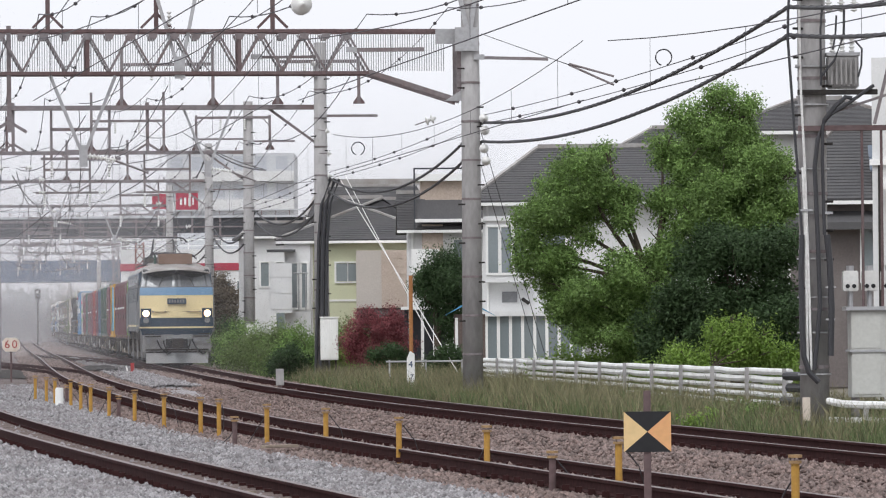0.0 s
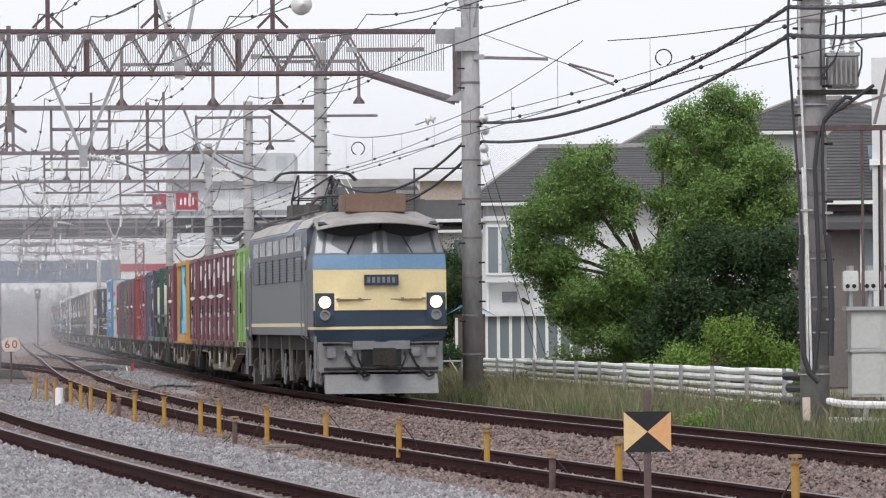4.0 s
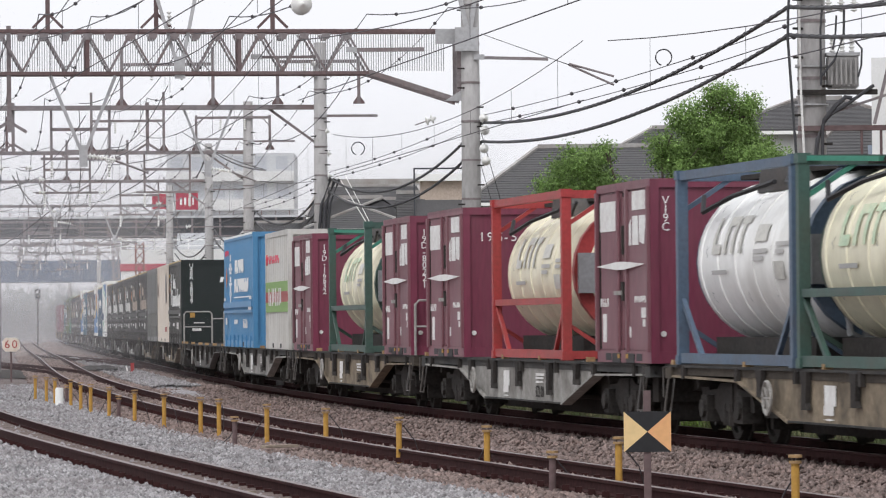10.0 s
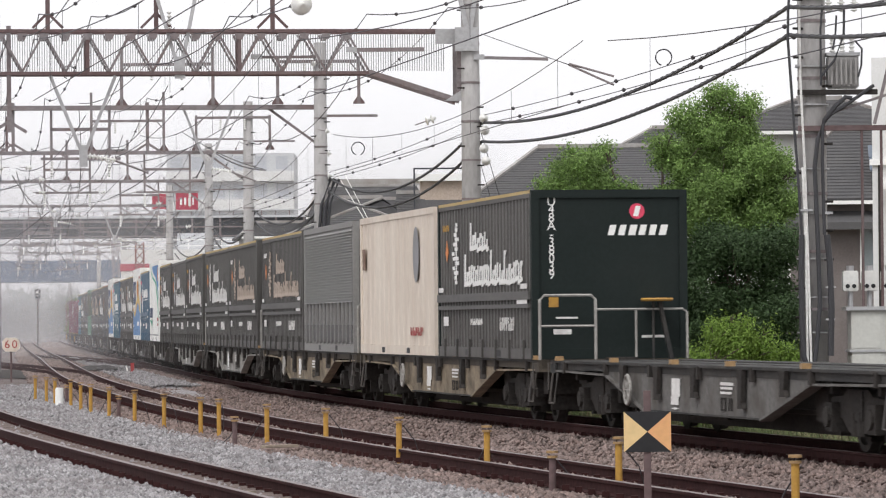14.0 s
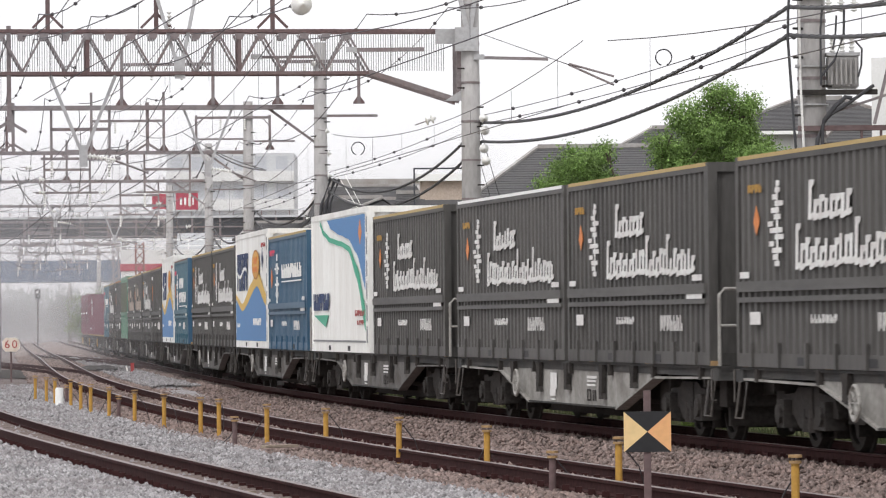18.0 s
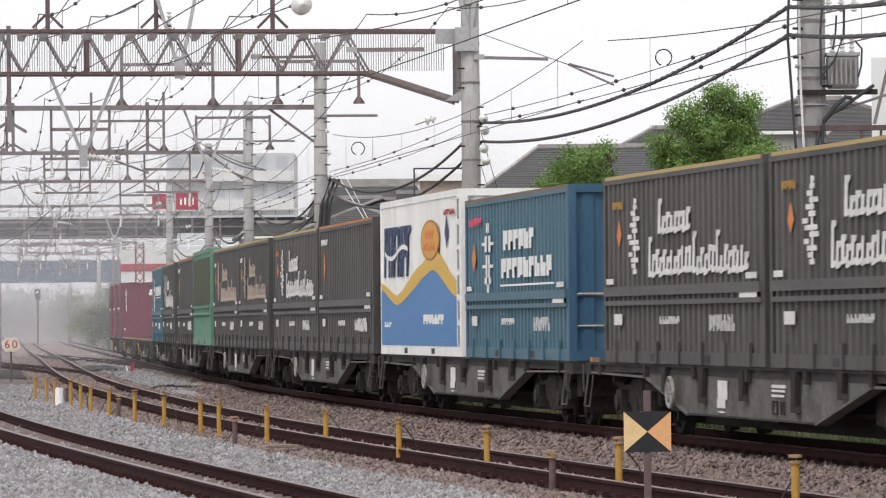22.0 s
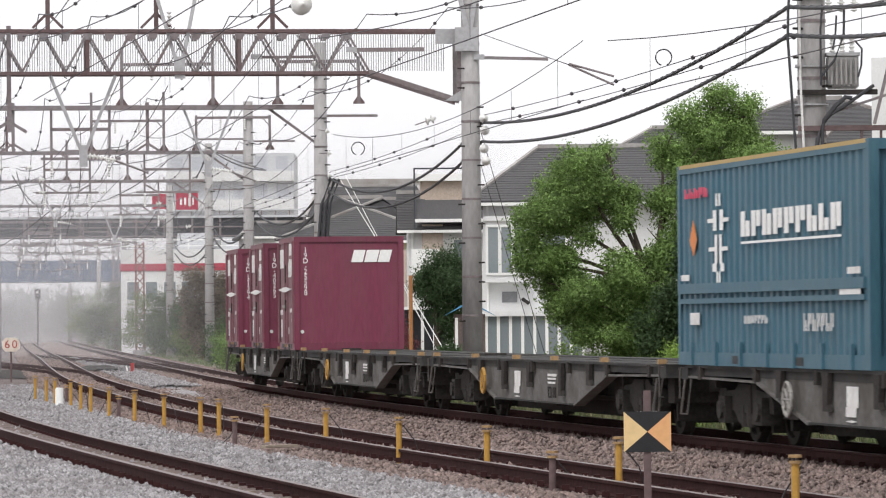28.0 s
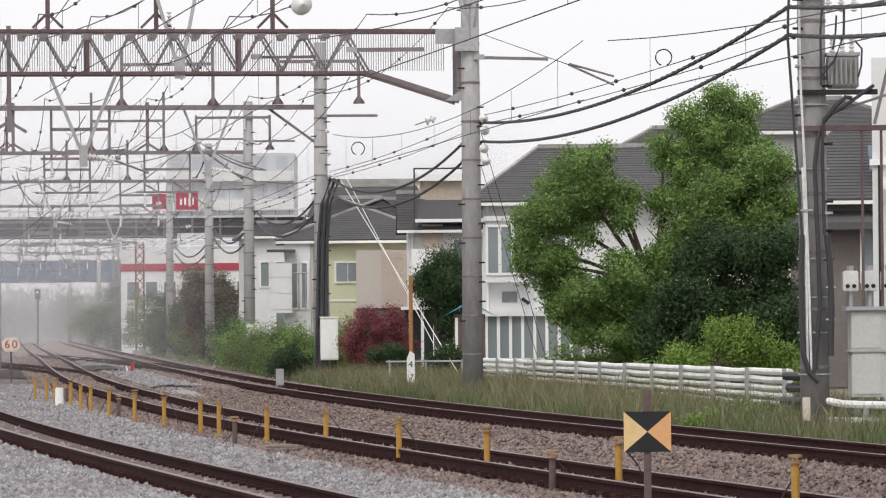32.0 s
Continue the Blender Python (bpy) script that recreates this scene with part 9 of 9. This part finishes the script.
M["lamp_on"] = glow("lamp_on", (1.0, 0.9, 0.72), 60.0)
TRAIN.append((locomotive(), 131.1, 0.0, 0.0))

WAGON_DARK = wagon_model("container_wagon", M["wagon"], "dark grey dusty flat container wagon with fish-bellied sides")
WAGON_TAN = wagon_model("container_wagon", M["wagon_tan"], "dusty tan and grey flat container wagon with fish-bellied sides")
WAGON_PALE = wagon_model("container_wagon", M["wagon_pale"], "pale grey dusty flat container wagon with fish-bellied sides")
WAGON_LAST = wagon_model("container_wagon", M["wagon"], "dark grey flat container wagon with yellow hand brake wheel", "yellow")
first = {id(WAGON_DARK): True, id(WAGON_PALE): True, id(WAGON_TAN): True, id(WAGON_LAST): True}
for k in range(5, -17, -1):
    src = WAGON_TAN if k in (5, 4, 3, 1, -2, -3) else WAGON_LAST if k < -13 else WAGON_PALE if k in (2, 0, -4, -5) else WAGON_DARK
    w = src if first.pop(id(src), False) else copy_thing(src, Matrix())
    if k in (-1, -14, -15):
        tagged(w, "empty dark grey flat container wagon with bare deck")
    TRAIN.append((w, -0.55 + 20.4 * k + 10.2, 0.0, 0.0))

# twelve-foot containers
MAROON = twelve_foot("maroon steel freight container with worn white markings", M["c_purple"], seed=3)
for j in range(3):
    o = MAROON if j == 0 else copy_thing(MAROON, Matrix())
    load(o, 102.45 + 3.78 * j + 1.87, 5)
load(twelve_foot("maroon steel freight container with a large white square", M["c_purple"], seed=4, flash=False), 102.45 + 3.78 * 3 + 1.87, 5)
lime = twelve_foot("bright lime green freight container behind the locomotive", M["c_lime"], seed=5, mark="lime_pale", flash=False)
load(lime, 117.6 + 1.9, 5)
load(twelve_foot("maroon freight container with faded sides and white vertical number", M["c_purple"], "20D-48", seed=7), 82.15 + 1.85, 4)
load(copy_thing(MAROON, Matrix()), 97.3 + 1.85, 4)
load(twelve_foot("maroon freight container with faded sides and white vertical number", M["c_purple"], "19G-5", seed=8), 41.6 + 1.85, 2)
load(twelve_foot("maroon freight container with faded sides and white vertical number", M["c_purple"], "V19C", seed=9), 56.7 + 1.85, 2)
load(twelve_foot("maroon freight container with faded sides and white vertical number", M["c_purple"], "19D-16632", seed=10), 20.35 + 1.85, 1)
load(twelve_foot("maroon freight container with faded sides and white vertical number", M["c_purple"], "19D-80221", seed=11), 35.85 + 1.85, 1)
load(twelve_foot("maroon freight container with slanted white emblem on its end", M["c_purple"], "19D-25598", True, seed=12), -310.65 + 1.85, -16)
load(twelve_foot("maroon freight container with faded sides and white vertical number", M["c_purple"], "19D-40265", seed=13), -318.6 + 1.85, -16)
load(twelve_foot("maroon freight container with faded sides and white vertical number", M["c_purple"], "19D-31394", seed=14), -326.3 + 1.85, -16)

# tanks
load(tank_container("blue chemical tank in a yellow and blue steel frame", M["frame_yellow"], M["sky_blue"], beam=False, a_frame=True), 88.4 + 3.03, 4)
load(tank_container("white tank container in a slate blue steel frame", M["frame_blue"], M["tank_white"], beam=False, closed=True), 61.9 + 3.0, 3)
GREEN_TANK = tank_container("cream tank container in a dark green steel frame", M["frame_green"], M["tank_cream"], top_mat=M["brace_green"])
load(GREEN_TANK, 68.05 + 3.1, 3)
load(tank_container("tan tank container in a dark green steel frame", M["frame_green"], M["tank_tan"], top_mat=M["brace_green"]), 74.45 + 3.1, 3)
load(copy_thing(GREEN_TANK, Matrix()), 27.0 + 3.03, 1)
load(tank_container("cream tank container in a red steel frame", M["frame_red"], M["tank_cream"], closed=True), 48.0 + 3.05, 2)

# long containers
blue = long_container("bright blue ribbed container with white lettering and roof edge", 2.84, M["c_blue"], roof=M["white"], seed=21)
liner_lines(blue, 2.84, 22, 2)
column("U51A-39575", 0.21, M["white"], blue, 4.68, -0.78, 2.6, 0.145)
part("orange_mark", Build().box(4.665, 4.676, -0.85, -0.62, 0.9, 1.08), M["orange"], blue)
part("end_placard", Build().box(4.665, 4.676, -0.85, -0.45, 0.38, 0.46), M["white_worn"], blue)
load(blue, 4.7, 0)
pale = box_container("freight_container", "off-white ribbed container with green and red stripes", 6.06, 2.7, M["c_pale"], "long containers", pitch=0.5, deep=0.03)
for z0, z1, mm in ((0.85, 1.08, "grass_green"), (1.08, 1.32, "frame_red"), (1.32, 1.55, "grass_green")):
    part("stripe", Build().box(-2.9, 2.9, -1.226, -1.2, z0, z1), M[mm], pale)
bars(glyphs(-2.3, 0.9, 1.98, 2.16, 8, 31, 0.12), -1.224, "lettering", M["pink_red"], pale, "red lettering that cannot be read")
part("round_mark", Build().rod((-2.6, -1.23, 2.08), (-2.6, -1.2, 2.08), 0.13, 16), M["red"], pale)
bars(glyphs(-2.0, 1.6, 1.0, 1.4, 4, 33, 0.12), -1.23, "white_lettering", M["white_worn"], pale)
for z0, z1, mm in ((0.85, 1.08, "grass_green"), (1.08, 1.32, "frame_red"), (1.32, 1.55, "grass_green")):
    part("end_stripe", Build().box(3.0, 3.03, -1.1, 1.1, z0, z1), M[mm], pale)
part("end_marks", Build().box(3.032, 3.036, -1.0, -0.9, 1.98, 2.14).box(3.032, 3.036, -0.8, -0.7, 1.98, 2.14).box(3.032, 3.036, -0.58, -0.54, 1.98, 2.14), M["ink"], pale)
load(pale, 13.0 + 3.03, 0)

script_box = long_container("black ribbed container with pale script and white lettered dark end", 2.6, M["c_black"], M["c_dkgreen"], M["gold"], seed=41, smooth_end=True)
script_lines(script_box, 2.6, M["c_black"], seed=5, tone="white")
column("U48A-38039", 0.2, M["white"], script_box, 4.639, -0.9, 2.42, 0.125)
b = Build()
for k, w in enumerate((0.1, 0.1, 0.11, 0.1, 0.1, 0.11)):
    y0 = -0.02 + k * 0.16
    b.add([(4.632, y0, 1.9), (4.632, y0 + w, 1.9), (4.632, y0 + w + 0.04, 2.06), (4.632, y0 + 0.04, 2.06), (4.64, y0, 1.9), (4.64, y0 + w, 1.9), (4.64, y0 + w + 0.04, 2.06), (4.64, y0 + 0.04, 2.06)],
          [(3, 2, 1, 0), (4, 5, 6, 7), (0, 1, 5, 4), (1, 2, 6, 5), (2, 3, 7, 6), (3, 0, 4, 7)])
part("brand_blocks", b, M["white"], script_box, "white slanted blocks on the end")
part("red_mark", Build().rod((4.63, 0.44, 2.27), (4.64, 0.44, 2.27), 0.12, 20), M["pink_red"], script_box, "red disc with a white bar")
part("white_bar", Build().prism([(0.38, 2.19), (0.46, 2.19), (0.5, 2.35), (0.42, 2.35)], "x", 4.64, 4.644), M["white"], script_box)
part("end_marks", Build().box(4.632, 4.64, -0.88, -0.6, 0.38, 0.46).box(4.632, 4.64, 0.5, 0.9, 0.32, 0.36).box(4.632, 4.64, -0.84, -0.5, 0.62, 0.65), M["white_worn"], script_box)
part("yellow_mark", Build().box(4.63, 4.64, -0.95, -0.8, 0.8, 0.95), M["yellow"], script_box)
load(script_box, -26.5, -2)

beige = box_container("freight_container", "dirty beige smooth-sided container", 9.4, 2.6, M["c_beige"], "long containers", pitch=0.6, deep=0.02)
part("oval_mark", Build().prism([(2.6 + 0.35 * math.cos(a), 1.8 + 0.5 * math.sin(a)) for a in np.linspace(0, 2 * math.pi, 20)[:-1]], "y", -1.228, -1.222), M["c_grey"], beige)
bars([(-4.3, -3.9, 1.6, 2.0)], -1.224, "mark", M["rusty_box"], beige)
bars(glyphs(1.9, 3.4, 0.35, 0.5, 5, 3), -1.224, "mark_red", M["frame_red"], beige)
load(beige, -36.3, -2)

grey = box_container("freight_container", "grey container with slatted roller shutter side", 9.4, 2.6, M["c_ash"], "long containers", corrugated=False)
for i in range(26):
    z = 1.0 + i * 0.056
    part("shutter_slat", Build().prism([(-1.235, z), (-1.2, z + 0.05), (-1.2, z)], "x", -4.5, 4.5), M["c_ash"], grey)
part("lower_panel", Build().box(-4.5, 4.5, -1.225, -1.2, 0.2, 0.55), M["c_black"], grey)
for x in np.arange(-4.2, 4.3, 0.7):
    part("stake", Build().box(x - 0.05, x + 0.05, -1.24, -1.2, 0.15, 1.0), M["c_ash"], grey)
load(grey, -46.8, -3)

BLACK = []
for v, (tone, roof) in enumerate((("", "roof_orange"), ("white_worn", "gold"), ("tan_wall", "gold"), ("white_worn", "white"))):
    o = long_container("black ribbed container with worn pale script", 2.6, M["c_black"], roof=M[roof], seed=50 + v)
    if tone:
        script_lines(o, 2.6, M["c_black"], seed=60 + v, tone=tone)
    else:
        tagged(o, "plain black ribbed container with an orange roof edge")
        part("diamond", Build().prism([(-3.75, 1.77), (-3.6, 1.45), (-3.45, 1.77), (-3.6, 2.05)], "y", -1.23, -1.224), M["orange"], o, "orange diamond mark")
        bars(glyphs(-4.2, -3.0, 2.2, 2.32, 5, 7, 0.4), -1.226, "marking", M["white_worn"], o)
        bars(glyphs(2.4, 3.9, 0.42, 0.68, 5, 9, 0.3), -1.244, "marking", M["white_worn"], o)
    BLACK.append(o)
used = set()
for s, k, v in ((-56.5, -3, 2), (-67.4, -4, 2), (-76.9, -4, 1), (-87.7, -5, 1), (-97.3, -5, 3), (-107.95, -6, 1), (-147.6, -8, 1), (-157.2, -8, 1), (-189.2, -10, 0), (-198.9, -10, 1), (-209.5, -11, 2), (-218.9, -11, 2), (-238.6, -12, 0), (-250.6, -13, 1)):
    o = copy_thing(BLACK[v], Matrix()) if v in used else BLACK[v]
    used.add(v)
    load(o, s, k)

chilled = box_container("freight_container", "white refrigerated container with green and blue wave", 9.4, 2.84, M["c_white"], "long containers", pitch=0.7, deep=0.012)
def smooth_curve(points):
    """A smooth height through a few (x, z) points."""
    def at(x):
        for (x0, z0), (x1, z1) in zip(points, points[1:]):
            if x <= x1:
                t = max(0.0, (x - x0) / (x1 - x0))
                return z0 + (z1 - z0) * (0.4 * t + 0.6 * t * t * (3 - 2 * t))
        return points[-1][1]
    return at


def fill(b, lower, upper, x0, x1, y):
    xs = np.linspace(x0, x1, 40)
    n = len(b.v)
    for x in xs:
        b.v += [(x, y, lower(x)), (x, y, max(lower(x) + 0.001, upper(x))), (x, y + 0.004, lower(x)), (x, y + 0.004, max(lower(x) + 0.001, upper(x)))]
    for i in range(n // 4, n // 4 + len(xs) - 1):
        b.f += [(4 * i, 4 * i + 4, 4 * i + 5, 4 * i + 1), (4 * i + 2, 4 * i + 3, 4 * i + 7, 4 * i + 6), (4 * i + 1, 4 * i + 5, 4 * i + 7, 4 * i + 3), (4 * i, 4 * i + 2, 4 * i + 6, 4 * i + 4)]
    return b


def ladder_end(c, H):
    """The open frame of rungs at the leading corner of a refrigerated container."""
    part("ladder_post", Build().box(4.3, 4.36, -1.238, -1.2, 0.16, H - 0.1).box(4.6, 4.68, -1.238, -1.2, 0.16, H - 0.1), M["c_white"], c)
    for z in np.linspace(0.2, H - 0.5, 6):
        # grey plate instead of an opening: the recess's shade as colour
        part("rung_gap", Build().box(4.38, 4.58, -1.234, -1.2, z, z + 0.3), M["c_grey"], c, "dim recess behind a rung")
        part("rung", Build().box(4.36, 4.6, -1.245, -1.2, z + 0.33, z + 0.38), M["c_white"], c)


edge = smooth_curve([(-1.9, 2.7), (-1.2, 2.5), (0.3, 2.36), (1.6, 2.26), (2.9, 1.95), (4.3, 1.2)])
band_top = smooth_curve([(-3.1, 2.72), (-2.5, 2.5), (-1.3, 2.33), (0.3, 2.24), (1.7, 2.12), (2.9, 1.72), (4.3, 0.8)])
part("blue_field", fill(Build(), edge, lambda x: 2.7, -1.9, 4.28, -1.226), M["ultra"], chilled)
part("green_wave", fill(Build(), lambda x: band_top(x) - 0.1 - 0.12 * max(0, x - 1.5), band_top, -3.1, 4.28, -1.228), M["stripe_green"], chilled)
part("orange_diamond", Build().prism([(3.2, 2.35), (3.45, 2.12), (3.7, 2.35), (3.45, 2.62)], "y", -1.232, -1.226), M["orange"], chilled)
ladder_end(chilled, 2.84)
bars(glyphs(2.6, 4.1, 0.72, 0.84, 6, 72, 0.3) + glyphs(2.9, 4.0, 0.55, 0.64, 4, 73, 0.3), -1.224, "red_print", M["frame_red"], chilled, "small red print that cannot be read")
bars([(-4.4, 4.28, 0.2, 0.24)], -1.224, "base_line", M["c_grey"], chilled)
bars(glyphs(-4.3, -1.6, 0.85, 1.2, 8, 71, 0.4), -1.224, "lettering", M["ink"], chilled, "dark lettering that cannot be read")
part("green_flag", Build().prism([(-4.2, 0.75), (-1.7, 0.75), (-2.2, 0.5)], "y", -1.228, -1.222), M["stripe_green"], chilled)
load(chilled, -117.95, -6)

def wave_container(label):
    c = box_container("freight_container", label, 9.4, 2.83, M["c_white"], "long containers", pitch=0.8, deep=0.012)
    low = smooth_curve([(-4.56, 1.2), (-2.6, 0.9), (1.7, 1.5), (4.28, 1.0)])
    top = smooth_curve([(-4.56, 1.32), (-2.6, 1.08), (0.3, 1.6), (1.7, 1.9), (4.28, 1.28)])
    part("blue_field", fill(Build(), lambda x: 0.17, low, -4.56, 4.28, -1.227), M["ultra"], c, "blue painted lower field")
    part("yellow_wave", fill(Build(), low, top, -4.56, 4.28, -1.23), M["wave_yellow"], c)
    part("disc_rim", Build().prism([(1.4 + 1.06 * math.cos(a), 2.02 + 0.36 * math.sin(a)) for a in np.linspace(0, 2 * math.pi, 28)[:-1]], "y", -1.233, -1.23), M["rust_orange"], c, "brown rim of the disc")
    part("orange_disc", Build().prism([(1.4 + 0.95 * math.cos(a), 2.02 + 0.32 * math.sin(a)) for a in np.linspace(0, 2 * math.pi, 28)[:-1]], "y", -1.237, -1.233), M["disc_yellow"], c, "orange round emblem")
    bars(glyphs(0.9, 1.9, 2.04, 2.2, 4, 5, 0.34) + glyphs(0.7, 2.0, 1.84, 1.98, 6, 6, 0.34), -1.237, "disc_marks", M["orange"], c)
    ladder_end(c, 2.83)
    bars(glyphs(2.9, 4.1, 2.42, 2.52, 6, 12, 0.34), -1.226, "red_print", M["frame_red"], c)
    b = Build()
    for i in range(6):
        x0, z0, s = -4.2 + i * 0.55, 1.42, 0.12
        stroke = lambda u0, u1, v0, v1: b.prism([(x0 + u0 + s * v0, z0 + v0), (x0 + u1 + s * v0, z0 + v0), (x0 + u1 + s * v1, z0 + v1), (x0 + u0 + s * v1, z0 + v1)], "y", -1.23, -1.223)
        stroke(0.0, 0.17, 0.0, 0.92)
        if i % 3 != 2:
            stroke(0.32, 0.48, 0.0 if i % 2 else 0.42, 0.92)
        if i != 3:
            stroke(0.17, 0.46, 0.78, 0.92)
        if i % 2 == 0:
            stroke(0.17, 0.4, 0.36, 0.5)
    part("pale_swash", fill(Build(), lambda x: 1.82 - 0.1 * math.sin((x + 4.0) * 2.1), lambda x: 1.9 - 0.1 * math.sin((x + 4.0) * 2.1), -4.0, -1.2, -1.236), M["white"], c)
    part("lettering", b, M["ink"], c, "slanted dark blue letter shapes")
    part("dark_diamond", Build().prism([(3.0, 2.12), (3.2, 1.86), (3.4, 2.12), (3.2, 2.42)], "y", -1.232, -1.226), M["ink"], c)
    bars(glyphs(0.6, 2.9, 0.55, 0.72, 7, 81, 0.4) + glyphs(-4.1, -3.2, 0.5, 0.6, 3, 8), -1.232, "small_print", M["white"], c)
    return c
r1 = wave_container("white refrigerated container with blue field, yellow wave and orange disc")
load(r1, -137.85, -7)
load(copy_thing(r1, Matrix()), -178.8, -9)

liner = long_container("dark teal blue ribbed container with white lettering", 2.6, M["c_navy"], roof=M["gold"], seed=91)
liner_lines(liner, 2.6, 92, 1)
load(liner, -128.35, -7)
two = long_container("blue ribbed container with two lines of white lettering", 2.6, M["c_teal"], M["c_navy"], roof=M["rusty_box"], seed=93)
liner_lines(two, 2.6, 94, 2)
load(two, -169.0, -9)
last = long_container("weathered teal ribbed container with white lettering", 2.6, M["c_teal"], roof=M["gold"], seed=95)
liner_lines(last, 2.6, 96, 1)
load(last, -260.7, -13)
green = box_container("freight_container", "weathered green container with open slatted upper side", 9.3, 2.7, M["c_green"], "long containers", pitch=0.3)
for z in (0.85, 1.05):
    part("waist_rail", Build().box(-4.5, 4.5, -1.25, -1.2, z, z + 0.06), M["c_green"], green)
part("mesh_panel", Build().box(-3.9, 4.3, -1.225, -1.2, 1.15, 2.45), M["green_rust"], green, "rusted slatted mesh panel")
for i in range(40):
    x = -3.85 + i * 0.205
    part("mesh_slat", Build().box(x, x + 0.07, -1.245, -1.225, 1.15, 2.45), M["green_rust"], green)
load(green, -229.4, -12)


# ---------------------------------------------------------------- mist over the far line: haze painted on flat sheets
def mist(y, alpha):
    m = bpy.data.materials.new("mist")
    m.use_nodes = True
    nodes, link = m.node_tree.nodes, m.node_tree.links.new
    nodes.remove(nodes["Principled BSDF"])
    df, tl, cl = nodes.new("ShaderNodeBsdfDiffuse"), nodes.new("ShaderNodeBsdfTranslucent"), nodes.new("ShaderNodeBsdfTransparent")
    for n in (df, tl):
        n.inputs["Color"].default_value = (0.72, 0.71, 0.73, 1)
    half, mx = nodes.new("ShaderNodeMixShader"), nodes.new("ShaderNodeMixShader")
    link(df.outputs[0], half.inputs[1])
    link(tl.outputs[0], half.inputs[2])
    co, ns, rg = nodes.new("ShaderNodeTexCoord"), nodes.new("ShaderNodeTexNoise"), nodes.new("ShaderNodeMapRange")
    ns.inputs["Scale"].default_value = 0.12
    link(co.outputs["Object"], ns.inputs["Vector"])
    link(ns.outputs[0], rg.inputs[0])
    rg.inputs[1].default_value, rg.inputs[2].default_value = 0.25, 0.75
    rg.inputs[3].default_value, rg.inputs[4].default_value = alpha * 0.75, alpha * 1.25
    sp = nodes.new("ShaderNodeSeparateXYZ")
    link(co.outputs["Object"], sp.inputs[0])
    fade = rg.outputs[0]
    xl = line(s_at(y))[0]
    for axis, a0, a1 in (("X", xl + 3.6, xl - 1.0) if y < 300 else ("X", 12.0, 0.0), ("Z", 12.0, 4.0) if y < 300 else ("Z", 24.0, 10.0)):
        ends = nodes.new("ShaderNodeMapRange")
        ends.interpolation_type = "SMOOTHSTEP"
        ends.inputs[1].default_value, ends.inputs[2].default_value = a1, a0
        ends.inputs[3].default_value, ends.inputs[4].default_value = 1.0, 0.0
        link(sp.outputs[axis], ends.inputs[0])
        mu = nodes.new("ShaderNodeMath")
        mu.operation = "MULTIPLY"
        link(fade, mu.inputs[0])
        link(ends.outputs[0], mu.inputs[1])
        fade = mu.outputs[0]
    link(fade, mx.inputs[0])
    link(cl.outputs[0], mx.inputs[1])
    link(half.outputs[0], mx.inputs[2])
    link(mx.outputs[0], nodes["Material Output"].inputs["Surface"])
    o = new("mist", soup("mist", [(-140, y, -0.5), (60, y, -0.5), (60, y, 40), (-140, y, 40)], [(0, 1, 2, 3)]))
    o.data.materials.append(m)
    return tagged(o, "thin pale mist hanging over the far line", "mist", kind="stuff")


# upright sheets at set distances; their alpha imitates the haze
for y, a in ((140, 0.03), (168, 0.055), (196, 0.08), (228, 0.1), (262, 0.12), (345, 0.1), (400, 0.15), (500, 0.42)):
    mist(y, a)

# the end of the line under the far bridge: dark foliage added to dim the haze
woods = thing("far_woods", "dim row of dark trees beyond the far bridge", "woods", kind="stuff")
rnd = random.Random(9)
leaves("foliage", [(x, 545 + rnd.uniform(-4, 4), rnd.uniform(2.0, 4.0), 4.0, 2.5, rnd.uniform(2.5, 4.5)) for x in np.arange(-84, -28, 4.0)], 16000, 0.32, M["leaf_dark"], woods, 71)


# ---------------------------------------------------------------- what moves
def motions():
    times = [float(t) for t in range(33)]
    for ob, s, z, off in TRAIN:
        rows = []
        for t in times:
            rows.append((t, line_pose(s + travel(t)) @ Matrix.Translation((off, 0, z))))
        walk(ob, rows)


motions()
